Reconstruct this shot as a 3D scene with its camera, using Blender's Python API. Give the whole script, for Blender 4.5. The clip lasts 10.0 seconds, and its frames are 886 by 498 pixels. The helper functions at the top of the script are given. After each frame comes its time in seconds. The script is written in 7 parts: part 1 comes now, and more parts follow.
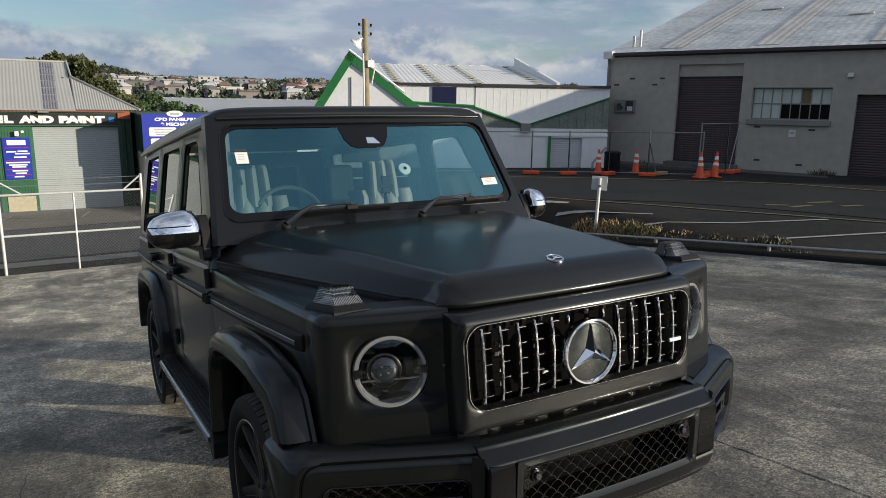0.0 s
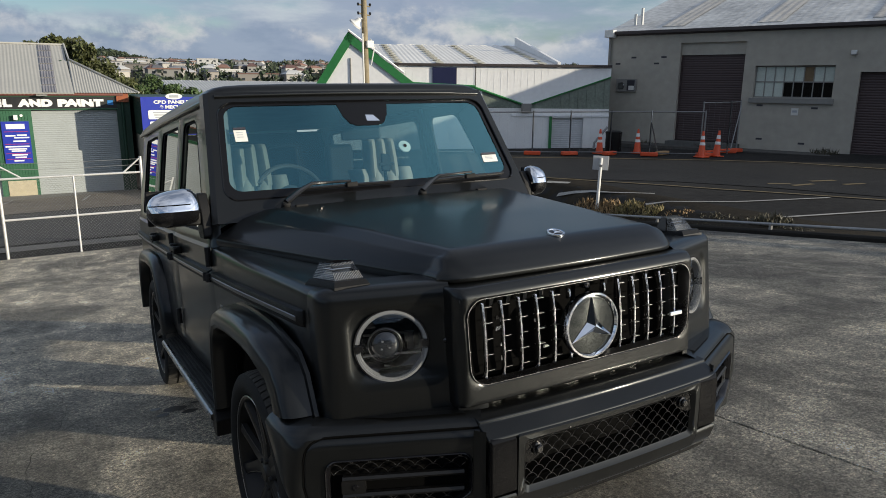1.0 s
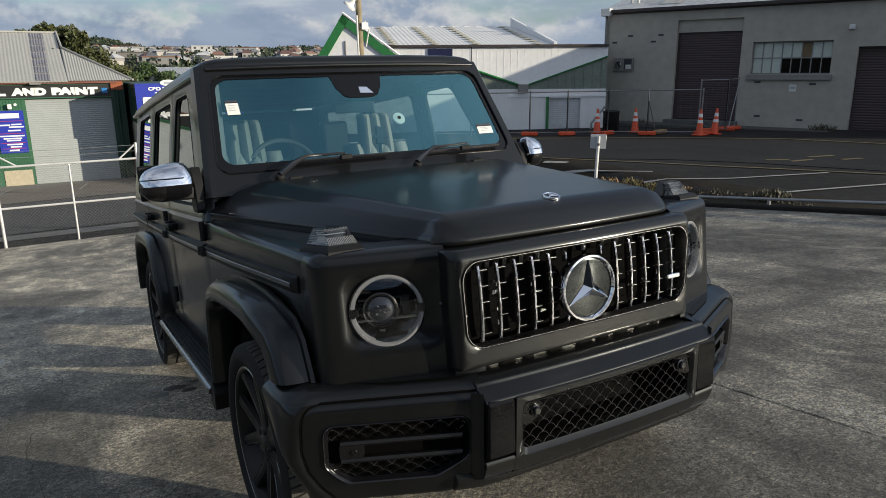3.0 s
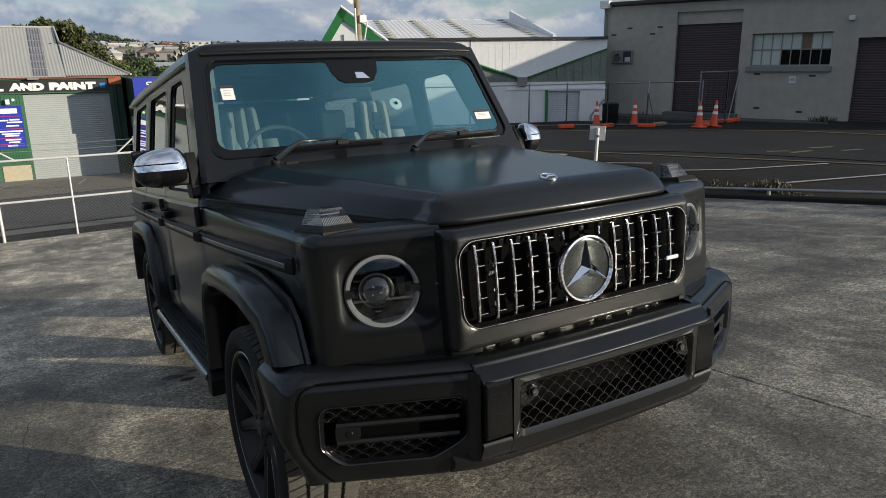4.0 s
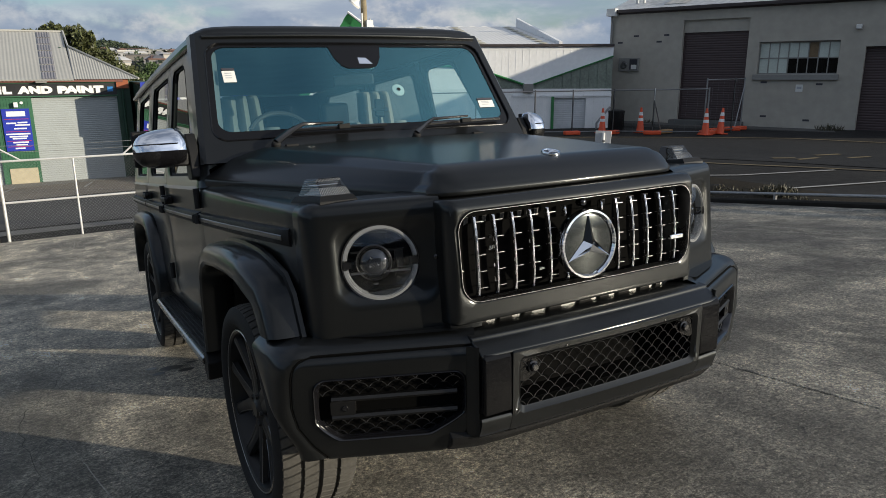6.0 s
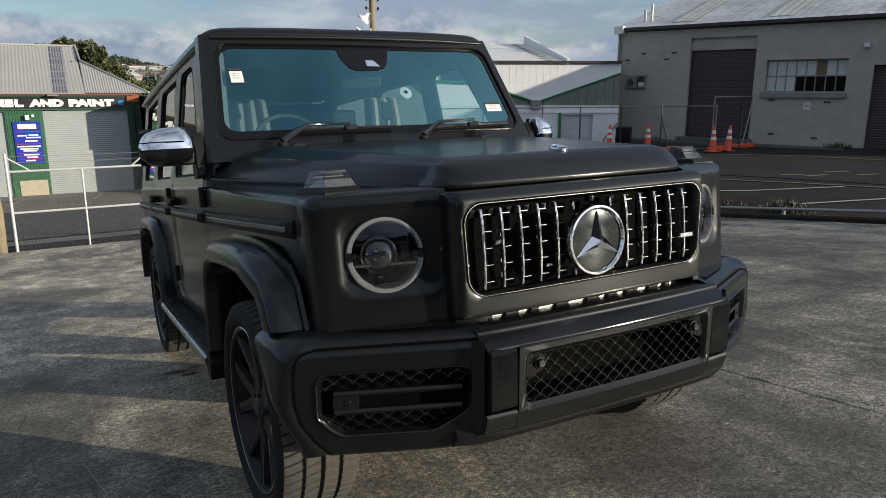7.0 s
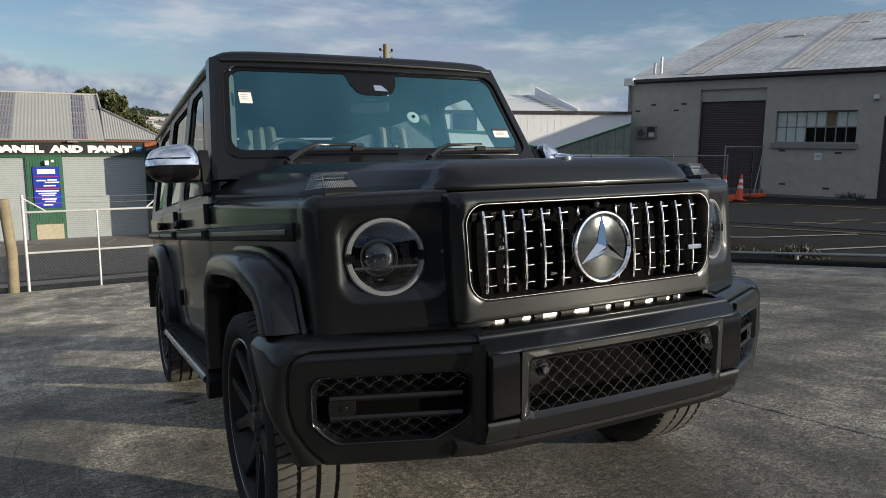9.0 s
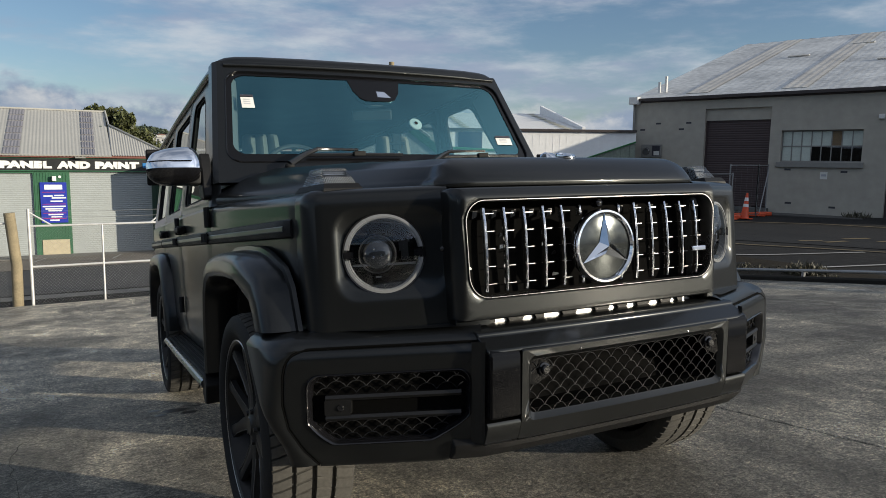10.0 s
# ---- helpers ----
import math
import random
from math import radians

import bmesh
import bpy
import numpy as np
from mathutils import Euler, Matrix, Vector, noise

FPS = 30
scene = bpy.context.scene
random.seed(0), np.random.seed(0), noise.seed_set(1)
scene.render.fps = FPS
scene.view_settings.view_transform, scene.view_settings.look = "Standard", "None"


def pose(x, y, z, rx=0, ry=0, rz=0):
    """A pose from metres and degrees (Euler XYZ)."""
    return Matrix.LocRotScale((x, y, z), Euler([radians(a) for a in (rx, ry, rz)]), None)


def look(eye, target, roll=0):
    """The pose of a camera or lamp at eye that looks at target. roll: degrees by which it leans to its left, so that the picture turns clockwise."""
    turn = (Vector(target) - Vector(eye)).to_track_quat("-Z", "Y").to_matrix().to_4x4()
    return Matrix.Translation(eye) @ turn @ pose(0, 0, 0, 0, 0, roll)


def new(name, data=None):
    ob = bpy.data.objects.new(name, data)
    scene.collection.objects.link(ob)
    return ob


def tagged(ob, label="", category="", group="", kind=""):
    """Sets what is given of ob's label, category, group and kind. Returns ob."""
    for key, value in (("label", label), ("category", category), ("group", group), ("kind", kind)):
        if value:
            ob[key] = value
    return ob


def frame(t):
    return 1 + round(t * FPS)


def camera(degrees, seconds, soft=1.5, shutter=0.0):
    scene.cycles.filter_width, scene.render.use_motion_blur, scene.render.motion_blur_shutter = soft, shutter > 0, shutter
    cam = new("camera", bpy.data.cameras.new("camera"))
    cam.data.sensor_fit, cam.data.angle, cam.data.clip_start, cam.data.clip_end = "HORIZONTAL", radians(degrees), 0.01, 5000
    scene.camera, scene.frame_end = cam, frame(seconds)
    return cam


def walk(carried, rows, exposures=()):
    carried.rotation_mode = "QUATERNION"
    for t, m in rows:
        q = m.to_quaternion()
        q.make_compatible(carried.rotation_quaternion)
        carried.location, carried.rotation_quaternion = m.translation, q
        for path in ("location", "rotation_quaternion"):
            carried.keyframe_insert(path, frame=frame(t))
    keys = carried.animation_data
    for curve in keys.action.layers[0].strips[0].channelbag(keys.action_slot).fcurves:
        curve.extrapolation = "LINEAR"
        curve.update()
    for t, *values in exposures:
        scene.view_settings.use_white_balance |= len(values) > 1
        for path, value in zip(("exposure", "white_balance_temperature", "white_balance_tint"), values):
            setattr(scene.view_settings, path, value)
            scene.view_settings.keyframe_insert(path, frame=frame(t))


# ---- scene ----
cam = camera(65.2, 10.0, soft=0.9)
# The yard falls away behind the car: this turns the yard's own frame (front axle at its origin) into the world's.
YARD = pose(0, 0, 0, -7.11, -0.73, 0)
PATH = [
    (0, (-1.502, -2.56, 1.563), (-0.539, -0.82, 1.355), -3.2),
    (0.5, (-1.501, -2.559, 1.549), (-0.543, -0.819, 1.315), -3.4),
    (1, (-1.498, -2.557, 1.538), (-0.544, -0.819, 1.279), -3.6),
    (1.5, (-1.496, -2.558, 1.525), (-0.543, -0.821, 1.248), -3.8),
    (2, (-1.495, -2.558, 1.51), (-0.543, -0.823, 1.222), -4.1),
    (3.5, (-1.478, -2.548, 1.445), (-0.528, -0.815, 1.135), -4.7),
    (4, (-1.471, -2.543, 1.42), (-0.522, -0.811, 1.102), -4.8),
    (4.5, (-1.463, -2.543, 1.394), (-0.515, -0.812, 1.068), -4.8),
    (5, (-1.459, -2.539, 1.362), (-0.512, -0.808, 1.037), -4.8),
    (5.5, (-1.455, -2.535, 1.334), (-0.51, -0.8, 1.02), -4.6),
    (7, (-1.446, -2.508, 1.23), (-0.516, -0.754, 0.987), -3.9),
    (7.5, (-1.438, -2.502, 1.191), (-0.51, -0.745, 0.97), -3.7),
    (8, (-1.43, -2.499, 1.159), (-0.505, -0.735, 0.975), -3.5),
    (8.5, (-1.424, -2.496, 1.124), (-0.504, -0.725, 0.986), -3.5),
    (9, (-1.415, -2.492, 1.086), (-0.5, -0.716, 0.99), -3.4),
    (9.5, (-1.402, -2.48, 1.05), (-0.492, -0.701, 0.983), -3.2),
    (10, (-1.391, -2.472, 1.022), (-0.485, -0.689, 0.981), -3.1),
]
walk(cam, [(t, YARD @ look(eye, target, roll)) for t, eye, target, roll in PATH])

# ---------------------------------------------------------------- light
SUN_AZ, SUN_EL = 138.0, 11.5          # clockwise from +y, above the true horizon
world = bpy.data.worlds.new("sky")
scene.world = world
world.use_nodes = True
wn, wl = world.node_tree.nodes, world.node_tree.links
wn.clear()
w_out = wn.new("ShaderNodeOutputWorld")
w_bg = wn.new("ShaderNodeBackground")
w_sky = wn.new("ShaderNodeTexSky")
w_sky.sky_type, w_sky.sun_disc = "NISHITA", False
w_sky.sun_elevation, w_sky.sun_rotation = radians(SUN_EL + 8), radians(SUN_AZ)
w_sky.air_density, w_sky.dust_density, w_sky.ozone_density = 1.0, 0.6, 3.0
w_bg.inputs["Strength"].default_value = 0.081


def wnode(kind, **inputs):
    n = wn.new(kind)
    for k, v in inputs.items():
        n.inputs[k.replace("_", " ")].default_value = v
    return n


# clouds: a grey-blue bank low down with brighter heads, and thin torn streaks above
w_co = wn.new("ShaderNodeTexCoord")
w_sep = wn.new("ShaderNodeSeparateXYZ")
wl.new(w_co.outputs["Generated"], w_sep.inputs["Vector"])


def wmath(op, a, b):
    n = wn.new("ShaderNodeMath")
    n.operation = op
    for i, v in enumerate((a, b)):
        if isinstance(v, (int, float)):
            n.inputs[i].default_value = v
        else:
            wl.new(v, n.inputs[i])
    return n.outputs[0]


def wrange(v, a, b, c=0.0, d=1.0):
    n = wn.new("ShaderNodeMapRange")
    n.interpolation_type = "SMOOTHSTEP"
    for k, x in zip(("From Min", "From Max", "To Min", "To Max"), (a, b, c, d)):
        n.inputs[k].default_value = x
    wl.new(v, n.inputs["Value"])
    return n.outputs["Result"]


def wnoise(scale, stretch, shift, detail=8, rough=0.58):
    m = wn.new("ShaderNodeMapping")
    m.inputs["Scale"].default_value = (1, 1, stretch)
    m.inputs["Location"].default_value = shift
    wl.new(w_co.outputs["Generated"], m.inputs["Vector"])
    n = wnode("ShaderNodeTexNoise", Scale=scale, Detail=detail, Roughness=rough)
    wl.new(m.outputs["Vector"], n.inputs["Vector"])
    return n.outputs["Fac"]


def wmix(fac, a, b):
    n = wn.new("ShaderNodeMixRGB")
    wl.new(fac, n.inputs["Fac"])
    for key, v in (("Color1", a), ("Color2", b)):
        if isinstance(v, tuple):
            n.inputs[key].default_value = (*v, 1)
        else:
            wl.new(v, n.inputs[key])
    return n.outputs["Color"]


height = w_sep.outputs["Z"]
streak_shape = wnoise(2.2, 4.2, (1.3, 0.4, 0.2), 9, 0.6)
streak_tone = wnoise(4.5, 4.0, (7.3, 2.4, 1.2))
calm = wrange(height, 0.30, 0.55)
flat = lambda v, to: wmath("ADD", wmath("MULTIPLY", v, wmath("SUBTRACT", 1.0, calm)), wmath("MULTIPLY", calm, to))
streak = flat(wmath("MULTIPLY", wrange(streak_shape, 0.42, 0.60), 0.8), wmath("ADD", wmath("MULTIPLY", wrange(wnoise(1.9, 1.0, (0.7, 2.2, 1.5), 4, 0.5), 0.36, 0.64), 0.6), 0.30))
streak_col = wmix(flat(wrange(streak_tone, 0.40, 0.62), 0.55), (3.5, 4.0, 5.3), (6.1, 6.5, 7.0))
# thin cloud glows towards the sun
w_dot = wn.new("ShaderNodeVectorMath")
w_dot.operation = "DOT_PRODUCT"
wl.new(w_co.outputs["Generated"], w_dot.inputs[0])
w_dot.inputs[1].default_value = (math.sin(radians(SUN_AZ)) * math.cos(radians(SUN_EL)), math.cos(radians(SUN_AZ)) * math.cos(radians(SUN_EL)), math.sin(radians(SUN_EL)))
glow = wmath("ADD", wmath("MULTIPLY", wmath("POWER", wmath("MAXIMUM", w_dot.outputs["Value"], 0.0), 3.0), 1.8), 1.0)
w_lit = wn.new("ShaderNodeVectorMath")
w_lit.operation = "SCALE"
wl.new(streak_col, w_lit.inputs[0])
wl.new(glow, w_lit.inputs["Scale"])
colour = wmix(streak, w_sky.outputs["Color"], w_lit.outputs["Vector"])
edge = wmath("ADD", wmath("MULTIPLY", wmath("SUBTRACT", wnoise(7.0, 1.6, (0.2, 0.9, 0.1)), 0.5), 0.20), 0.072)
above = wmath("SUBTRACT", height, edge)
bank = wrange(above, 0.018, -0.012)
heads = wmath("MULTIPLY", wrange(above, -0.05, 0.005), wrange(wnoise(11.0, 1.5, (4.2, 1.9, 3.1)), 0.46, 0.62))
bank_col = wmix(heads, wmix(wrange(wnoise(9.0, 3.0, (2.0, 5.0, 1.0)), 0.35, 0.65), (2.35, 3.05, 4.3), (3.2, 3.9, 5.1)), (6.8, 6.8, 6.8))
colour = wmix(wmath("MULTIPLY", bank, 0.92), colour, bank_col)
wl.new(colour, w_bg.inputs["Color"])
wl.new(w_bg.outputs["Background"], w_out.inputs["Surface"])

sun_data = bpy.data.lights.new("sun", "SUN")
sun_data.energy, sun_data.angle, sun_data.color = 5.0, radians(0.6), (1.0, 0.90, 0.72)
sun = new("sun", sun_data)
sa, se = radians(SUN_AZ), radians(SUN_EL)
sun_way = Vector((math.sin(sa) * math.cos(se), math.cos(sa) * math.cos(se), math.sin(se)))
sun.matrix_world = look(sun_way * 60, (0, 0, 0))
scene.view_settings.exposure = 0.25


# ---------------------------------------------------------------- materials
def mat(name, color, rough=0.6, metal=0.0, vary=0.15, scale=6.0, bump=0.0, bump_scale=60.0, coat=0.0, rvary=0.1, spec=0.5, per_piece=0.0, coat_rough=0.13):
    """Principled surface whose colour and roughness drift at two scales, with fine relief."""
    m = bpy.data.materials.new(name)
    m.use_nodes = True
    n, l = m.node_tree.nodes, m.node_tree.links
    p = n["Principled BSDF"]
    p.inputs["Metallic"].default_value = metal
    p.inputs["Roughness"].default_value = rough
    p.inputs["Specular IOR Level"].default_value = spec
    p.inputs["Coat Weight"].default_value = coat
    p.inputs["Coat Roughness"].default_value = coat_rough
    co = n.new("ShaderNodeTexCoord")
    big, small = n.new("ShaderNodeTexNoise"), n.new("ShaderNodeTexNoise")
    big.inputs["Scale"].default_value, big.inputs["Detail"].default_value = scale, 5
    small.inputs["Scale"].default_value, small.inputs["Detail"].default_value = scale * 9, 4
    for t in (big, small):
        l.new(co.outputs["Object"], t.inputs["Vector"])
    add = n.new("ShaderNodeMath")
    add.operation = "ADD"
    l.new(big.outputs["Fac"], add.inputs[0])
    l.new(small.outputs["Fac"], add.inputs[1])
    rng = n.new("ShaderNodeMapRange")
    rng.inputs["From Min"].default_value, rng.inputs["From Max"].default_value = 0.6, 1.4
    rng.inputs["To Min"].default_value, rng.inputs["To Max"].default_value = 1 - vary, 1 + vary
    l.new(add.outputs[0], rng.inputs["Value"])
    fac = rng.outputs["Result"]
    if per_piece:
        info = n.new("ShaderNodeObjectInfo")
        r2 = n.new("ShaderNodeMapRange")
        r2.inputs["To Min"].default_value, r2.inputs["To Max"].default_value = 1 - per_piece, 1 + per_piece
        l.new(info.outputs["Random"], r2.inputs["Value"])
        mu = n.new("ShaderNodeMath")
        mu.operation = "MULTIPLY"
        l.new(fac, mu.inputs[0])
        l.new(r2.outputs["Result"], mu.inputs[1])
        fac = mu.outputs[0]
    mul = n.new("ShaderNodeVectorMath")
    mul.operation = "SCALE"
    mul.inputs[0].default_value = color[:3]
    l.new(fac, mul.inputs["Scale"])
    l.new(mul.outputs["Vector"], p.inputs["Base Color"])
    rr = n.new("ShaderNodeMapRange")
    rr.inputs["To Min"].default_value, rr.inputs["To Max"].default_value = max(0, rough - rvary), min(1, rough + rvary)
    l.new(big.outputs["Fac"], rr.inputs["Value"])
    l.new(rr.outputs["Result"], p.inputs["Roughness"])
    if bump:
        fine = n.new("ShaderNodeTexNoise")
        fine.inputs["Scale"].default_value, fine.inputs["Detail"].default_value = bump_scale, 6
        l.new(co.outputs["Object"], fine.inputs["Vector"])
        b = n.new("ShaderNodeBump")
        b.inputs["Strength"].default_value, b.inputs["Distance"].default_value = bump, 0.01
        l.new(fine.outputs["Fac"], b.inputs["Height"])
        l.new(b.outputs["Normal"], p.inputs["Normal"])
    return m


def glass_mat(name, tint, ior=1.5, gloss_rough=0.0, sheen=(0.95, 0.98, 1.0)):
    """Thin pane: clear, tinted straight through, with gloss by Fresnel."""
    m = bpy.data.materials.new(name)
    m.use_nodes = True
    n, l = m.node_tree.nodes, m.node_tree.links
    n.clear()
    out, mix = n.new("ShaderNodeOutputMaterial"), n.new("ShaderNodeMixShader")
    tr, gl, lw = n.new("ShaderNodeBsdfTransparent"), n.new("ShaderNodeBsdfGlossy"), n.new("ShaderNodeLayerWeight")
    tr.inputs["Color"].default_value = (*tint, 1)
    gl.inputs["Roughness"].default_value = gloss_rough
    gl.inputs["Color"].default_value = (*sheen, 1)
    steep, fac = n.new("ShaderNodeMath"), n.new("ShaderNodeMapRange")
    steep.operation = "POWER"
    steep.inputs[1].default_value = 5.0
    l.new(lw.outputs["Facing"], steep.inputs[0])
    fac.inputs["To Min"].default_value = ((ior - 1) / (ior + 1)) ** 2
    l.new(steep.outputs[0], fac.inputs["Value"])
    l.new(fac.outputs["Result"], mix.inputs["Fac"])
    l.new(tr.outputs[0], mix.inputs[1])
    l.new(gl.outputs[0], mix.inputs[2])
    l.new(mix.outputs[0], out.inputs["Surface"])
    return m


def concrete_mat():
    """Old yard concrete: gritty, streaked, with pale scuffs, dark damp stains and fine cracks."""
    m = mat("yard_concrete", (0.57, 0.522, 0.425), rough=0.46, vary=0.16, scale=0.35, bump=0.0)
    n, l = m.node_tree.nodes, m.node_tree.links
    p = n["Principled BSDF"]
    co = next(x for x in n if x.bl_idname == "ShaderNodeTexCoord")

    def mapped(sx, sy, turn):
        mp = n.new("ShaderNodeMapping")
        mp.inputs["Scale"].default_value, mp.inputs["Rotation"].default_value = (sx, sy, 1), (0, 0, radians(turn))
        l.new(co.outputs["Object"], mp.inputs["Vector"])
        return mp.outputs["Vector"]

    def noise_tex(vec, scale, detail, rough, warp=0.0):
        t = n.new("ShaderNodeTexNoise")
        for k, v in (("Scale", scale), ("Detail", detail), ("Roughness", rough), ("Distortion", warp)):
            t.inputs[k].default_value = v
        l.new(vec, t.inputs["Vector"])
        return t.outputs["Fac"]

    def ranged(v, lo, hi, a, b):
        r = n.new("ShaderNodeMapRange")
        for k, x in (("From Min", lo), ("From Max", hi), ("To Min", a), ("To Max", b)):
            r.inputs[k].default_value = x
        l.new(v, r.inputs["Value"])
        return r.outputs["Result"]

    plain, brushed = mapped(1, 1, 0), mapped(1, 0.12, 62)
    grit = noise_tex(plain, 75, 7, 0.8)
    coarse = noise_tex(plain, 30, 6, 0.72, 0.3)
    streak = noise_tex(brushed, 9, 8, 0.7)
    stain = noise_tex(mapped(1, 0.5, 40), 0.75, 9, 0.64, 0.5)
    blotch = noise_tex(plain, 3.1, 9, 0.72, 0.3)
    scuff = noise_tex(mapped(1, 0.35, 70), 1.5, 10, 0.7, 0.6)
    pits = n.new("ShaderNodeTexVoronoi")
    pits.inputs["Scale"].default_value = 62
    l.new(plain, pits.inputs["Vector"])
    stones = n.new("ShaderNodeTexVoronoi")
    stones.inputs["Scale"].default_value = 135
    l.new(plain, stones.inputs["Vector"])
    crack = n.new("ShaderNodeTexVoronoi")
    crack.feature = "DISTANCE_TO_EDGE"
    crack.inputs["Scale"].default_value = 0.42
    warp = n.new("ShaderNodeTexNoise")
    warp.inputs["Scale"].default_value, warp.inputs["Detail"].default_value = 2.2, 6
    l.new(plain, warp.inputs["Vector"])
    off = n.new("ShaderNodeVectorMath")
    off.operation = "MULTIPLY_ADD"
    off.inputs[1].default_value = (0.9, 0.9, 0)
    l.new(warp.outputs["Color"], off.inputs[0])
    l.new(plain, off.inputs[2])
    l.new(off.outputs["Vector"], crack.inputs["Vector"])
    line = ranged(crack.outputs["Distance"], 0.0006, 0.0024, 0.5, 1.0)
    broken = n.new("ShaderNodeMath")
    broken.operation = "MAXIMUM"
    l.new(line, broken.inputs[0])
    l.new(ranged(noise_tex(plain, 0.55, 3, 0.5), 0.50, 0.56, 1.0, 0.0), broken.inputs[1])
    col = p.inputs["Base Color"].links[0].from_socket
    for fac in (ranged(grit, 0.41, 0.59, 0.35, 1.65), ranged(coarse, 0.40, 0.60, 0.52, 1.48), ranged(streak, 0.36, 0.64, 0.88, 1.12), ranged(stain, 0.41, 0.57, 0.42, 1.26),
                ranged(blotch, 0.40, 0.62, 0.66, 1.32), ranged(scuff, 0.52, 0.64, 1.0, 2.0), ranged(pits.outputs["Distance"], 0.05, 0.38, 0.42, 1.06), ranged(stones.outputs["Distance"], 0.1, 0.55, 1.28, 0.66), broken.outputs[0]):
        s = n.new("ShaderNodeVectorMath")
        s.operation = "SCALE"
        l.new(col, s.inputs[0])
        l.new(fac, s.inputs["Scale"])
        col = s.outputs["Vector"]
    l.new(col, p.inputs["Base Color"])
    p.inputs["Diffuse Roughness"].default_value = 1.0
    tall = n.new("ShaderNodeMath")
    tall.operation = "ADD"
    l.new(grit, tall.inputs[0])
    l.new(ranged(coarse, 0.2, 0.8, 0.0, 1.6), tall.inputs[1])
    b = n.new("ShaderNodeBump")
    b.inputs["Strength"].default_value, b.inputs["Distance"].default_value = 1.0, 0.036
    l.new(tall.outputs[0], b.inputs["Height"])
    l.new(b.outputs["Normal"], p.inputs["Normal"])
    return m


PAINT = mat("satin_black_paint", (0.0042, 0.0044, 0.0045), rough=0.42, metal=0.0, spec=0.165, vary=0.12, scale=1.5, rvary=0.04, bump=0.012, bump_scale=900, coat=0.5, coat_rough=0.125)
PAINT.node_tree.nodes["Principled BSDF"].inputs["Specular Tint"].default_value = (0.88, 0.97, 1.0, 1.0)
GLOSSBLACK = mat("gloss_black", (0.006, 0.006, 0.007), rough=0.12, vary=0.1, rvary=0.04)
DARKGLOSS = mat("piano_black", (0.003, 0.003, 0.0035), rough=0.07, vary=0.1, spec=0.14, rvary=0.03)
PLASTIC = mat("black_plastic", (0.007, 0.007, 0.0072), rough=0.5, spec=0.22, vary=0.2, bump=0.15, bump_scale=500)
RUBBER = mat("rubber", (0.011, 0.011, 0.011), rough=0.75, vary=0.2, spec=0.25, bump=0.1, bump_scale=300)
TYRE = mat("tyre_rubber", (0.055, 0.052, 0.046), rough=0.85, vary=0.35, scale=9, bump=0.2, bump_scale=200)
CHROME = mat("chrome", (0.82, 0.83, 0.85), rough=0.04, metal=1.0, vary=0.04, rvary=0.02)
SATIN = mat("satin_metal", (0.30, 0.30, 0.31), rough=0.28, metal=1.0, vary=0.1, rvary=0.06)
MESHMETAL = mat("dark_mesh_metal", (0.17, 0.17, 0.175), rough=0.3, metal=1.0, vary=0.15, rvary=0.06)
RIMMAT = mat("rim_black", (0.008, 0.008, 0.0082), rough=0.36, metal=0.0, spec=0.3, vary=0.2, rvary=0.08)
LEATHER = mat("grey_leather", (0.20, 0.197, 0.182), rough=0.5, vary=0.12, bump=0.2, bump_scale=250)
TRIMDARK = mat("dark_interior", (0.02, 0.02, 0.022), rough=0.6, vary=0.2, bump=0.1)
DASH = mat("dash_skin", (0.05, 0.05, 0.05), rough=0.6, vary=0.2, bump=0.2, bump_scale=300)
LEDWHITE = mat("frosted_ring", (0.18, 0.185, 0.19), rough=0.25, vary=0.06)
ALU = mat("bare_aluminium", (0.55, 0.55, 0.54), rough=0.35, metal=0.6, vary=0.15)
PAPER = mat("paper_label", (0.62, 0.62, 0.59), rough=0.7, vary=0.05)
INK = mat("ink", (0.03, 0.03, 0.04), rough=0.6)
WINDSCREEN = glass_mat("windscreen_glass", (0.66, 0.80, 0.81), 2.7, 0.0, (0.38, 0.90, 1.0))
# near-black for seams and for the shade inside grille and intakes
RECESSBLACK = mat("recess_shade_black", (0.003, 0.003, 0.003), rough=0.9, vary=0.1, spec=0.04)
BAND = mat("printed_band", (0.004, 0.004, 0.0045), rough=0.22, vary=0.1, spec=0.3)
SIDEGLASS = glass_mat("side_glass", (0.22, 0.26, 0.26), 1.75)
FRONTGLASS = glass_mat("front_side_glass", (0.90, 0.94, 0.92), 1.5)
LAMPGLASS = glass_mat("lamp_glass", (0.94, 0.95, 0.96), 1.58)
LENSCORE = mat("moulded_clear_plastic", (0.34, 0.335, 0.32), rough=0.12, vary=0.1, spec=0.9)
CLEARLENS = glass_mat("ribbed_lens", (0.88, 0.88, 0.87), 1.55, 0.02)
LAMPCHROME = mat("lamp_reflector", (0.22, 0.215, 0.20), rough=0.10, metal=1.0, vary=0.25, scale=30, rvary=0.05)
PILLARTRIM = mat("pale_pillar_trim", (0.17, 0.17, 0.165), rough=0.7, vary=0.1, bump=0.1)
CONCRETE = concrete_mat()


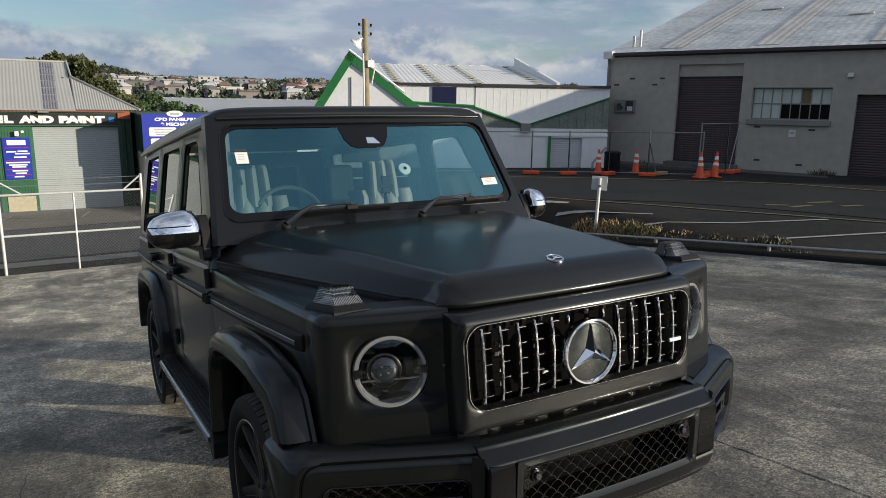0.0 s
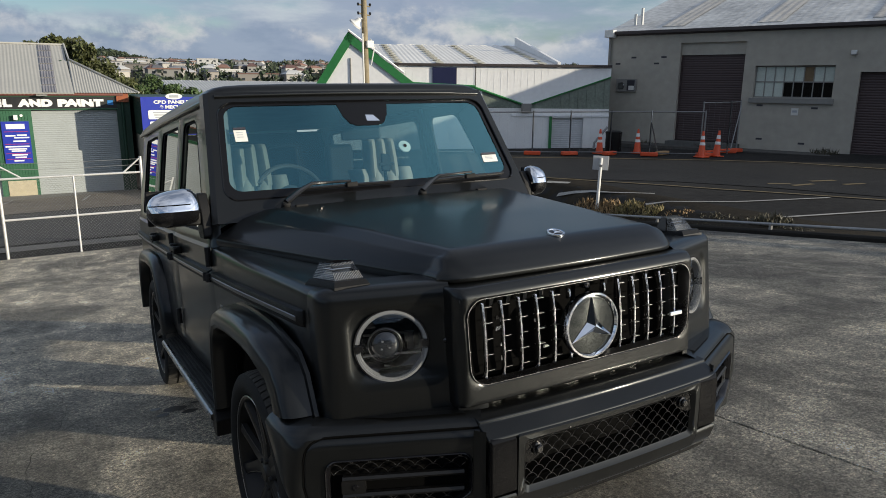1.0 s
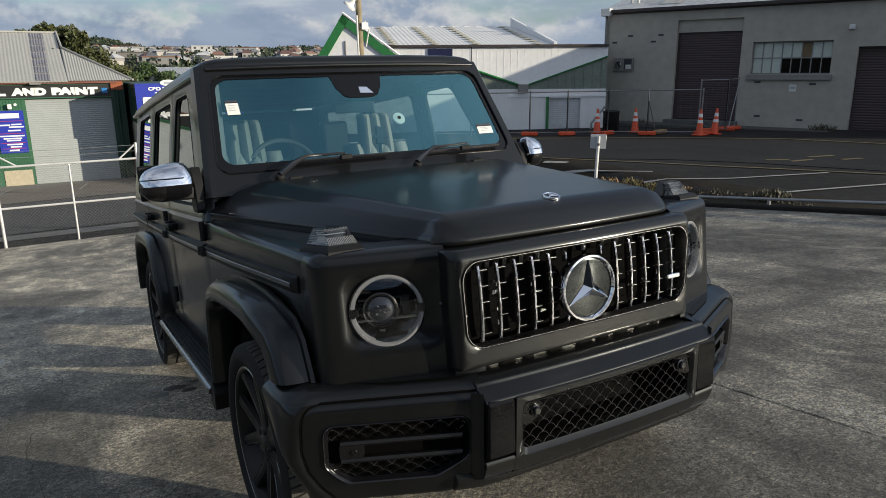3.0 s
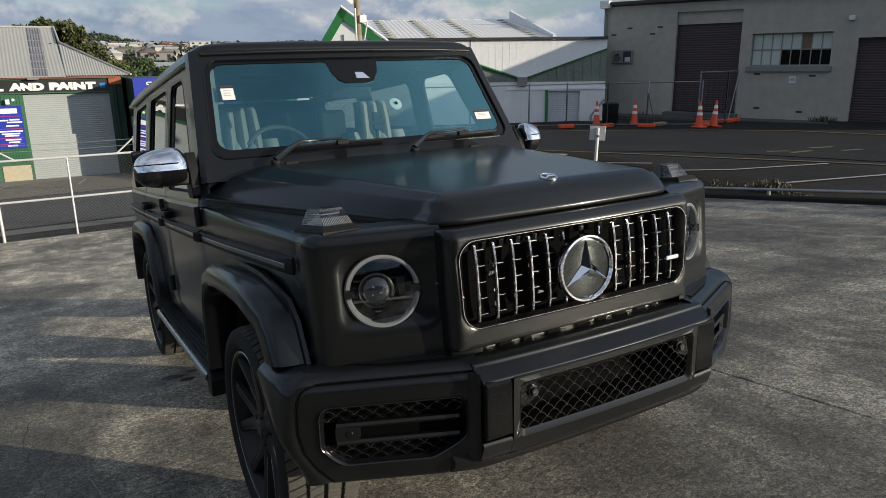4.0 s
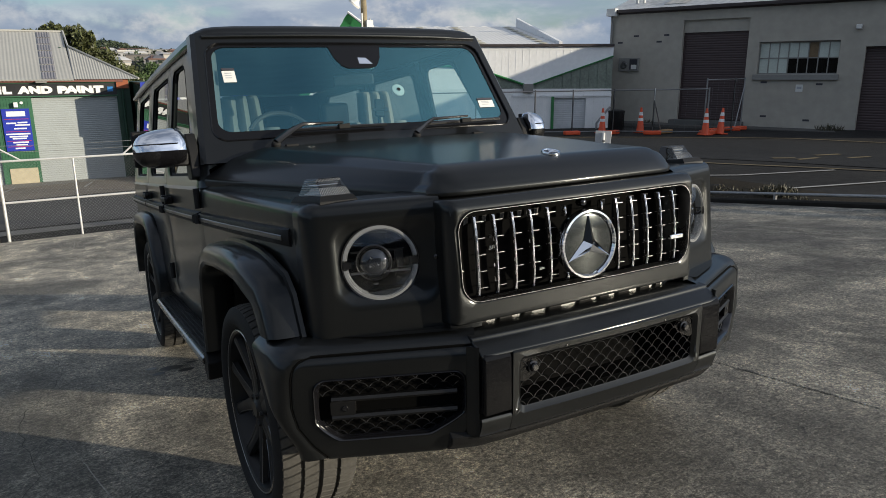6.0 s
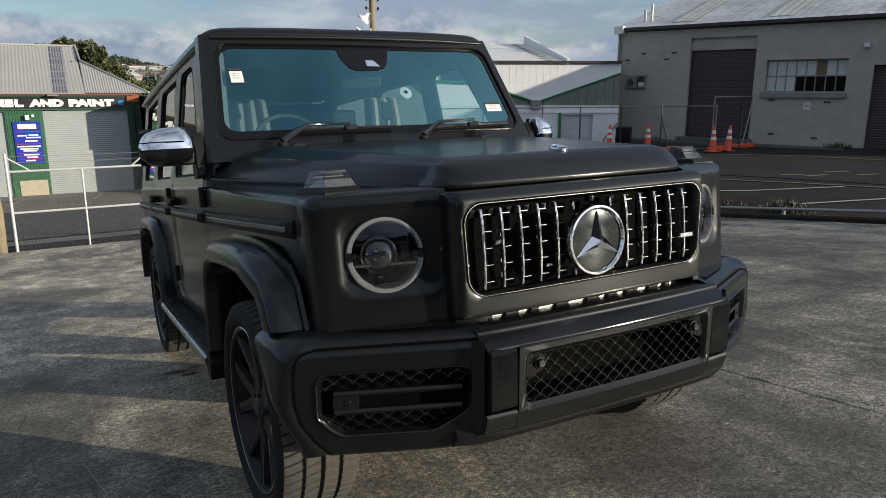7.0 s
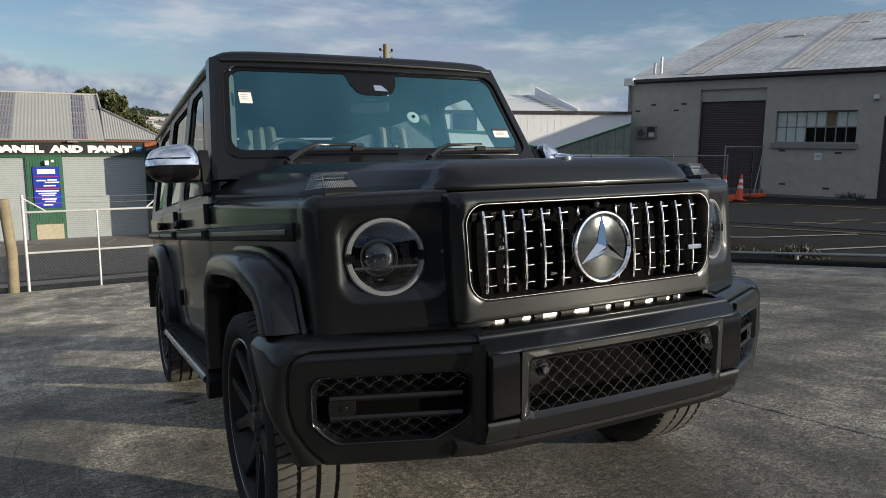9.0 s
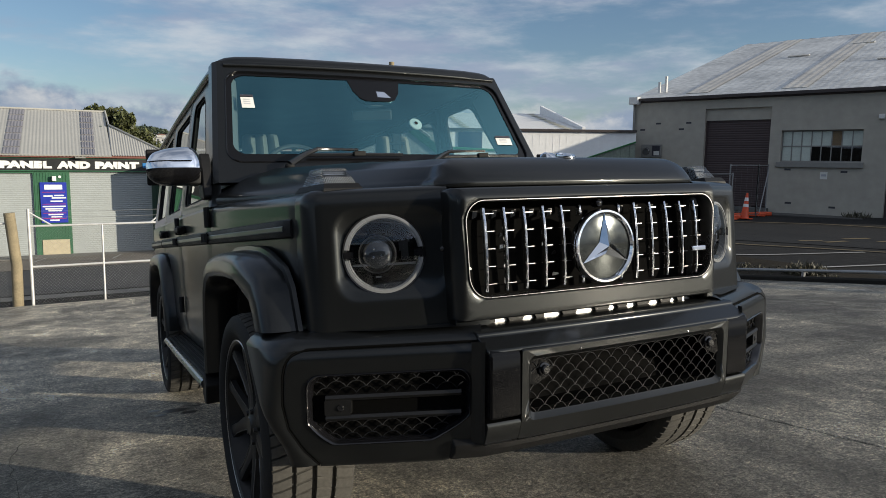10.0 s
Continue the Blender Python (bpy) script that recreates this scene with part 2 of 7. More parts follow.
# ---------------------------------------------------------------- building blocks
def part(name, bm, material, parent=None, label="", sharp=35, bevel=0.0, segments=2):
    """Links a bmesh as one mesh object under a thing or a part (or at top level)."""
    me = bpy.data.meshes.new(name)
    bmesh.ops.recalc_face_normals(bm, faces=bm.faces)
    bm.to_mesh(me)
    bm.free()
    me.materials.append(material)
    me.shade_smooth()
    me.set_sharp_from_angle(angle=radians(sharp))
    ob = new(name, me)
    if parent:
        ob.parent = parent
    if label:
        ob["label"] = label
    if bevel:
        b = ob.modifiers.new("edge", "BEVEL")
        b.width, b.segments, b.limit_method, b.angle_limit = bevel, segments, "ANGLE", radians(40)
    return ob


def thing(name, m, label, category, group="", kind=""):
    ob = new(name)
    ob.empty_display_size = 0.2
    ob.matrix_world = m
    return tagged(ob, label, category, group, kind)


def box(bm, x0, x1, y0, y1, z0, z1, m=None):
    v = [bm.verts.new((x, y, z)) for x in (x0, x1) for y in (y0, y1) for z in (z0, z1)]
    for f in ((0, 1, 3, 2), (4, 6, 7, 5), (0, 4, 5, 1), (2, 3, 7, 6), (0, 2, 6, 4), (1, 5, 7, 3)):
        bm.faces.new([v[i] for i in f])
    if m is not None:
        bmesh.ops.transform(bm, matrix=m, verts=v)
    return v


def boxed(x0, x1, y0, y1, z0, z1, m=None):
    bm = bmesh.new()
    box(bm, x0, x1, y0, y1, z0, z1, m)
    return bm


def loft(rings, closed=False, caps=False, bm=None):
    """Skins rings of equally many points; closed: each ring is a loop; caps: fills the first and last."""
    bm = bm or bmesh.new()
    rows = [[bm.verts.new(p) for p in r] for r in rings]
    n = len(rows[0])
    for a, b in zip(rows, rows[1:]):
        for i in range(n if closed else n - 1):
            j = (i + 1) % n
            bm.faces.new((a[i], a[j], b[j], b[i]))
    if caps:
        bm.faces.new(rows[0])
        bm.faces.new(list(reversed(rows[-1])))
    return bm


def prism(points, axis, a, b, bm=None):
    """Extrudes a closed outline of 2D points along an axis from a to b."""
    put = {"x": lambda p, t: (t, p[0], p[1]), "y": lambda p, t: (p[0], t, p[1]), "z": lambda p, t: (p[0], p[1], t)}[axis]
    return loft([[put(p, a) for p in points], [put(p, b) for p in points]], closed=True, caps=True, bm=bm)


def tube(points, r, sides=8, bm=None, taper=None):
    """A round bar along a line of points."""
    pts = [Vector(p) for p in points]
    rings, up = [], Vector((0.13, 0.21, 0.97))
    for i, p in enumerate(pts):
        d = (pts[min(i + 1, len(pts) - 1)] - pts[max(i - 1, 0)]).normalized()
        u = d.cross(up if abs(d.dot(up)) < 0.95 else Vector((1, 0, 0))).normalized()
        v = d.cross(u)
        k = r * (taper[i] if taper else 1)
        rings.append([p + k * (math.cos(2 * math.pi * s / sides) * u + math.sin(2 * math.pi * s / sides) * v) for s in range(sides)])
    return loft(rings, closed=True, caps=True, bm=bm)


def lathe(profile, steps=48, m=None, bm=None, close=False):
    """Turns a profile of (radius, height) about z."""
    bm = bm or bmesh.new()
    rings = [[(r * math.cos(2 * math.pi * k / steps), r * math.sin(2 * math.pi * k / steps), h) for r, h in profile] for k in range(steps)]
    rows = [[bm.verts.new(m @ Vector(p) if m is not None else p) for p in r] for r in rings]
    n = len(profile)
    for k in range(steps):
        a, b = rows[k], rows[(k + 1) % steps]
        for i in range(n if close else n - 1):
            j = (i + 1) % n
            bm.faces.new((a[i], a[j], b[j], b[i]))
    bmesh.ops.remove_doubles(bm, verts=bm.verts, dist=1e-5)
    return bm


def rounded(x0, x1, z0, z1, r, n=8):
    """A rounded rectangle as 4 * n points, counter-clockwise from the right side."""
    out = []
    for cx, cz, a in ((x1 - r, z1 - r, 0), (x0 + r, z1 - r, 90), (x0 + r, z0 + r, 180), (x1 - r, z0 + r, 270)):
        for k in range(n):
            t = radians(a + 90 * k / (n - 1))
            out.append((cx + r * math.cos(t), cz + r * math.sin(t)))
    return out


def squared(x0, x1, z0, z1, n=8):
    """A rectangle with as many points as rounded() has, spread along its sides from each corner."""
    return [(cx + 1e-4 * dx * k, cz + 1e-4 * dz * k) for cx, cz, dx, dz in ((x1, z1, 0, 0), (x0, z1, 0, 0), (x0, z0, 0, 0), (x1, z0, 0, 0)) for k in range(n)]


def lerp(table, t):
    xs = [a for a, _ in table]
    ys = [b for _, b in table]
    return float(np.interp(t, xs, ys))


def mirrored(bm):
    """The other side's copy."""
    b = bm.copy()
    for v in b.verts:
        v.co.x = -v.co.x
    bmesh.ops.reverse_faces(b, faces=b.faces)
    return b


def pair(name, bm, material, parent, label="", **kw):
    """A part and its mirror image on the car's other side."""
    other = mirrored(bm)
    return part(name, bm, material, parent, label, **kw), part(name, other, material, parent, label, **kw)


def smooth01(a, b, t):
    t = min(1, max(0, (t - a) / (b - a)))
    return t * t * (3 - 2 * t)


def densified(pts, m=9):
    """Adds m points along each straight side of a rounded outline, so that it can follow a bowed face."""
    n = len(pts) // 4
    out = []
    for c in range(4):
        out += pts[c * n:(c + 1) * n]
        a, b = pts[c * n + n - 1], pts[((c + 1) * n) % len(pts)]
        out += [(a[0] + (b[0] - a[0]) * k / (m + 1), a[1] + (b[1] - a[1]) * k / (m + 1)) for k in range(1, m + 1)]
    return out


# ---------------------------------------------------------------- the car (its own frame: x across, -y ahead, z up, front axle at y = 0)
car = thing("off_road_car", YARD.copy(), "satin black boxy off-road car parked on worn concrete", "car")
AXLE, WHEEL_R = 2.89, 0.395


def flank(y):
    return lerp(((-0.70, 0.80), (-0.60, 0.842), (-0.45, 0.862), (0.2, 0.895), (0.7, 0.91), (1.5, 0.925), (3.0, 0.925), (3.9, 0.905)), y)


def side_x(y, z):
    """Half width of the body at a place on its side."""
    low = flank(y) - 0.03 * smooth01(0.62, 0.45, z)
    return low if z < 1.2 else flank(max(y, 0.75)) - 0.012 - (z - 1.2) * 0.16


def fender_top(y):
    return 1.165 + (y + 0.6) * 0.034


def arch_low(y, centre):
    d = abs(y - centre)
    return 0.93 if d < 0.40 else (0.765 if y < centre and centre == 0 else 0.5) if d > 0.5 else 0.86


# bonnet: flat raised middle, creased shoulders, sloping nose with a thin lip
NOSE = [(-0.02, 1.164), (0.0, 1.1645), (0.0012, 1.170), (0.005, 1.1775), (0.018, 1.194), (0.034, 1.210), (0.052, 1.225), (0.072, 1.2375), (0.092, 1.2462), (0.112, 1.251), (0.143, 1.2545), (0.30, 1.268), (0.55, 1.291), (0.80, 1.313), (1.05, 1.334), (1.25, 1.350), (1.36, 1.358), (1.435, 1.352), (1.6, 1.34)]


def soft_min(a, b, k):
    h = max(k - abs(a - b), 0.0) / k
    return min(a, b) - h * h * k / 4


def bonnet():
    """Raised middle, two falls to each side and a sloping nose, softly creased into one another."""
    rows = []
    for d in (-0.004, -0.002, 0.0, 0.0006, 0.0012, 0.003, 0.006, 0.012, 0.018, 0.026, 0.034, 0.043, 0.052, 0.062, 0.072, 0.082, 0.092, 0.102, 0.112, 0.128, 0.143, 0.18, 0.24, 0.30, 0.42, 0.55, 0.68, 0.80, 0.92, 1.05, 1.15, 1.25, 1.30, 1.36, 1.40, 1.435):
        y0 = -0.7435 + max(d, 0.0)
        t = max(0.0, (y0 + 0.64) / 1.30)
        e, ze = 0.505 + 0.375 * t, 1.180 + 0.062 * t
        w = 0.425 + 0.225 * t
        zp = lerp(NOSE, max(0.143, d))
        mid = w + 0.45 * (e - w)
        zm = zp + (ze - zp) * 0.30
        half = [(0, zp + 0.004), (0.15, zp + 0.004), (0.30, zp + 0.002), (w - 0.03, zp), (w - 0.012, zp - 0.0006), (w, zp - 0.003), (w + 0.012, zp - 0.007), (mid - 0.012, zm + 0.003), (mid, zm - 0.0012), (mid + 0.012, zm - 0.0075), (e - 0.022, ze + 0.0145), (e - 0.012, ze + 0.006), (e - 0.004, ze - 0.002), (e, ze - 0.010), (e - 0.002, ze - 0.035), (e - 0.03, ze - 0.04)]
        row = []
        for x, z in half:
            bow = 0.022 * smooth01(0.0, -0.6, y0) * (1 - (x / e) ** 2)
            q = 1 - smooth01(0.0, 0.35, d)
            turn = q * (0.026 * smooth01(0.36, e, x) ** 2 + 0.022 * smooth01(e - 0.06, e, x) ** 2)
            if d < 0:
                row.append((x, -0.7435 - bow + turn + (0.03 if d < -0.003 else 0.004), min(z, 1.150 if d < -0.003 else 1.156)))
            else:
                row.append((x, y0 - bow + turn, soft_min(z, lerp(NOSE, d), 0.010 if 0.01 < d < 0.5 else 0.002) if d < 0.6 else z))
        rows.append([(-x, y, z) for x, y, z in reversed(row)] + row[1:])
    return loft(rows)


part("bonnet", bonnet(), PAINT, car, "satin black bonnet with a raised middle", sharp=50)
bm = bmesh.new()
prism([(-0.49, -0.60), (0.49, -0.60), (0.85, 0.66), (-0.85, 0.66)], "z", 1.05, 1.135, bm)
part("engine_bay", bm, PLASTIC, car)

# front wings (fenders)
rows = []
for y in [-0.50, -0.47, -0.44, -0.42, -0.405, -0.3, -0.15, 0, 0.15, 0.3, 0.395, 0.42, 0.5, 0.52, 0.6, 0.735]:
    xo, zt = flank(y), fender_top(y)
    lo = arch_low(y, 0)
    xi = 0.44 + 0.37 * (y + 0.68) / 1.38
    rows.append([(-xi, y, zt - 0.024), (-(xi + xo) / 2, y, zt + 0.003), (-(xo - 0.06), y, zt), (-(xo - 0.034), y, zt - 0.0025), (-(xo - 0.018), y, zt - 0.008), (-(xo - 0.008), y, zt - 0.016), (-(xo - 0.002), y, zt - 0.027), (-xo, y, zt - 0.042), (-xo, y, zt - 0.09)] + [(-side_x(y, z), y, z) for z in (1.0, 0.95, lo)])
pair("wing", loft(rows), PAINT, car, sharp=30)

# lamp panel at each front corner, with the squarish hollow round the lamp
L0, LD = Vector((-0.66, -0.667, 0)), Vector((-0.93, 0.368, 0)).normalized()
LN = Vector((LD.y, -LD.x, 0)) * 1.0
if LN.y > 0:
    LN = -LN


def lamp_at(s, z, depth=0.0):
    """A point of the lamp panel: s outwards along it, depth inwards."""
    p = L0 + LD * s - LN * depth
    return (p.x, p.y, z)


NB = 10
rim_b = rounded(-0.183, 0.150, 0.760, 1.114, 0.002, NB)
bez = rounded(-0.180, 0.146, 0.836, 1.110, 0.070, NB)
bez0 = rounded(-0.178, 0.141, 0.843, 1.106, 0.066, NB)
bez1 = rounded(-0.174, 0.135, 0.854, 1.100, 0.060, NB)
bez15 = rounded(-0.168, 0.129, 0.867, 1.094, 0.053, NB)
bez2 = rounded(-0.160, 0.124, 0.880, 1.086, 0.046, NB)
ring_pts = []
for s, z in bez2:
    a = math.atan2(z - 0.978, s)
    ring_pts.append((0.117 * math.cos(a), 0.978 + 0.117 * math.sin(a)))
on = lambda pts, d: [lamp_at(s, z, d) for s, z in pts]
bm = loft([on(rim_b, 0.0), on(bez, 0.0), on(bez0, 0.0005), on(bez1, 0.0022), on(bez15, 0.0055), on(bez2, 0.0090), on(ring_pts, 0.014), on(ring_pts, 0.07)], closed=True)
loft([[lamp_at(s, z, d) for z in (0.760, 1.114)] for s, d in ((-0.187, 0.05), (-0.187, 0.006), (-0.185, 0.001), (-0.183, 0.0))], bm=bm)
# rounded corner to the flank, rolled over to the wing's top
TOP_ROLL = ((1.114, 0.0), (1.126, 0.0), (1.141, 0.002), (1.152, 0.008), (1.160, 0.018), (1.1655, 0.034), (1.168, 0.06), (1.1715, 0.15))
RC, TURN = 0.072, math.acos(LD.y)
s_corner = (0.858 - 0.66) / -LD.x
arc0 = s_corner - RC * math.tan(TURN / 2)
plan = [(lamp_at(0.150, 0)[:2], 0.0)]
for k in range(11):
    a = TURN * k / 10
    plan.append((lamp_at(arc0 + RC * math.sin(a), 0, RC * (1 - math.cos(a)))[:2], k / 10))
plan.append(((-0.8575, -0.49), 1.0))
rolled = []
for z, d in ((0.760, 0.0), (0.9, 0.0), (1.05, 0.0)) + TOP_ROLL:
    rolled.append([(x + d * (-LN.x * (1 - q) + q), y - d * LN.y * (1 - q), z) for (x, y), q in plan])
loft(rolled, bm=bm)
loft([[lamp_at(s, z, d) for s in (-0.187, -0.1, 0.0, 0.1, 0.150)] for z, d in TOP_ROLL], bm=bm)
bmesh.ops.remove_doubles(bm, verts=bm.verts, dist=2e-4)
pair("lamp_panel", bm, PAINT, car, sharp=30)
pair("lamp_hollow", lathe([(0.0, 0.012), (0.03, 0.0), (0.085, 0.02), (0.118, 0.05), (0.118, 0.075)], 40, Matrix(((LD.x, 0, LN.x, L0.x - LN.x * 0.085), (LD.y, 0, LN.y, L0.y - LN.y * 0.085), (0, 1, 0, 0.978), (0, 0, 0, 1)))), GLOSSBLACK, car)

LAMP = Matrix(((LD.x, 0, LN.x, L0.x - LN.x * 0.012), (LD.y, 0, LN.y, L0.y - LN.y * 0.012), (0, 1, 0, 0.978), (0, 0, 0, 1)))


def headlight(parent, flip):
    f = mirrored if flip else (lambda b: b)
    hl = part("headlight", f(lathe([(0.118, -0.03), (0.118, 0.003), (0.116, 0.007), (0.113, 0.006), (0.113, -0.03)], 48, LAMP)), GLOSSBLACK, parent, "round headlight with a frosted ring and a projector lens")
    for sgn in (1, -1):
        bm = bmesh.new()
        rr = []
        for k in range(25):
            a = radians(8 + 164 * k / 24) * sgn
            rr.append([LAMP @ Vector((r * math.cos(a), r * math.sin(a), h)) for r, h in ((0.1125, -0.002), (0.1115, 0.007), (0.104, 0.008), (0.1035, 0.0055), (0.1005, 0.0055), (0.1005, 0.006), (0.0985, 0.003), (0.098, -0.02), (0.1125, -0.02))])
        part("light_ring", f(loft(rr, closed=True, caps=True)), LEDWHITE, hl)
        bm = bmesh.new()
        box(bm, 0.086, 0.112, -0.009, 0.009, -0.015, 0.008, LAMP @ Matrix.Rotation(0 if sgn > 0 else math.pi, 4, "Z"))
        part("ring_clip", f(bm), GLOSSBLACK, hl)
    off = 0.018
    part("projector_rim", f(lathe([(0.050, -0.021), (0.052, -0.017), (0.0545, -0.019), (0.055, -0.03)], 36, LAMP @ Matrix.Translation((off, -0.002, 0)))), MESHMETAL, hl)
    for px_, pz_ in ((-0.012, -0.006), (0.008, 0.014), (0.012, -0.010)):
        part("light_chip", f(lathe([(0.0, -0.0030), (0.0030, -0.0035), (0.0045, -0.0055)], 10, LAMP @ Matrix.Translation((off + px_, pz_, 0)))), CHROME, hl)
    part("projector", f(lathe([(0.046, -0.05), (0.051, -0.022), (0.047, -0.019), (0.044, -0.026)], 32, LAMP @ Matrix.Translation((off, -0.002, 0)))), RIMMAT, hl)
    part("lens", f(lathe([(0.0, -0.006), (0.018, -0.0075), (0.032, -0.012), (0.042, -0.020), (0.044, -0.03)], 32, LAMP @ Matrix.Translation((off, -0.002, 0)))), mat_lens, hl)
    bm = bmesh.new()
    box(bm, -0.09, 0.09, -0.034, -0.028, -0.03, -0.018, LAMP)
    part("reflector_strip", f(bm), SATIN, hl)
    bm = bmesh.new()
    box(bm, -0.075, 0.085, 0.03, 0.034, -0.04, -0.02, LAMP)
    box(bm, -0.07, -0.05, -0.02, 0.03, -0.04, -0.018, LAMP)
    part("housing", f(bm), RIMMAT, hl)
    for bx, bz, bw, bh in ((-0.062, 0.020, 0.018, 0.030), (0.010, -0.066, 0.016, 0.004), (0.045, 0.058, 0.04, 0.004)):
        bm = bmesh.new()
        box(bm, bx, bx + bw, bz - bh / 2, bz + bh / 2, -0.03, -0.016, LAMP)
        part("reflector_facet", f(bm), SATIN if bw < 0.017 else RIMMAT, hl)
    part("cover", f(lathe([(0.0, 0.020), (0.03, 0.0188), (0.06, 0.0150), (0.085, 0.0098), (0.11, 0.0035)], 40, LAMP)), LAMPGLASS, hl)
    return hl


mat_lens = mat("projector_glass", (0.012, 0.014, 0.018), rough=0.03, metal=0.0, spec=0.9, vary=0.05, rvary=0.01)
headlight(car, False)
headlight(car, True)
pair("panel_plug", lathe([(0.0, 0.004), (0.005, 0.003), (0.008, 0.0), (0.008, -0.005)], 16, LAMP @ Matrix.Translation((-0.178 + 0.012, 0.004, 0.012))), GLOSSBLACK, car)


# turn lamps on top of the wings
def turn_lamp(flip):
    f = mirrored if flip else (lambda b: b)
    base = [(-0.838, -0.425), (-0.800, -0.590), (-0.685, -0.598), (-0.680, -0.44), (-0.75, -0.38)]
    foot = [(-0.815, -0.428), (-0.784, -0.556), (-0.690, -0.560), (-0.688, -0.45), (-0.75, -0.40)]
    crest = [(-0.795, -0.455), (-0.780, -0.508), (-0.706, -0.514), (-0.704, -0.470), (-0.75, -0.445)]
    cx, cy = -0.748, -0.49
    sc = lambda k, z: [(cx + (x - cx) * k, cy + (y - cy) * k, z) for x, y in base]
    tl = part("turn_lamp", f(loft([sc(1.0, 1.135), sc(1.0, 1.158), sc(0.985, 1.163), sc(0.86, 1.178)], closed=True, caps=True)), PLASTIC, car, "clear ribbed turn lamp on a black base", sharp=20)
    tl.location.z = 0.007

    def ring(k, z):
        t = (z - 1.176) / (1.228 - 1.176)
        return [(cx + (a + (c - a) * t - cx) * k, cy + (b + (d - b) * t - cy) * k, z) for (a, b), (c, d) in zip(foot, crest)]

    part("reflector", f(loft([ring(0.86, 1.177), ring(0.62, 1.190), ring(0.55, 1.200), ring(0.78, 1.216), ring(0.80, 1.222)], closed=True, caps=True)), LAMPCHROME, tl, "mirror-bright reflector", sharp=20)
    part("bulb_shade", f(loft([ring(0.50, 1.200), ring(0.72, 1.208), ring(0.60, 1.216), ring(0.3, 1.217)], closed=True, caps=True)), CHROME, tl)
    part("lens", f(loft([ring(1.0, 1.176), ring(1.0, 1.226), ring(0.93, 1.229)], closed=True, caps=True)), CLEARLENS, tl, sharp=20)
    edge = lambda i, t, z: Vector([a + (b - a) * t for a, b in zip(ring(1.004, z)[i], ring(1.004, z)[i + 1])])
    for k in range(17):
        t = (k + 0.5) / 17
        part("rib", f(tube([edge(1, t, 1.178), edge(1, t, 1.200)], 0.0009, 4)), LENSCORE, tl)
        part("rib", f(tube([edge(1, t, 1.220), edge(1, t, 1.226)], 0.0007, 4)), LENSCORE, tl)
    for k in range(9):
        z = 1.180 + 0.0052 * k
        part("rib", f(tube([edge(0, 0.04, z), edge(0, 0.97, z)], 0.0007, 4)), LENSCORE, tl)
    shell = lambda z: [[a + (b - a) * 0.5 for a, b in zip(ring(1, z)[2], ring(1, z)[3])][:2]] + [ring(1, z)[i][:2] for i in (3, 4)]
    lo, hi = shell(1.172), shell(1.229)
    wrap = lambda p, z: [(p[0][0] + 0.004, p[0][1], z), (p[1][0] + 0.004, p[1][1] + 0.004, z), (p[2][0], p[2][1] + 0.005, z), (p[2][0], p[2][1] - 0.008, z), (p[1][0] - 0.006, p[1][1] - 0.006, z), (p[0][0] - 0.005, p[0][1] + 0.004, z)]
    part("back_cover", f(loft([wrap(lo, 1.172), wrap(hi, 1.229)], closed=True, caps=True)), GLOSSBLACK, tl, "gloss black cover", bevel=0.0015)


turn_lamp(False)
turn_lamp(True)


# grille panel
def gy(x, z=0.95):
    return -0.806 - 0.009 * (1 - (x / 0.5) ** 2) - 0.062 * (z - 0.965) + 0.038 * smooth01(0.476, 0.515, abs(x)) + 0.026 * smooth01(1.118, 1.16, z)


def trapezoid(x1, x0, z0, z1, r, n=10):
    """Rounded, wider above: half width x1 above and x0 below."""
    return [(x * (x0 + (x1 - x0) * (z - z0) / (z1 - z0)) / x1, z) for x, z in rounded(-x1, x1, z0, z1, r, n)]


NG = 12
open_out = densified(trapezoid(0.477, 0.463, 0.838, 1.112, 0.062, NG), 30)
border = densified(rounded(-0.503, 0.503, 0.7745, 1.150, 0.012, NG), 30)
g3 = lambda pts, d: [(x, gy(x, z) + d, z) for x, z in pts]
bead = [(x * 0.996, 0.975 + (z - 0.975) * 0.990) for x, z in open_out]
inner = [(x * 0.992, 0.975 + (z - 0.975) * 0.98) for x, z in open_out]
face_out = [(x * 0.978, 0.957 + (z - 0.957) * 0.968) for x, z in border]
face_in = [(x * 1.02, 0.975 + (z - 0.975) * 1.04) for x, z in open_out]
blend = lambda k: [(a + (c - a) * k, b + (d - b) * k) for (a, b), (c, d) in zip(face_out, face_in)]
part("grille_panel", loft([g3(border, 0.09), g3(border, 0.018), g3([(x * 0.998, 0.957 + (z - 0.957) * 0.997) for x, z in border], 0.010), g3([(x * 0.993, 0.957 + (z - 0.957) * 0.99) for x, z in border], 0.004), g3([(x * 0.986, 0.957 + (z - 0.957) * 0.98) for x, z in border], 0.0012), g3(face_out, 0.0), g3(blend(0.25), 0.0), g3(blend(0.5), 0.0), g3(blend(0.75), 0.0), g3(face_in, 0.0), g3(open_out, 0.004), g3(open_out, 0.012)], closed=True), PAINT, car, "satin black grille surround", sharp=30)
part("grille_bead", loft([g3(open_out, 0.003), g3(open_out, -0.002), g3(bead, -0.002), g3(inner, 0.01), g3(inner, 0.05)], closed=True), SATIN, car, "thin bright bead round the grille")
# sheet behind the bars carries the hollow's shade in its colour
grille = part("grille", prism([(-0.49, 0.82), (0.49, 0.82), (0.49, 1.12), (-0.49, 1.12)], "y", -0.68, -0.66), RECESSBLACK, car, "black grille with upright chrome bars")
bars = [0.405, 0.339, 0.273, 0.207, 0.141, 0.075]
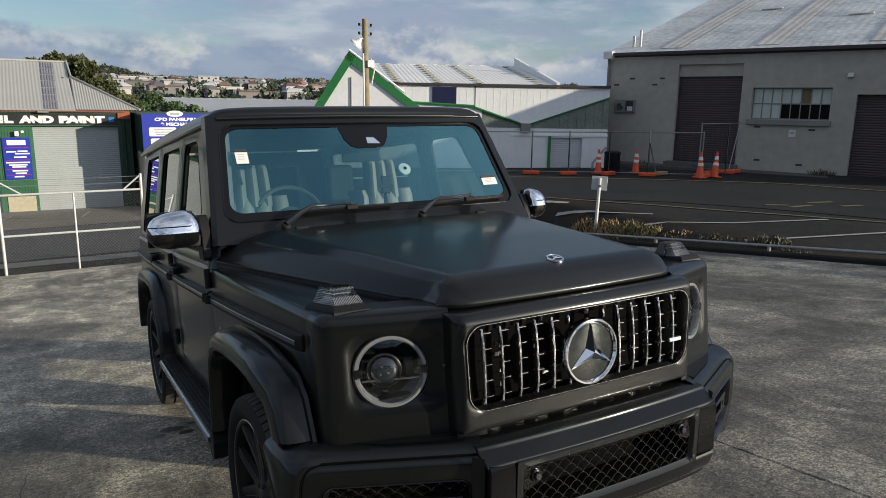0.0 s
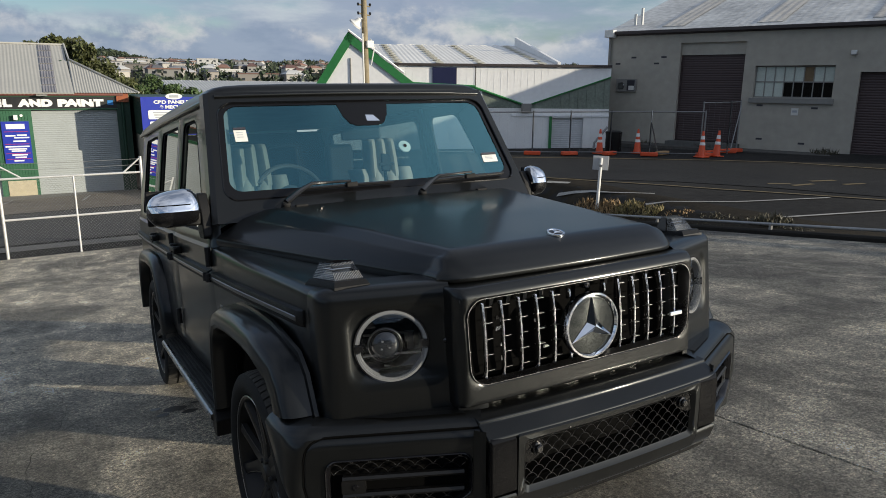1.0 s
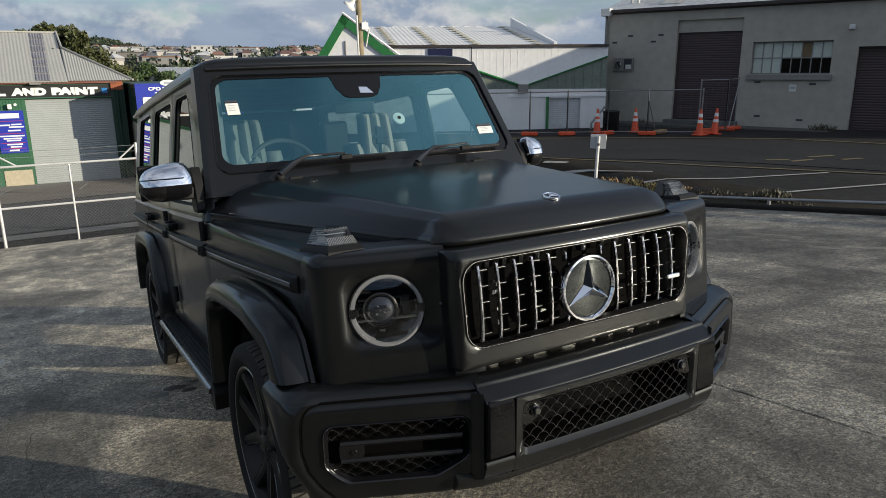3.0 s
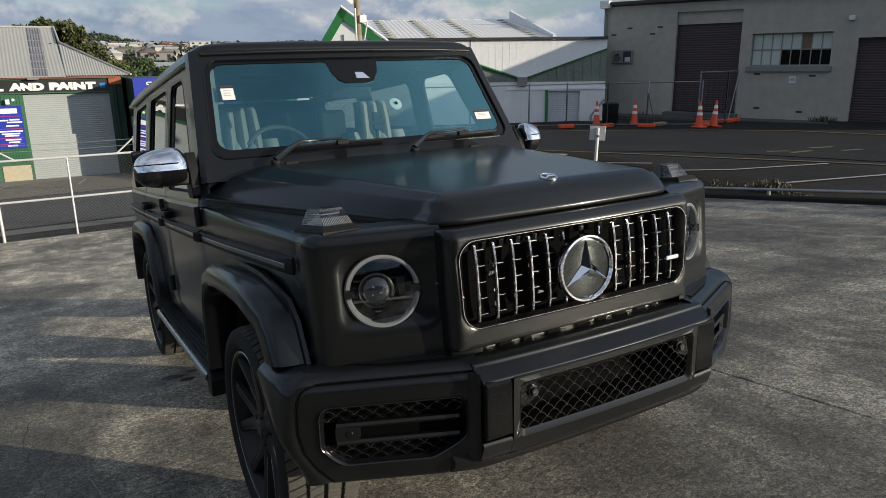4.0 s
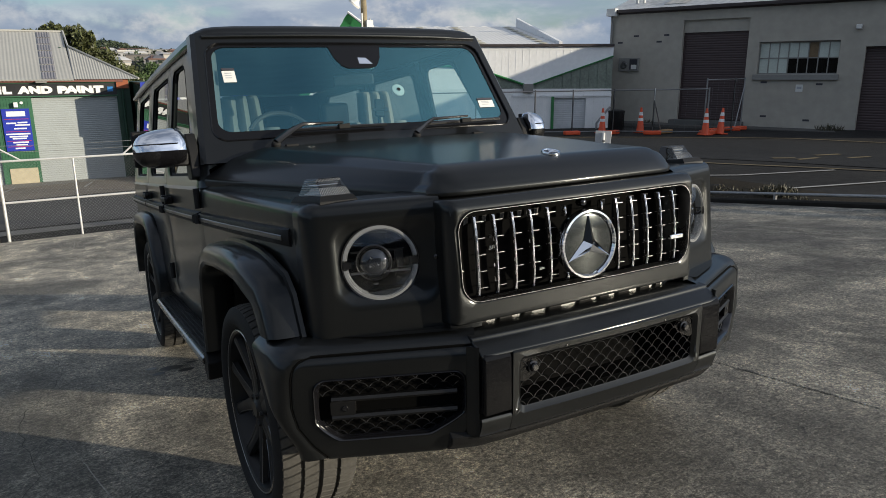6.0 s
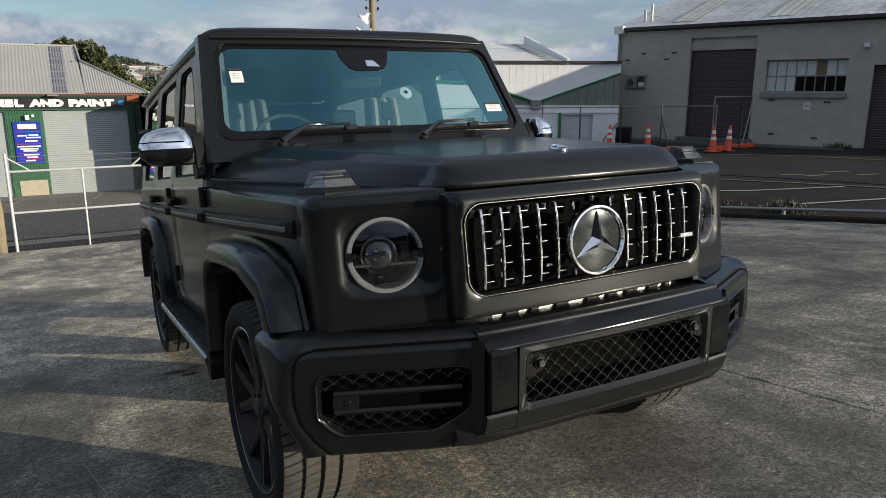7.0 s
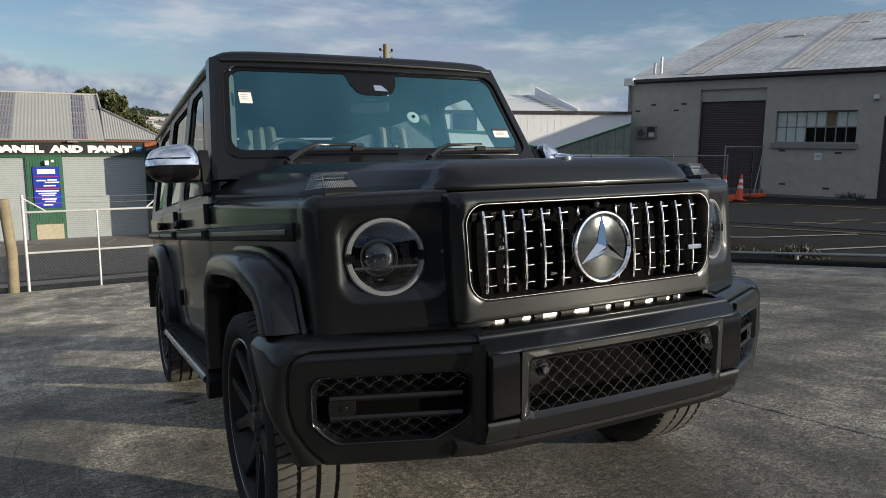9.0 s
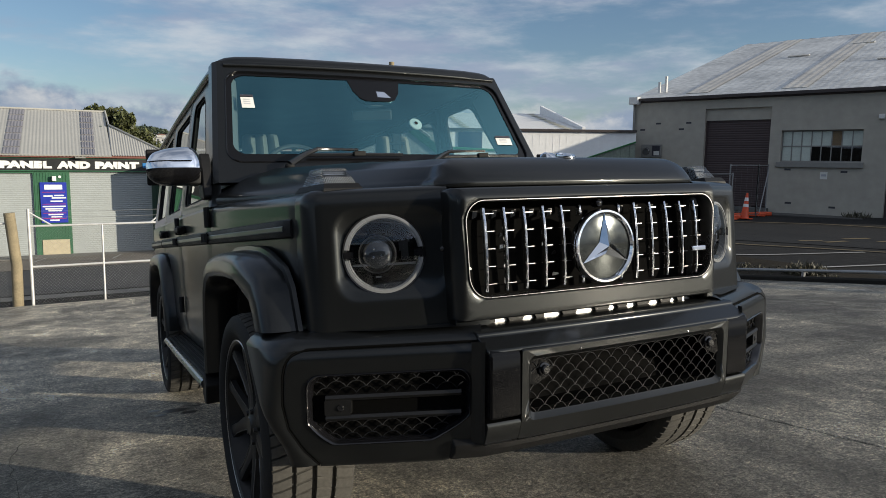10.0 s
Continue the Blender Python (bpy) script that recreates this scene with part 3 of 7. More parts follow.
for s in (-1, 1):
    for i, x in enumerate(bars):
        y = gy(x) + 0.012
        prof = [(-0.0042, 0.014), (-0.0042, 0.002), (-0.0034, -0.001), (-0.0024, 0.001), (-0.0014, 0.008), (0.0014, 0.008), (0.0024, 0.001), (0.0034, -0.001), (0.0042, 0.002), (0.0042, 0.014)]
        for z0, z1 in (((0.853, 1.092),) if i < 5 else ((1.058, 1.092), (0.853, 0.878))):
            bm = bmesh.new()
            rr = []
            for k in range(7):
                z = z0 + (z1 - z0) * k / 6
                bow = -0.005 * math.sin(math.pi * (z - 0.853) / 0.24)
                rr.append([(s * x + px, y + py + bow + (0.004 if k in (0, 6) else 0), z) for px, py in prof])
            loft(rr, closed=True, caps=True, bm=bm)
            part("grille_bar", bm, CHROME, grille)
        if i < 5:
            for k in range(5):
                z = 0.872 + 0.05 * k
                part("cross_fin", boxed(s * x + 0.004, s * x + 0.038, y + 0.012, y + 0.026, z + 0.002, z + 0.0034), SATIN, grille)
for s in (-1, 1):
    for i, x in enumerate(bars[:5]):
        bm = prism([(s * x, 1.062), (s * x + 0.016, 1.068), (s * x + 0.020, 1.086), (s * x + 0.004, 1.084)], "y", -0.725, -0.705)
        part("clip", bm, RIMMAT, grille)

rndg = random.Random(9)
for x, n_bits in ((-0.440, 7), (-0.425, 4), (0.105, 5), (0.17, 4), (-0.30, 3), (-0.11, 2)):
    for k in range(n_bits):
        z, w = rndg.uniform(0.86, 1.05), rndg.uniform(0.012, 0.03)
        part("radiator_bit", prism([(x, z), (x + w, z + 0.003), (x + w * 0.8, z + rndg.uniform(0.006, 0.02)), (x + 0.004, z + rndg.uniform(0.005, 0.012))], "y", -0.70, -0.694), ALU if k % 2 else RIMMAT, grille)

# round emblem on the grille
EM = Matrix.Translation((-0.005, -0.823, 0.962)) @ pose(0, 0, 0, 90 + 2, 0, 0)
emblem = part("grille_emblem", lathe([(0.0, 0.002), (0.09, 0.002), (0.098, 0.0), (0.1, -0.04)], 56, EM), mat("emblem_glass", (0.060, 0.066, 0.066), rough=0.10, metal=0.8, vary=0.3, scale=25, rvary=0.06), car, "round emblem with a chrome ring and three-armed star")
part("ring", lathe([(0.099, -0.02), (0.1125, -0.012), (0.1125, 0.002), (0.109, 0.010), (0.103, 0.011), (0.0985, 0.003)], 64, EM), CHROME, emblem)
for k in range(3):
    a = radians(90 + 120 * k)
    R = EM @ Matrix.Rotation(a, 4, "Z")
    bm = bmesh.new()
    tip, ridge, l, r = [bm.verts.new(R @ Vector(p)) for p in ((0.1, 0, 0.004), (0, 0, 0.022), (0.0125, 0.0215, 0.004), (0.0125, -0.0215, 0.004))]
    for f in ((tip, l, ridge), (tip, ridge, r)):
        bm.faces.new(f)
    part("star_arm", bm, CHROME, emblem, sharp=5)
part("camera_eye", lathe([(0.0, 0.008), (0.006, 0.008), (0.012, 0.004), (0.014, -0.02)], 20, Matrix.Translation((0, -0.80, 1.094)) @ pose(0, 0, 0, 90, 0, 0)), GLOSSBLACK, car)
part("badge_bar", boxed(0.372, 0.432, gy(0.4) - 0.006, gy(0.4) + 0.01, 0.925, 0.941), CHROME, grille, bevel=0.003)

# bonnet badge
BB = Matrix.Translation((0, -0.648, 1.2565)) @ pose(0, 0, 0, 17, 0, 0) @ Matrix.Scale(1.14, 4)
bb = part("bonnet_badge", lathe([(0.0, 0.003), (0.022, 0.003), (0.026, 0.002), (0.028, -0.004)], 40, BB), GLOSSBLACK, car, "small round chrome badge")
part("ring", lathe([(0.021, 0.002), (0.0225, 0.005), (0.0275, 0.0045), (0.029, 0.0), (0.028, -0.004)], 40, BB), CHROME, bb)
for k in range(3):
    R = BB @ Matrix.Rotation(radians(90 + 120 * k), 4, "Z")
    bm = bmesh.new()
    v = [bm.verts.new(R @ Vector(p)) for p in ((0.022, 0, 0.004), (0, 0, 0.008), (0.003, 0.005, 0.004), (0.003, -0.005, 0.004))]
    bm.faces.new((v[0], v[2], v[1]))
    bm.faces.new((v[0], v[1], v[3]))
    part("star_arm", bm, CHROME, bb, sharp=5)

# ---- front bumper
def bump_y(x, z):
    """Face of the middle bumper: leans back towards its foot and bows a little."""
    return -0.905 - 0.022 * (1 - (x / 0.5) ** 2) + (0.69 - z) * 0.12 + 0.35 * max(0.0, 0.502 - z)


NM = 12
mo = densified(rounded(-0.366, 0.366, 0.508, 0.678, 0.022, NM))
mi = densified(rounded(-0.358, 0.358, 0.520, 0.672, 0.018, NM))
bo = densified(rounded(-0.392, 0.392, 0.452, 0.700, 0.006, NM))
bo1 = [(x * 0.985, max(z, 0.499)) for x, z in bo]
b3 = lambda pts, d: [(x, bump_y(x, z) + d, z) for x, z in pts]
bumper = part("front_bumper", loft([b3([(x, z + (0.030 if z > 0.6 else 0)) for x, z in bo], 0.10), b3([(x, z + (0.004 if z > 0.6 else 0)) for x, z in bo], 0.005), b3(bo, 0.0), b3(bo1, 0.0), b3([(x * 1.015, 0.593 + (z - 0.593) * 1.06) for x, z in mo], 0.0), b3(mo, 0.005), b3(mi, 0.014), b3(mi, 0.06)], closed=True), PAINT, car, "satin black front bumper with a meshed intake", sharp=30, bevel=0.003, segments=3)
# beam under the upright blocks
rows = [[(x, bump_y(x, z) + d, z) for d, z in ((0.08, 0.512), (0.006, 0.512), (0.002, 0.506), (0.0, 0.499), (0.0, 0.456), (0.004, 0.452), (0.08, 0.452))] for x in (-0.493, -0.44, -0.393)]
pair("bumper_beam", loft(rows, closed=True, caps=True), PAINT, car, sharp=60)
# upper shelf under the grille
prof = [(-0.62, 0.759), (-0.78, 0.759), (-0.841, 0.751), (-0.847, 0.747), (-0.848, 0.739), (-0.853, 0.736), (-0.898, 0.7085), (-0.900, 0.70), (-0.62, 0.695)]
rows = []
for k in range(13):
    x = -0.49 + 0.98 * k / 12
    bow = -0.022 * (1 - (x / 0.5) ** 2)
    rows.append([(x, y + bow * (1 if y < -0.7 else 0), z) for y, z in prof])
part("bumper_shelf", loft(rows, closed=True, caps=True), PAINT, car, sharp=30, bevel=0.003, segments=3)
# slit under the grille with bright bracketry behind it
for x0, x1 in ((-0.498, -0.405), (0.450, 0.498)):
    part("slit_end", loft([[(x, gy(x, 0.78) + d, z) for d, z in ((0.05, 0.806), (0.0015, 0.806), (0.0015, 0.764), (0.05, 0.756))] for x in (x0, (x0 + x1) / 2, x1)], closed=True, caps=True), PAINT, car)
rndb = random.Random(4)
part("intake_crossmember", boxed(-0.400, 0.448, -0.738, -0.728, 0.742, 0.83), ALU, bumper, "bright alloy cross member behind the slit")
x = -0.40
while x < 0.42:
    w = rndb.uniform(0.018, 0.055)
    zt = 0.825
    part("intake_bracket", prism([(x, 0.752), (x + w * 0.7, 0.752), (x + w, 0.762 + rndb.uniform(0, 0.012)), (x + w * rndb.uniform(0.6, 1.0), zt), (x + rndb.uniform(-0.01, 0.02), zt), (x - rndb.uniform(0.0, 0.012), 0.768)], "y", -0.749, -0.741), PLASTIC, bumper)
    x += w + rndb.uniform(0.03, 0.085)
# mesh insert of the middle intake
def scales(bm, x0, x1, z0, z1, w, h, place, r=0.0017):
    """Rows of small arches, staggered like scales."""
    n_z = int((z1 - z0) / h)
    for j in range(n_z + 1):
        z = z0 + j * h
        off = 0 if j % 2 else w / 2
        x = x0 - w + off
        while x < x1:
            pts = []
            for k in range(9):
                t = 0.5 - 0.5 * math.cos(math.pi * k / 8)
                px, pz = x + w * t, z + 1.02 * h * (1.0 - abs(2 * t - 1) ** 2.3)
                if x0 <= px <= x1 and z0 <= pz <= z1:
                    pts.append(place(px, pz))
            if len(pts) > 1:
                tube(pts, r, 4, bm)
            x += w


bm = bmesh.new()
scales(bm, -0.360, 0.360, 0.516, 0.674, 0.050, 0.0215, lambda x, z: (x, bump_y(x, z) + 0.015, z), 0.0012)
part("intake_mesh", bm, MESHMETAL, bumper, "open metal mesh of small arches", sharp=60)
# near-black box and sheet: the intake's shade put into colour
part("intake_shade_box", loft([b3(mi, 0.058), [(x, -0.742, z) for x, z in mi]], closed=True), RECESSBLACK, bumper)
part("intake_shade_sheet", boxed(-0.40, 0.40, -0.745, -0.735, 0.47, 0.71), RECESSBLACK, bumper)
for s in (-1, 1):
    m = Matrix.Translation((s * 0.315, bump_y(0.31, 0.64) + 0.012, 0.638)) @ pose(0, 0, 0, 90, 0, 0)
    sn = part("parking_sensor", lathe([(0.0, 0.012), (0.010, 0.012), (0.013, 0.009), (0.014, 0.002), (0.019, 0.0), (0.019, -0.01)], 24, m), GLOSSBLACK, bumper)
    part("sensor_mount", prism([(s * 0.362, 0.668), (s * 0.312, 0.668), (s * 0.278, 0.645), (s * 0.305, 0.615), (s * 0.345, 0.598), (s * 0.362, 0.605)], "y", bump_y(0.31, 0.64) + 0.018, bump_y(0.31, 0.64) + 0.028), DARKGLOSS, bumper)
    part("washer_dot", lathe([(0, 0.002), (0.004, 0.001), (0.005, -0.002)], 12, Matrix.Translation((s * 0.205, bump_y(0.2, 0.685), 0.6855)) @ pose(0, 0, 0, 90, 0, 0)), GLOSSBLACK, bumper)
# gloss blocks beside the middle intake
blk = [(-0.80, 0.736), (-0.868, 0.722), (-0.895, 0.708), (-0.902, 0.69), (-0.886, 0.522), (-0.80, 0.52)]
bm = prism(blk, "x", -0.488, -0.392)
for v in bm.verts:
    v.co.y -= 0.006 + 0.02 * (0.49 + v.co.x)
pair("bumper_block", bm, DARKGLOSS, car, "gloss black upright block", bevel=0.006, segments=3)
# lower lip
rows = []
for k in range(15):
    x = -0.56 + 1.12 * k / 14
    yy = -0.842 - 0.02 * (1 - (x / 0.63) ** 2) + 0.05 * smooth01(0.45, 0.63, abs(x))
    rows.append([(x, yy + 0.02, 0.468), (x, yy, 0.452), (x, yy + 0.004, 0.43), (x, yy + 0.03, 0.405), (x, yy + 0.16, 0.40), (x, yy + 0.18, 0.468)])
part("bumper_lip", loft(rows, closed=True, caps=True), PLASTIC, car, bevel=0.004)
part("skid_edge", loft([[(x, bump_y(x, 0.46) + 0.003 + d, 0.4490 + e) for d, e in ((0, 0), (0.006, 0.003), (0.012, 0), (0.006, -0.003))] for x in [-0.49 + 0.98 * k / 14 for k in range(15)]], closed=True, caps=True), SATIN, car)

# corner wings of the bumper
W0, WD = Vector((-0.473, -0.862, 0)), Vector((-0.457, 0.242, 0)).normalized()
WN = Vector((-WD.y, WD.x, 0))
if WN.y > 0:
    WN = -WN


def wing_at(s, z, d=0.0):
    p = W0 + WD * s - WN * (d + 0.020 * smooth01(0.690, 0.740, z) ** 2) + Vector((0, (0.69 - z) * 0.12 + 0.30 * max(0.0, 0.452 - z), 0))
    return (p.x, p.y, z)


SEAM_S = ((0.405, 0.440), (0.424, 0.460), (0.455, 0.490), (0.514, 0.528), (0.580, 0.543), (0.660, 0.541), (0.690, 0.535), (0.705, 0.528), (0.719, 0.514), (0.727, 0.496), (0.731, 0.475))


def corner_row(z, n=9):
    """The corner's outline at one height: from the seam round to the edge of the wheel arch."""
    a = Vector(wing_at(lerp(SEAM_S, z), z, 0.003))
    side = -0.996 + 0.065 * smooth01(0.58, 0.40, z)
    c = Vector((side, max(-0.37 - max(0.0, 0.735 - z) * 0.95, a.y + 0.045), z))
    b = Vector((side - 0.006, a.y + 0.002, z))
    return [a * (1 - t) ** 2 + 2 * b * t * (1 - t) + c * t * t for t in [k / (n - 1) for k in range(n)]]


levels = [0.731, 0.727, 0.719, 0.705, 0.690, 0.660, 0.62, 0.58, 0.55, 0.514, 0.485, 0.455, 0.424, 0.405]
rows = []
for z in levels:
    row = corner_row(z)
    rows.append(row + [row[-1] + Vector((0.012, 0.004, 0)), row[-1] + Vector((0.10, 0.02, 0))])
bm = loft(rows)
# rolled top along the front and round the corner
front = [Vector(wing_at(0.475 * k / 10, 0.731, 0.003)) for k in range(10)]
plan_row = front + corner_row(0.731)
rows = []
for i, p in enumerate(plan_row):
    d = (plan_row[min(i + 1, len(plan_row) - 1)] - plan_row[max(i - 1, 0)]).normalized()
    q = Vector((-d.y, d.x, 0))
    if q.y < 0 or (abs(q.y) < 0.3 and q.x < 0):
        q = -q
    depth = 0.115 + 0.10 * smooth01(0.30, 0.0, i / 10)
    rows.append([p + q * o + Vector((0, 0, h)) for o, h in ((0.02, -0.05), (0.006, -0.008), (0.0, 0.0), (0.004, 0.008), (0.014, 0.018), (0.030, 0.028), (0.050, 0.035), (0.075, 0.039), (depth, 0.041))])
loft(rows, bm=bm)
bm.faces.new([bm.verts.new(v) for v in ((-0.49, -0.62, 0.768), (-0.49, -0.80, 0.768), (-0.70, -0.69, 0.768), (-0.90, -0.52, 0.768), (-0.86, -0.42, 0.768), (-0.60, -0.50, 0.768))])
bmesh.ops.remove_doubles(bm, verts=bm.verts, dist=2e-4)
pair("bumper_corner", bm, PAINT, car, sharp=40)
seam = [(0.475 * k / 8, 0.7315) for k in range(8)] + [(s_, z_) for z_, s_ in reversed(SEAM_S)]
pair("corner_seam", tube([wing_at(s_, z_, 0.0035) for s_, z_ in seam], 0.0030, 6), RECESSBLACK, car)
pair("panel_edge", loft([[(x, y + (0.69 - z) * 0.12, z) for z in (0.733, 0.70, 0.60, 0.50, 0.455)] for x, y in ((-0.500, -0.852), (-0.492, -0.868), (-0.486, -0.882), (-0.478, -0.888))]), PAINT, car, sharp=50)
# frame of the side intake: outline and opening share the order of points
NW = 12
wout = densified(rounded(0.002, 0.545, 0.398, 0.728, 0.05, NW), 10)
wout = [(s + 0.05 * smooth01(0.50, 0.415, z) * smooth01(0.20, 0.05, s), z) for s, z in wout]
wout = [(-0.014 + 1e-4 * i, 0.731) if s < 0.075 and z > 0.66 else (s, z) for i, (s, z) in enumerate(wout)]
win = densified(rounded(0.035, 0.470, 0.470, 0.655, 0.035, NW), 10)
win = [(s + smooth01(0.54, 0.47, z) * (0.075 * smooth01(0.26, 0.07, s) - 0.045 * smooth01(0.33, 0.435, s)), z) for s, z in win]
win2 = [(0.25 + (s - 0.25) * 0.965, 0.562 + (z - 0.562) * 0.93) for s, z in win]
wf = lambda pts, d: [wing_at(s, z, d) for s, z in pts]
wout = [(min(s, lerp(SEAM_S, z) - 0.0015), z) for s, z in wout]
towards = lambda a, b: [(0.265 + (s - 0.265) * a, 0.57 + (z - 0.57) * b) for s, z in wout]
bm = loft([wf(wout, 0.07), wf(wout, 0.007), wf(towards(0.993, 0.985), 0.003), wf(towards(0.985, 0.965), 0.001), wf(towards(0.97, 0.94), 0.0), wf(towards(0.955, 0.905), 0.0), wf(towards(0.93, 0.86), 0.0), wf(towards(0.90, 0.80), 0.0), wf([(0.25 + (s - 0.25) * 1.03, 0.562 + (z - 0.562) * 1.07) for s, z in win], 0.0), wf(win, 0.008), wf(win2, 0.035)], closed=True)
frames = pair("intake_frame", bm, PAINT, car, "satin black frame of the corner air intake", sharp=32)
back = bmesh.new()
back.faces.new([back.verts.new(p) for p in wf(win, 0.033)])
lip_a = [(0.25 + (s - 0.25) * 1.035, 0.562 + (z - 0.562) * 1.085) for s, z in win]
lip_b = [(0.25 + (s - 0.25) * 1.018, 0.562 + (z - 0.562) * 1.045) for s, z in win]
lip = loft([wf(lip_a, 0.004), wf(lip_a, -0.001), wf(lip_b, -0.006), wf(win, -0.002), wf(win2, 0.020)], closed=True)
for fr, flip in zip(frames, (False, True)):
    f = mirrored if flip else (lambda b: b.copy())
    part("intake_rim", f(lip), GLOSSBLACK, fr, "gloss black rim of the intake", sharp=50)
    # near-black backing stands in for shade behind the corner mesh
    part("insert_shade_sheet", f(back), RECESSBLACK, fr)
    for a, b, c, d in ((0.04, 0.465, 0.604, 0.656), (0.08, 0.45, 0.474, 0.532)):
        bm = bmesh.new()
        scales(bm, a, b, c, d, 0.055, 0.0175, lambda s, z: wing_at(s, z, 0.022), 0.0017)
        part("intake_mesh", f(bm), MESHMETAL, fr, sharp=60)
    for z in (0.594, 0.538):
        bm = loft([[wing_at(s, z + dz, d) for dz, d in ((-0.007, 0.026), (-0.008, 0.006), (0, 0.0), (0.008, 0.006), (0.007, 0.026))] for s in (0.055, 0.07, 0.2, 0.35, 0.425)], closed=True, caps=True)
        part("intake_blade", f(bm), RIMMAT, fr)
    bm = loft([[wing_at(s, z, d) for s, z in rounded(0.355, 0.428, 0.545, 0.59, 0.006, 4)] for d in (0.028, 0.008, 0.004)], closed=True, caps=True)
    pod = part("sensor_pod", f(bm), RIMMAT, fr)
    m = Matrix(((WD.x, 0, WN.x, wing_at(0.385, 0.567, 0.002)[0]), (WD.y, 0, WN.y, wing_at(0.385, 0.567, 0.002)[1]), (0, 1, 0, 0.567), (0, 0, 0, 1)))
    part("sensor_eye", f(lathe([(0, 0.001), (0.008, 0.001), (0.011, -0.004)], 20, m)), GLOSSBLACK, fr)


for ob in list(car.children):
    if ob.name.split(".")[0] in ("front_bumper", "bumper_beam", "bumper_shelf", "bumper_block", "bumper_lip", "skid_edge"):
        ob.location.x = 0.015
    if ob.name in ("bumper_corner.001", "corner_seam.001", "intake_frame.001", "panel_edge.001"):
        ob.location.x = 0.020

# ---- wheel arch flares
def flare(centre, path, top=1.0):
    rr = []
    for i, (y, z) in enumerate(path):
        a, b = path[max(i - 1, 0)], path[min(i + 1, len(path) - 1)]
        d = Vector((b[0] - a[0], b[1] - a[1])).normalized()
        n = Vector((-d.y, d.x))
        if n.dot(Vector((y - centre, z - 0.35))) < 0:
            n = -n
        if i == 0 or i == len(path) - 1:
            n = Vector((-1 if y < centre else 1, 0))
        wide = 1 + 0.35 * smooth01(-0.2, -0.40, y) if centre == 0 else 1
        row = []
        for off, x in ((0.0, -0.86), (0.0, -0.975), (0.006, -0.988), (0.020, -0.995), (0.055, -0.992), (0.072, -0.982), (0.084, -0.962), (0.089, -0.935), (0.092, -0.90), (0.105, -0.897), (0.108, -0.885)):
            row.append((x + (0.015 if y < centre - 0.3 and centre == 0 else 0), centre + (y - centre) + n.x * off * wide, z + n.y * off * wide))
        rr.append(row)
    return loft(rr)


front_path = [(-0.405, 0.772), (-0.385, 0.80), (-0.34, 0.845), (-0.27, 0.888), (-0.18, 0.908), (0.0, 0.915), (0.2, 0.912), (0.34, 0.903), (0.42, 0.880), (0.47, 0.83), (0.50, 0.75), (0.525, 0.62), (0.53, 0.50)]
rear_path = [(AXLE - 0.53, 0.50), (AXLE - 0.525, 0.62), (AXLE - 0.49, 0.74), (AXLE - 0.45, 0.82), (AXLE - 0.39, 0.875), (AXLE - 0.3, 0.903), (AXLE, 0.912), (AXLE + 0.3, 0.90), (AXLE + 0.42, 0.86), (AXLE + 0.50, 0.76), (AXLE + 0.54, 0.60), (AXLE + 0.54, 0.5)]
pair("front_flare", flare(0, front_path), PAINT, car, "satin black wheel arch flare", sharp=30)
pair("rear_flare", flare(AXLE, rear_path), PAINT, car, "satin black wheel arch flare", sharp=30)
for c in (0, AXLE):
    bm = bmesh.new()
    pts = [(c + 0.50 * math.cos(radians(a)), 0.43 + 0.50 * math.sin(radians(a))) for a in range(6, 177, 10)]
    loft([[(x, y, z) for y, z in pts] for x in (-0.88, -0.55)], bm=bm)
    bm.faces.new([bm.verts.new((-0.55, y, z)) for y, z in pts])
    pair("wheel_housing", bm, RUBBER, car)

# ---- running boards, sills and underbody
bm = prism([(-0.86, 0.47), (-0.985, 0.452), (-0.995, 0.435), (-0.985, 0.405), (-0.86, 0.40)], "y", 0.60, 2.34)
boards = pair("running_board", bm, PLASTIC, car, "black running board with a bright edge bar", bevel=0.006)
for b, s in zip(boards, (1, -1)):
    part("edge_bar", tube([(s * -0.992, 0.605, 0.446), (s * -0.995, 0.65, 0.448), (s * -0.992, 1.5, 0.444), (s * -0.986, 2.30, 0.44)], 0.018, 10), SATIN, b, "brushed metal edge bar")
    for k in range(5):
        x = -0.88 - 0.019 * k
        part("tread_strip", boxed(min(s * x, s * (x - 0.008)), max(s * x, s * (x - 0.008)), 0.66, 2.28, 0.462 - 0.0027 * k, 0.474 - 0.0027 * k), RUBBER, b)
    part("end_cap", prism([(0.57, 0.50), (0.62, 0.475), (0.64, 0.40), (0.60, 0.365), (0.55, 0.37), (0.53, 0.45)], "x", min(s * -0.9, s * -0.998), max(s * -0.9, s * -0.998)), PLASTIC, b, bevel=0.006)
part("underbody", prism([(-0.72, 0.42), (-0.55, 0.40), (0.45, 0.40), (0.6, 0.36), (2.3, 0.36), (2.4, 0.45), (3.4, 0.45), (3.85, 0.5), (3.85, 0.62), (-0.72, 0.62)], "x", -0.54, 0.54), RUBBER, car)
part("sill", prism([(0.53, 0.40), (2.36, 0.40), (2.36, 0.6), (0.53, 0.6)], "x", -0.87, 0.87), PAINT, car)
part("rear_valance", prism([(3.43, 0.48), (3.88, 0.5), (3.9, 0.8), (3.43, 0.8)], "x", -0.89, 0.89), PAINT, car)
for y in (0, AXLE):
    part("axle", tube([(-0.7, y, 0.36), (0.7, y, 0.36)], 0.045, 12), RUBBER, car)


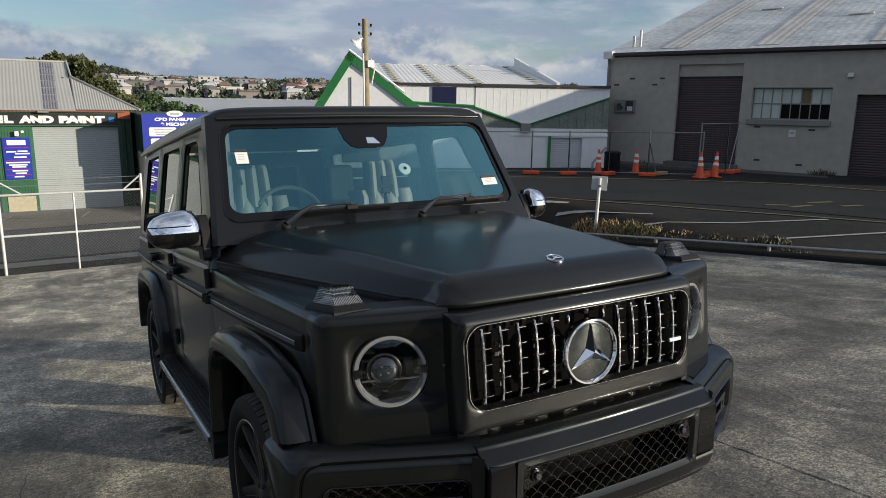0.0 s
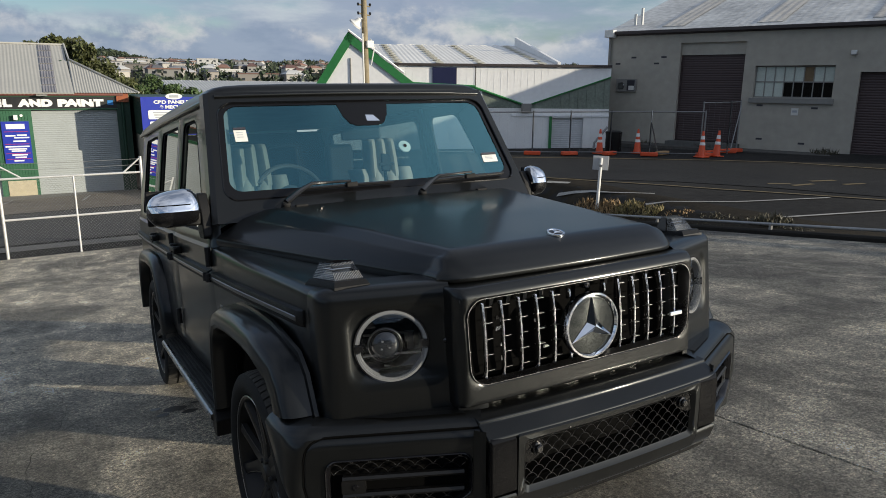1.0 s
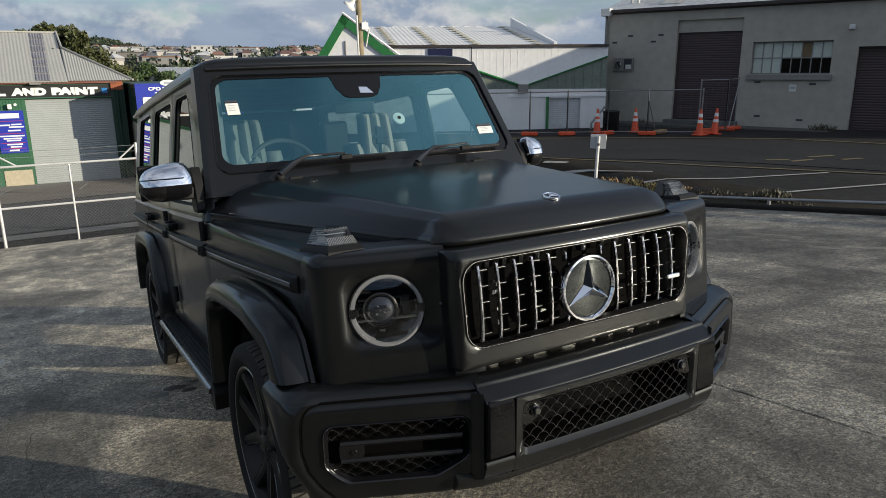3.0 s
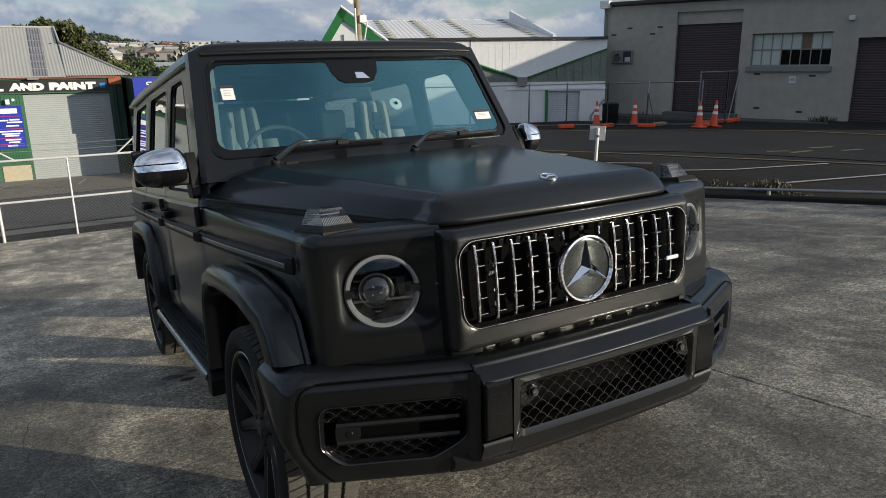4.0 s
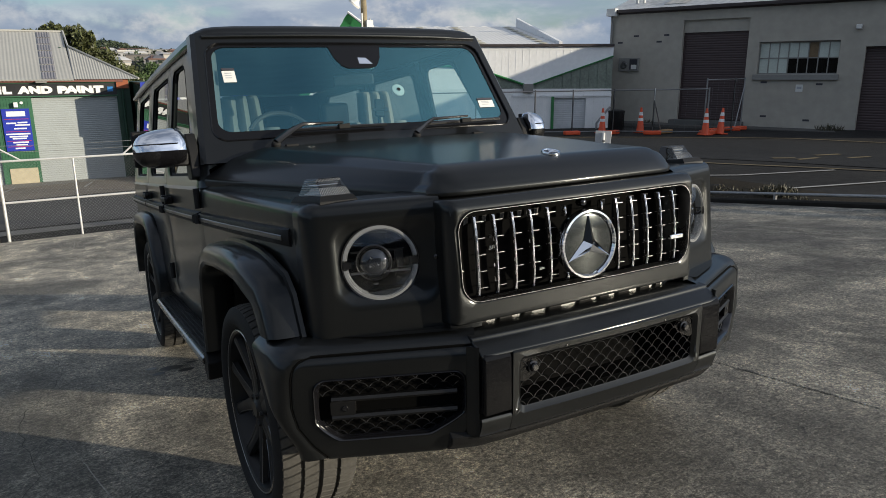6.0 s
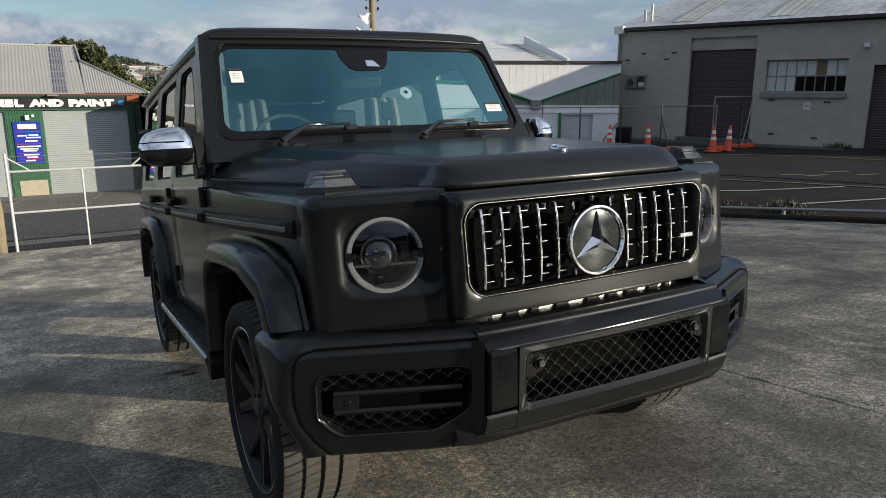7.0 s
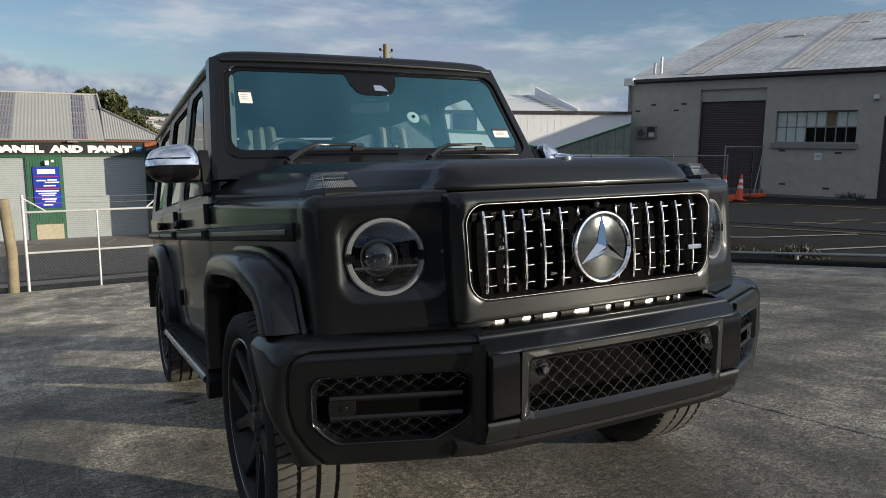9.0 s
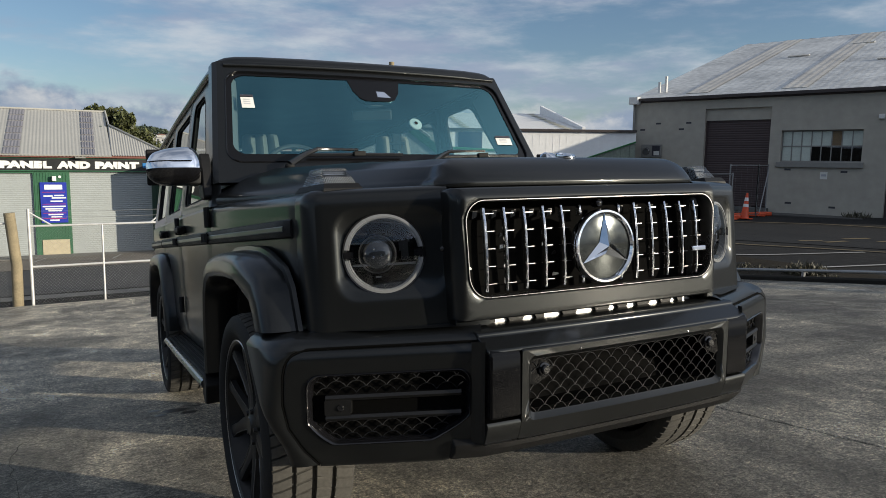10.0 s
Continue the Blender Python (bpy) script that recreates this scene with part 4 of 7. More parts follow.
# ---- doors and body sides below the windows
def side_panel(y0, y1, zs, arch=None):
    rows = []
    n = max(2, int((y1 - y0) / 0.06))
    for k in range(n + 1):
        y = y0 + (y1 - y0) * k / n
        lo = zs[0] if arch is None else max(zs[0], arch(y))
        zz = [max(lo, z) for z in zs]
        inset = 0.006 if k in (0, n) else 0
        rows.append([(-(side_x(y, z) - inset), y, z) for z in zz])
    bm = loft(rows)
    return bm


SIDE_Z = [0.50, 0.56, 0.62, 0.70, 0.78, 0.90, 1.0, 1.06, 1.12, 1.17, 1.19, 1.205, 1.215]
arch_r = lambda y: 0.93 if abs(y - AXLE) < 0.42 else 0.5
front_doors = pair("front_door", side_panel(0.745, 1.795, SIDE_Z), PAINT, car, "satin black front door", sharp=30)
rear_doors = pair("rear_door", side_panel(1.803, 2.72, SIDE_Z, arch_r), PAINT, car, "satin black rear door", sharp=30)
pair("rear_quarter", side_panel(2.728, 3.90, SIDE_Z, arch_r), PAINT, car, sharp=30)
part("tailgate", prism([(-0.88, 0.55), (0.88, 0.55), (0.885, 1.2), (0.785, 1.87), (-0.785, 1.87), (-0.885, 1.2)], "y", 3.86, 3.91), PAINT, car, bevel=0.01)
# rub strip with bright insert, along wings and doors
for s in (-1, 1):
    f = (lambda b: b) if s < 0 else mirrored
    for a, b in ((-0.46, 0.725), (0.765, 1.78), (1.82, 2.70), (2.74, 3.86)):
        ys = [a + (b - a) * k / 10 for k in range(11)]
        if a < 0:
            ys = [a, a + 0.02] + ys[1:]
        bm = loft([[(-(flank(y) + (d * 0.3 if y == a and a < 0 else d)), y, z) for d, z in ((-0.004, 1.034), (0.016, 1.04), (0.021, 1.05), (0.021, 1.076), (0.016, 1.088), (-0.004, 1.094))] for y in ys], closed=True, caps=True)
        rub = part("rub_strip", f(bm), PLASTIC, car, "black rub strip with a bright insert")
        bm = loft([[(-(flank(y) + d), y, z) for d, z in ((0.0205, 1.055), (0.0235, 1.058), (0.0235, 1.070), (0.0205, 1.073))] for y in (ys[1:] if a < 0 else ys)], closed=True, caps=True)
        part("insert", f(bm), MESHMETAL, rub)
    for y, z in ((0.742, 1.155), (1.80, 1.155), (0.742, 0.70), (1.80, 0.70)):
        x = -(flank(y) + 0.012)
        h = part("hinge", f(tube([(x, y, z - 0.045), (x, y, z + 0.045)], 0.014, 10)), RUBBER, front_doors[0 if s < 0 else 1] if y < 1 else rear_doors[0 if s < 0 else 1])
    for y, door in ((0.735, front_doors), (1.80, rear_doors)):
        for dy in (-0.028, 0.03):
            x = -(flank(y) + 0.024)
            part("strip_end", f(tube([(x, y + dy, 1.045), (x, y + dy, 1.083)], 0.016, 8)), RUBBER, door[0 if s < 0 else 1])
    for y, door in ((1.62, front_doors), (2.58, rear_doors)):
        bm = bmesh.new()
        x = -flank(y)
        box(bm, x - 0.045, x - 0.02, y - 0.13, y + 0.05, 1.115, 1.14)
        box(bm, x - 0.045, x, y - 0.12, y - 0.09, 1.105, 1.145)
        box(bm, x - 0.04, x, y + 0.02, y + 0.07, 1.10, 1.15)
        part("door_handle", f(bm), PLASTIC, door[0 if s < 0 else 1], bevel=0.006)
    for dz, w in ((0.93, 0.05), (0.905, 0.09)):
        part("side_badge", f(boxed(-(flank(0.62) + 0.003), -flank(0.62) + 0.004, 0.585, 0.585 + w, dz, dz + 0.016)), SATIN, car)


# ---- upper body: side frames with window openings
def side_frame(y0, y1, z0, z1, wy0, wy1, wz0, wz1, r=0.05, lean0=0.0, hole_lean=0.0):
    n = 8
    out = squared(y0, y1, z0, z1, n)
    hole = rounded(wy0, wy1, wz0, wz1, r, n)
    sh = lambda y, z, k, end: y + k * (z - z0) * (1 if y < (y0 + y1) / 2 else 0)
    o = [(sh(y, z, lean0, 0), z) for y, z in out]
    h = [(sh(y, z, hole_lean, 0), z) for y, z in hole]
    h2 = [((y - (wy0 + wy1) / 2) * 0.97 + (wy0 + wy1) / 2, (z - (wz0 + wz1) / 2) * 0.96 + (wz0 + wz1) / 2) for y, z in h]
    P = lambda pts, d: [(-(side_x(y, z) - d), y, z) for y, z in pts]
    return loft([P(o, 0.03), P(o, 0.0), P([((y * 0.2 + a * 0.8), (z * 0.2 + b * 0.8)) for (y, z), (a, b) in zip(o, h)], 0.0), P(h, 0.004), P(h, 0.03)], closed=True), h, h2, P


windows = []
for nm, args in (("front_door_frame", (0.80, 1.795, 1.215, 1.885, 0.93, 1.70, 1.255, 1.825, 0.06, 0.47, 0.66)), ("rear_door_frame", (1.803, 2.72, 1.215, 1.885, 1.89, 2.60, 1.255, 1.825, 0.06)), ("quarter_frame", (2.728, 3.90, 1.215, 1.885, 2.84, 3.62, 1.255, 1.825, 0.06))):
    bm, h, h2, P = side_frame(*args)
    fr = pair(nm, bm, PAINT, car, sharp=32)
    rub = loft([P(h, 0.002), P(h, 0.012), P(h2, 0.014), P(h2, 0.022)], closed=True)
    gl = bmesh.new()
    gl.faces.new([gl.verts.new(p) for p in P(h, 0.018)])
    for ob, flip in zip(fr, (False, True)):
        f = mirrored if flip else (lambda b: b.copy())
        part("window_seal", f(rub), RUBBER, ob)
        part("window_glass", f(gl), FRONTGLASS if nm.startswith("front") else SIDEGLASS, ob, "dark side window")

# ---- roof with its front roll and rain gutters
rows = []
for y, dz, k in ((1.030, -0.062, 0.985), (1.031, -0.045, 0.986), (1.036, -0.030, 0.988), (1.047, -0.016, 0.991), (1.063, -0.006, 0.995), (1.085, -0.001, 0.998), (1.15, 0.004, 1.0), (1.6, 0.012, 1.0), (2.5, 0.014, 1.0), (3.4, 0.008, 1.0), (3.86, -0.004, 1.0), (3.93, -0.03, 1.0)):
    half = [(0, 1.980), (0.35, 1.979), (0.6, 1.974), (0.70, 1.968), (0.745, 1.960), (0.775, 1.947), (0.796, 1.929), (0.808, 1.907), (0.812, 1.884)]
    rows.append([(s * x * k, y, z + dz) for s, q in ((-1, reversed(half)), (1, half[1:])) for x, z in q])
part("roof", loft(rows), PAINT, car, "satin black flat roof", sharp=30)
for s in (-1, 1):
    part("rain_gutter", tube([(s * 0.795, 1.05, 1.888), (s * 0.806, 1.2, 1.888), (s * 0.812, 2.5, 1.890), (s * 0.806, 3.9, 1.884)], 0.015, 8), PAINT, car)

part("header_lip", loft([[(x, 1.022 - 0.027 * (1 - (x / 0.8) ** 2) + d, 1.899 + e + 0.008 * (1 - (x / 0.8) ** 2)) for d, e in ((0.0, 0.0), (-0.007, 0.006), (-0.006, 0.013), (0.004, 0.017), (0.03, 0.015), (0.03, 0.0))] for x in [-0.765 + 1.53 * k / 16 for k in range(17)]], closed=True, caps=True), PAINT, car, sharp=60)
# ---- windscreen frame, pillars, glass
def ws(x, t, d=0.0):
    """A point of the windscreen plane: t from 0 at its foot to 1 at its head, d behind it."""
    z = 1.335 + t * 0.575
    y = 0.712 + t * 0.325 - 0.045 * (1 - (x / 0.8) ** 2) * 0.6
    return (x, y + d, z - d * 0.55)


def ws_loop(half, t0, t1, r, n=10, m=9):
    """A rounded outline in the windscreen plane, with points along its sides to follow the bow."""
    q = r / 0.66
    corners = []
    for cx, ct, a in ((1, 1, 0), (-1, 1, 90), (-1, 0, 180), (1, 0, 270)):
        arc = []
        for k in range(n):
            an = radians(a + 90 * k / (n - 1))
            t = (t1 - q if ct else t0 + q) + q * math.sin(an)
            arc.append((cx * (half - 0.075 * t - r) + r * math.cos(an), t))
        corners.append(arc)
    pts = []
    for c in range(4):
        pts += corners[c]
        a, b = corners[c][-1], corners[(c + 1) % 4][0]
        pts += [(a[0] + (b[0] - a[0]) * k / (m + 1), a[1] + (b[1] - a[1]) * k / (m + 1)) for k in range(1, m + 1)]
    return pts


outer_l = ws_loop(0.880, -0.06, 1.03, 0.006)
lp = ws_loop(0.832, 0.105, 0.94, 0.075)
lp_in = ws_loop(0.826, 0.115, 0.932, 0.072)
lp_vis = ws_loop(0.800, 0.185, 0.910, 0.065)
W3 = lambda pts, d: [ws(x, t, d) for x, t in pts]
part("windscreen_frame", loft([[(x * 1.012, y + 0.10, z) for x, y, z in W3(outer_l, 0.0)], [(x * 1.010, y + 0.015, z) for x, y, z in W3(outer_l, 0.0)], W3([(x * 0.985, t) for x, t in outer_l], -0.006), W3([(x * 1.02, 0.52 + (t - 0.52) * 1.03) for x, t in lp], -0.006), W3(lp, -0.0055), W3(lp, 0.01)], closed=True), PAINT, car, "satin black windscreen frame", sharp=30)
lp_mid = ws_loop(0.829, 0.110, 0.936, 0.0735)
part("windscreen_seal", loft([W3(lp, -0.004), W3(lp, -0.008), W3(lp_mid, -0.0105), W3(lp_in, -0.007), W3(lp_in, 0.01)], closed=True), GLOSSBLACK, car, "glossy rubber bead round the windscreen")
part("windscreen_band", loft([W3(lp_in, 0.001), W3(lp_vis, 0.001)], closed=True), BAND, car, "black printed band round the windscreen")
gl = bmesh.new()
cols = [[ws(0.83 * (2 * k / 16 - 1) * (1 - 0.09 * t), t, 0.004) for k in range(17)] for t in (0.105, 0.4, 0.7, 0.94)]
loft(cols, bm=gl)
part("windscreen", gl, WINDSCREEN, car, "tinted windscreen mirroring the sky")
pair("a_pillar", loft([[(-0.868, 0.665, 1.20), (-0.905, 0.70, 1.20), (-0.915, 0.76, 1.20), (-0.90, 0.83, 1.20)], [(-0.862, 0.70, 1.30), (-0.885, 0.725, 1.30), (-0.896, 0.78, 1.30), (-0.88, 0.86, 1.30)], [(-0.785, 1.03, 1.885), (-0.795, 1.045, 1.885), (-0.803, 1.09, 1.885), (-0.785, 1.15, 1.885)]]), PAINT, car, sharp=40)
# cowl between bonnet and windscreen
rows = []
for k in range(17):
    x = 0.86 * (2 * k / 16 - 1)
    bow = -0.027 * (1 - (x / 0.8) ** 2)
    zb = 1.335 + 0.02 * (1 - (x / 0.86) ** 2)
    if abs(x) > 0.6:
        zb -= (abs(x) - 0.6) * 0.42
    rows.append([(x, 0.62 + bow, zb - 0.03), (x, 0.66 + bow, zb - 0.005), (x, 0.70 + bow, zb + 0.004), (x, 0.74 + bow, zb + 0.05)])
part("cowl", loft(rows), PAINT, car, sharp=40)

# ---- wheels
def wheel(name, m, flip):
    M = m @ Matrix.Rotation(radians(90), 4, "Y")
    o = 1 if flip else -1      # outer side
    w = part(name, lathe([(0.304, o * 0.128), (0.298, o * 0.131), (0.290, o * 0.126), (0.284, o * 0.10), (0.25, o * 0.03), (0.245, -o * 0.11), (0.285, -o * 0.125)], 56, M), RIMMAT, car, "black multi-spoke wheel")
    rim = w
    prof = []
    for h, r, tread in ((-0.112, 0.300, 0), (-0.125, 0.306, 0), (-0.143, 0.333, 0), (-0.145, 0.35, 0), (-0.138, 0.375, 0), (-0.128, 0.388, 1), (-0.105, 0.3935, 1), (-0.071, 0.395, 1), (-0.070, 0.380, 0), (-0.058, 0.380, 0), (-0.057, 0.395, 1), (-0.008, 0.396, 1), (-0.007, 0.380, 0), (0.007, 0.380, 0), (0.008, 0.396, 1), (0.057, 0.395, 1), (0.058, 0.380, 0), (0.070, 0.380, 0), (0.071, 0.395, 1), (0.105, 0.3935, 1), (0.128, 0.388, 1), (0.138, 0.375, 0), (0.145, 0.35, 0), (0.143, 0.333, 0), (0.125, 0.306, 0), (0.112, 0.300, 0)):
        prof.append((h, r, tread))
    blocks = 66
    rings = []
    for k in range(blocks):
        for sub, cut in ((0.0, 1), (0.10, 1), (0.16, 0), (0.94, 0)):
            ring = []
            for h, r, tr in prof:
                a = 2 * math.pi * (k + sub + (0.9 * abs(h) / 0.13 if tr else 0.9 * abs(h) / 0.13)) / blocks
                rad = r - (0.009 if tr and cut and abs(h) > 0.01 else 0)
                ring.append(M @ Vector((rad * math.cos(a), rad * math.sin(a), h)))
            rings.append(ring)
    rings.append(rings[0])
    bm = loft(rings)
    bmesh.ops.remove_doubles(bm, verts=bm.verts, dist=1e-5)
    part("tyre", bm, TYRE, w, "worn black tyre with ribbed tread", sharp=25)
    part("sidewall", lathe([(0.3005, o * 0.113), (0.306, o * 0.1265), (0.333, o * 0.1448), (0.35, o * 0.1468), (0.375, o * 0.1398), (0.3868, o * 0.1310)], 72, M), RUBBER, w, "dark tyre sidewall")
    part("rim_lip", lathe([(0.2975, o * 0.1315), (0.301, o * 0.1335), (0.3045, o * 0.131)], 72, M), SATIN, w, "thin machined rim edge")
    part("brake_disc", lathe([(0.06, o * 0.01), (0.19, o * 0.01), (0.19, -o * 0.02), (0.06, -o * 0.02)], 40, M), SATIN, w)
    part("dust_plate", lathe([(0.0, -o * 0.05), (0.25, -o * 0.06)], 40, M), RUBBER, w)
    part("hub", lathe([(0.0, o * 0.112), (0.03, o * 0.112), (0.036, o * 0.106), (0.07, o * 0.098), (0.078, o * 0.06), (0.078, 0.0)], 40, M), RIMMAT, rim)
    for k in range(5):
        R = M @ Matrix.Rotation(2 * math.pi * k / 5 + 0.35, 4, "Z")
        bm = bmesh.new()
        for side in (-1, 1):
            secs = []
            for r, off, wd, h in ((0.055, 0.012, 0.034, 0.100), (0.11, 0.017, 0.033, 0.098), (0.16, 0.036, 0.028, 0.104), (0.225, 0.066, 0.024, 0.114), (0.290, 0.098, 0.032, 0.124)):
                y = side * off
                secs.append([R @ Vector(p) for p in ((r, y - wd, o * (h - 0.022)), (r, y - wd * 0.8, o * (h - 0.004)), (r, y - wd * 0.2, o * h), (r, y + wd * 0.2, o * h), (r, y + wd * 0.8, o * (h - 0.004)), (r, y + wd, o * (h - 0.022)))])
            loft(secs, closed=True, caps=True, bm=bm)
        spoke = part("spoke", bm, RIMMAT, rim, sharp=25)
        for side in (-1, 1):
            part("machined_edge", tube([R @ Vector((r, side * (off + wd * 0.82), o * (h - 0.003))) for r, off, wd, h in ((0.11, 0.017, 0.033, 0.098), (0.16, 0.036, 0.028, 0.104), (0.225, 0.066, 0.024, 0.114), (0.290, 0.098, 0.032, 0.124))], 0.0018, 5), MESHMETAL, spoke)
        part("wheel_bolt", lathe([(0.0, 0.012), (0.008, 0.011), (0.011, 0.0)], 8, R @ Matrix.Rotation(0.63, 4, "Z") @ Matrix.Translation((0.056, 0, o * 0.098)) @ (Matrix.Identity(4) if o > 0 else Matrix.Rotation(math.pi, 4, "X"))), RIMMAT, rim)
    return w


STEER = 1.0
wheel("front_wheel", Matrix.Translation((-0.822, 0, WHEEL_R - 0.004)) @ Matrix.Rotation(radians(STEER), 4, "Z"), False)
wheel("front_wheel", Matrix.Translation((0.822, 0, WHEEL_R - 0.004)) @ Matrix.Rotation(radians(STEER), 4, "Z"), True)
wheel("rear_wheel", Matrix.Translation((-0.822, AXLE, WHEEL_R - 0.004)), False)
wheel("rear_wheel", Matrix.Translation((0.822, AXLE, WHEEL_R - 0.004)), True)


# ---- door mirrors
def door_mirror(flip):
    def f(b):
        if not flip:
            return b
        b = mirrored(b)
        for v in b.verts:
            if v.co.x > 0.93:
                v.co.x = 0.93 + (v.co.x - 0.93) * 0.55
            v.co.z -= 0.012
        return b

    arm = loft([[(-0.93, 0.79 + dy, z) for dy, z in ((-0.035, 1.305), (-0.035, 1.365), (0.045, 1.365), (0.045, 1.305))], [(-0.96, 0.79 + dy, z) for dy, z in ((-0.038, 1.303), (-0.038, 1.36), (0.047, 1.36), (0.047, 1.303))], [(-1.00, 0.80 + dy, z) for dy, z in ((-0.04, 1.306), (-0.04, 1.35), (0.05, 1.35), (0.05, 1.306))]], closed=True, caps=True)
    foot = prism([(0.735, 1.250), (0.745, 1.238), (0.84, 1.238), (0.86, 1.262), (0.875, 1.43), (0.86, 1.447), (0.80, 1.447), (0.755, 1.38)], "x", -0.932, -0.888)
    mi = part("door_mirror", f(arm), PLASTIC, car, "door mirror with a chrome cap", bevel=0.008)
    part("mirror_foot", f(foot), PLASTIC, mi, "black foot on the door", bevel=0.006)
    cx, cy, cz = -1.045, 0.80, 1.392
    lo, hi = [], []
    for t in (0, 0.06, 0.12, 0.2, 0.3, 0.4, 0.5, 0.6, 0.7, 0.78, 0.85, 0.90, 0.94, 0.97, 0.99, 1.0):      # from the car outwards
        x = -0.942 - 0.214 * t
        blunt = math.sqrt(max(0.0, 1 - (max(0.0, t - 0.84) / 0.16) ** 2 * 0.93))
        topz = 1.375 + (0.017 + 0.083 * (1 - (max(0, t - 0.15) / 0.85) ** 2.4 * 0.50) * (0.90 + 0.10 * smooth01(0, 0.1, t))) * blunt
        front = 0.085 * math.sqrt(max(0.02, 1 - max(0, t - 0.55) ** 2 / 0.2025)) if t > 0.55 else 0.085
        botz = 1.375 - (0.073 - 0.05 * max(0, t - 0.6) ** 1.5 * 2.2) * blunt
        ring_h = [(x, cy - front * math.cos(a), 1.375 + (topz - 1.375) * math.sin(a)) for a in [math.pi * j / 10 for j in range(0, 9)]]
        ring_l = [(x, cy - front * math.cos(a), 1.375 - (1.375 - botz) * math.sin(a)) for a in [math.pi * j / 10 for j in range(0, 9)]]
        k_in = 0.80 + 0.20 * math.sqrt(min(1.0, t / 0.16))
        hi.append([(px_, cy + (py_ - cy) * k_in, 1.375 + (pz_ - 1.375) * k_in) for px_, py_, pz_ in ring_h])
        lo.append([(px_, cy + (py_ - cy) * k_in, 1.375 + (pz_ - 1.375) * k_in) for px_, py_, pz_ in ring_l])
    part("cap", f(loft(hi)), CHROME, mi, "bright chrome mirror cap", sharp=50)
    part("shell", f(loft(lo)), GLOSSBLACK, mi, sharp=50)
    part("cap_end", f(bmesh_face(hi[0])), CHROME, mi)
    part("shell_end", f(bmesh_face(lo[0])), PLASTIC, mi)
    part("indicator_strip", f(loft([[(x0, y0 + 0.003, 1.4075), (x0, y0 - 0.001, 1.4055), (x0, y0 + 0.002, 1.4035)] for x0, y0 in [(-0.975, 0.713), (-1.05, 0.7125), (-1.10, 0.722), (-1.135, 0.745), (-1.155, 0.775)]])), GLOSSBLACK, mi)
    part("mirror_back", f(boxed(-1.15, -0.945, 0.845, 0.86, 1.31, 1.47)), PLASTIC, mi, bevel=0.02)


def bmesh_face(pts):
    bm = bmesh.new()
    bm.faces.new([bm.verts.new(p) for p in pts])
    return bm


door_mirror(False)
door_mirror(True)


WIPERMETAL = mat("wiper_arm_black", (0.008, 0.008, 0.008), rough=0.17, spec=0.9, vary=0.15, rvary=0.05)


# ---- wipers
def wiper(x0, t0, knee, end, tip):
    foot = Vector(ws(x0, -0.015, -0.045))
    w = part("wiper", lathe([(0.0, 0.034), (0.016, 0.034), (0.021, 0.028), (0.023, 0.0), (0.03, -0.012)], 20, Matrix.Translation(foot) @ pose(0, 0, 0, 28, 0, 0)), RUBBER, car, "black windscreen wiper")
    k, e, p = Vector(ws(*knee, -0.05)), Vector(ws(*end, -0.04)), Vector(ws(*tip, -0.018))
    a = foot + Vector((0.0, -0.012, 0.028))
    part("arm", tube([a, a.lerp(k, 0.5) + Vector((0, -0.006, 0.008)), k, k.lerp(e, 0.5), e], 0.0080, 8, taper=[2.1, 1.7, 1.15, 0.85, 0.8]), WIPERMETAL, w)
    b0 = Vector(ws(knee[0] - 0.04, knee[1] - 0.01, -0.016))
    part("blade", tube([b0, b0.lerp(p, 0.5) + Vector((0, -0.004, 0.002)), p], 0.0085, 6), WIPERMETAL, w)
    mid = b0.lerp(p, 0.52)
    part("joint", boxed(-0.03, 0.03, -0.012, 0.012, -0.012, 0.012, Matrix.Translation(mid + Vector((0, -0.012, 0.004))) @ pose(0, 0, 0, 0, -2, 0)), RUBBER, w, bevel=0.004)


wiper(-0.565, 0, (-0.412, 0.165), (-0.209, 0.172), (0.03, 0.155))
wiper(0.15, 0, (0.284, 0.15), (0.505, 0.172), (0.73, 0.155))
for x in (-0.50, 0.50):
    v = part("washer_jet", boxed(x - 0.03, x + 0.03, 0.60, 0.625, 1.352, 1.366), RUBBER, car, bevel=0.003)

# ---- camera housing and labels behind the windscreen
hs = [(-0.150, 0.93), (0.150, 0.93), (0.128, 0.80), (0.098, 0.728), (0.065, 0.705), (-0.065, 0.705), (-0.098, 0.728), (-0.128, 0.80)]
ch = part("camera_housing", loft([[ws(x, t, 0.001) for x, t in hs], [ws(x, t, 0.03) for x, t in hs]], closed=True, caps=True), BAND, car, "black camera housing behind the windscreen")
bm = bmesh.new()
bm.faces.new([bm.verts.new(ws(x, t, -0.0005)) for x, t in ((0.0, 0.745), (0.075, 0.742), (0.045, 0.80), (0.0, 0.803))])
part("camera_window", bm, CHROME, ch)


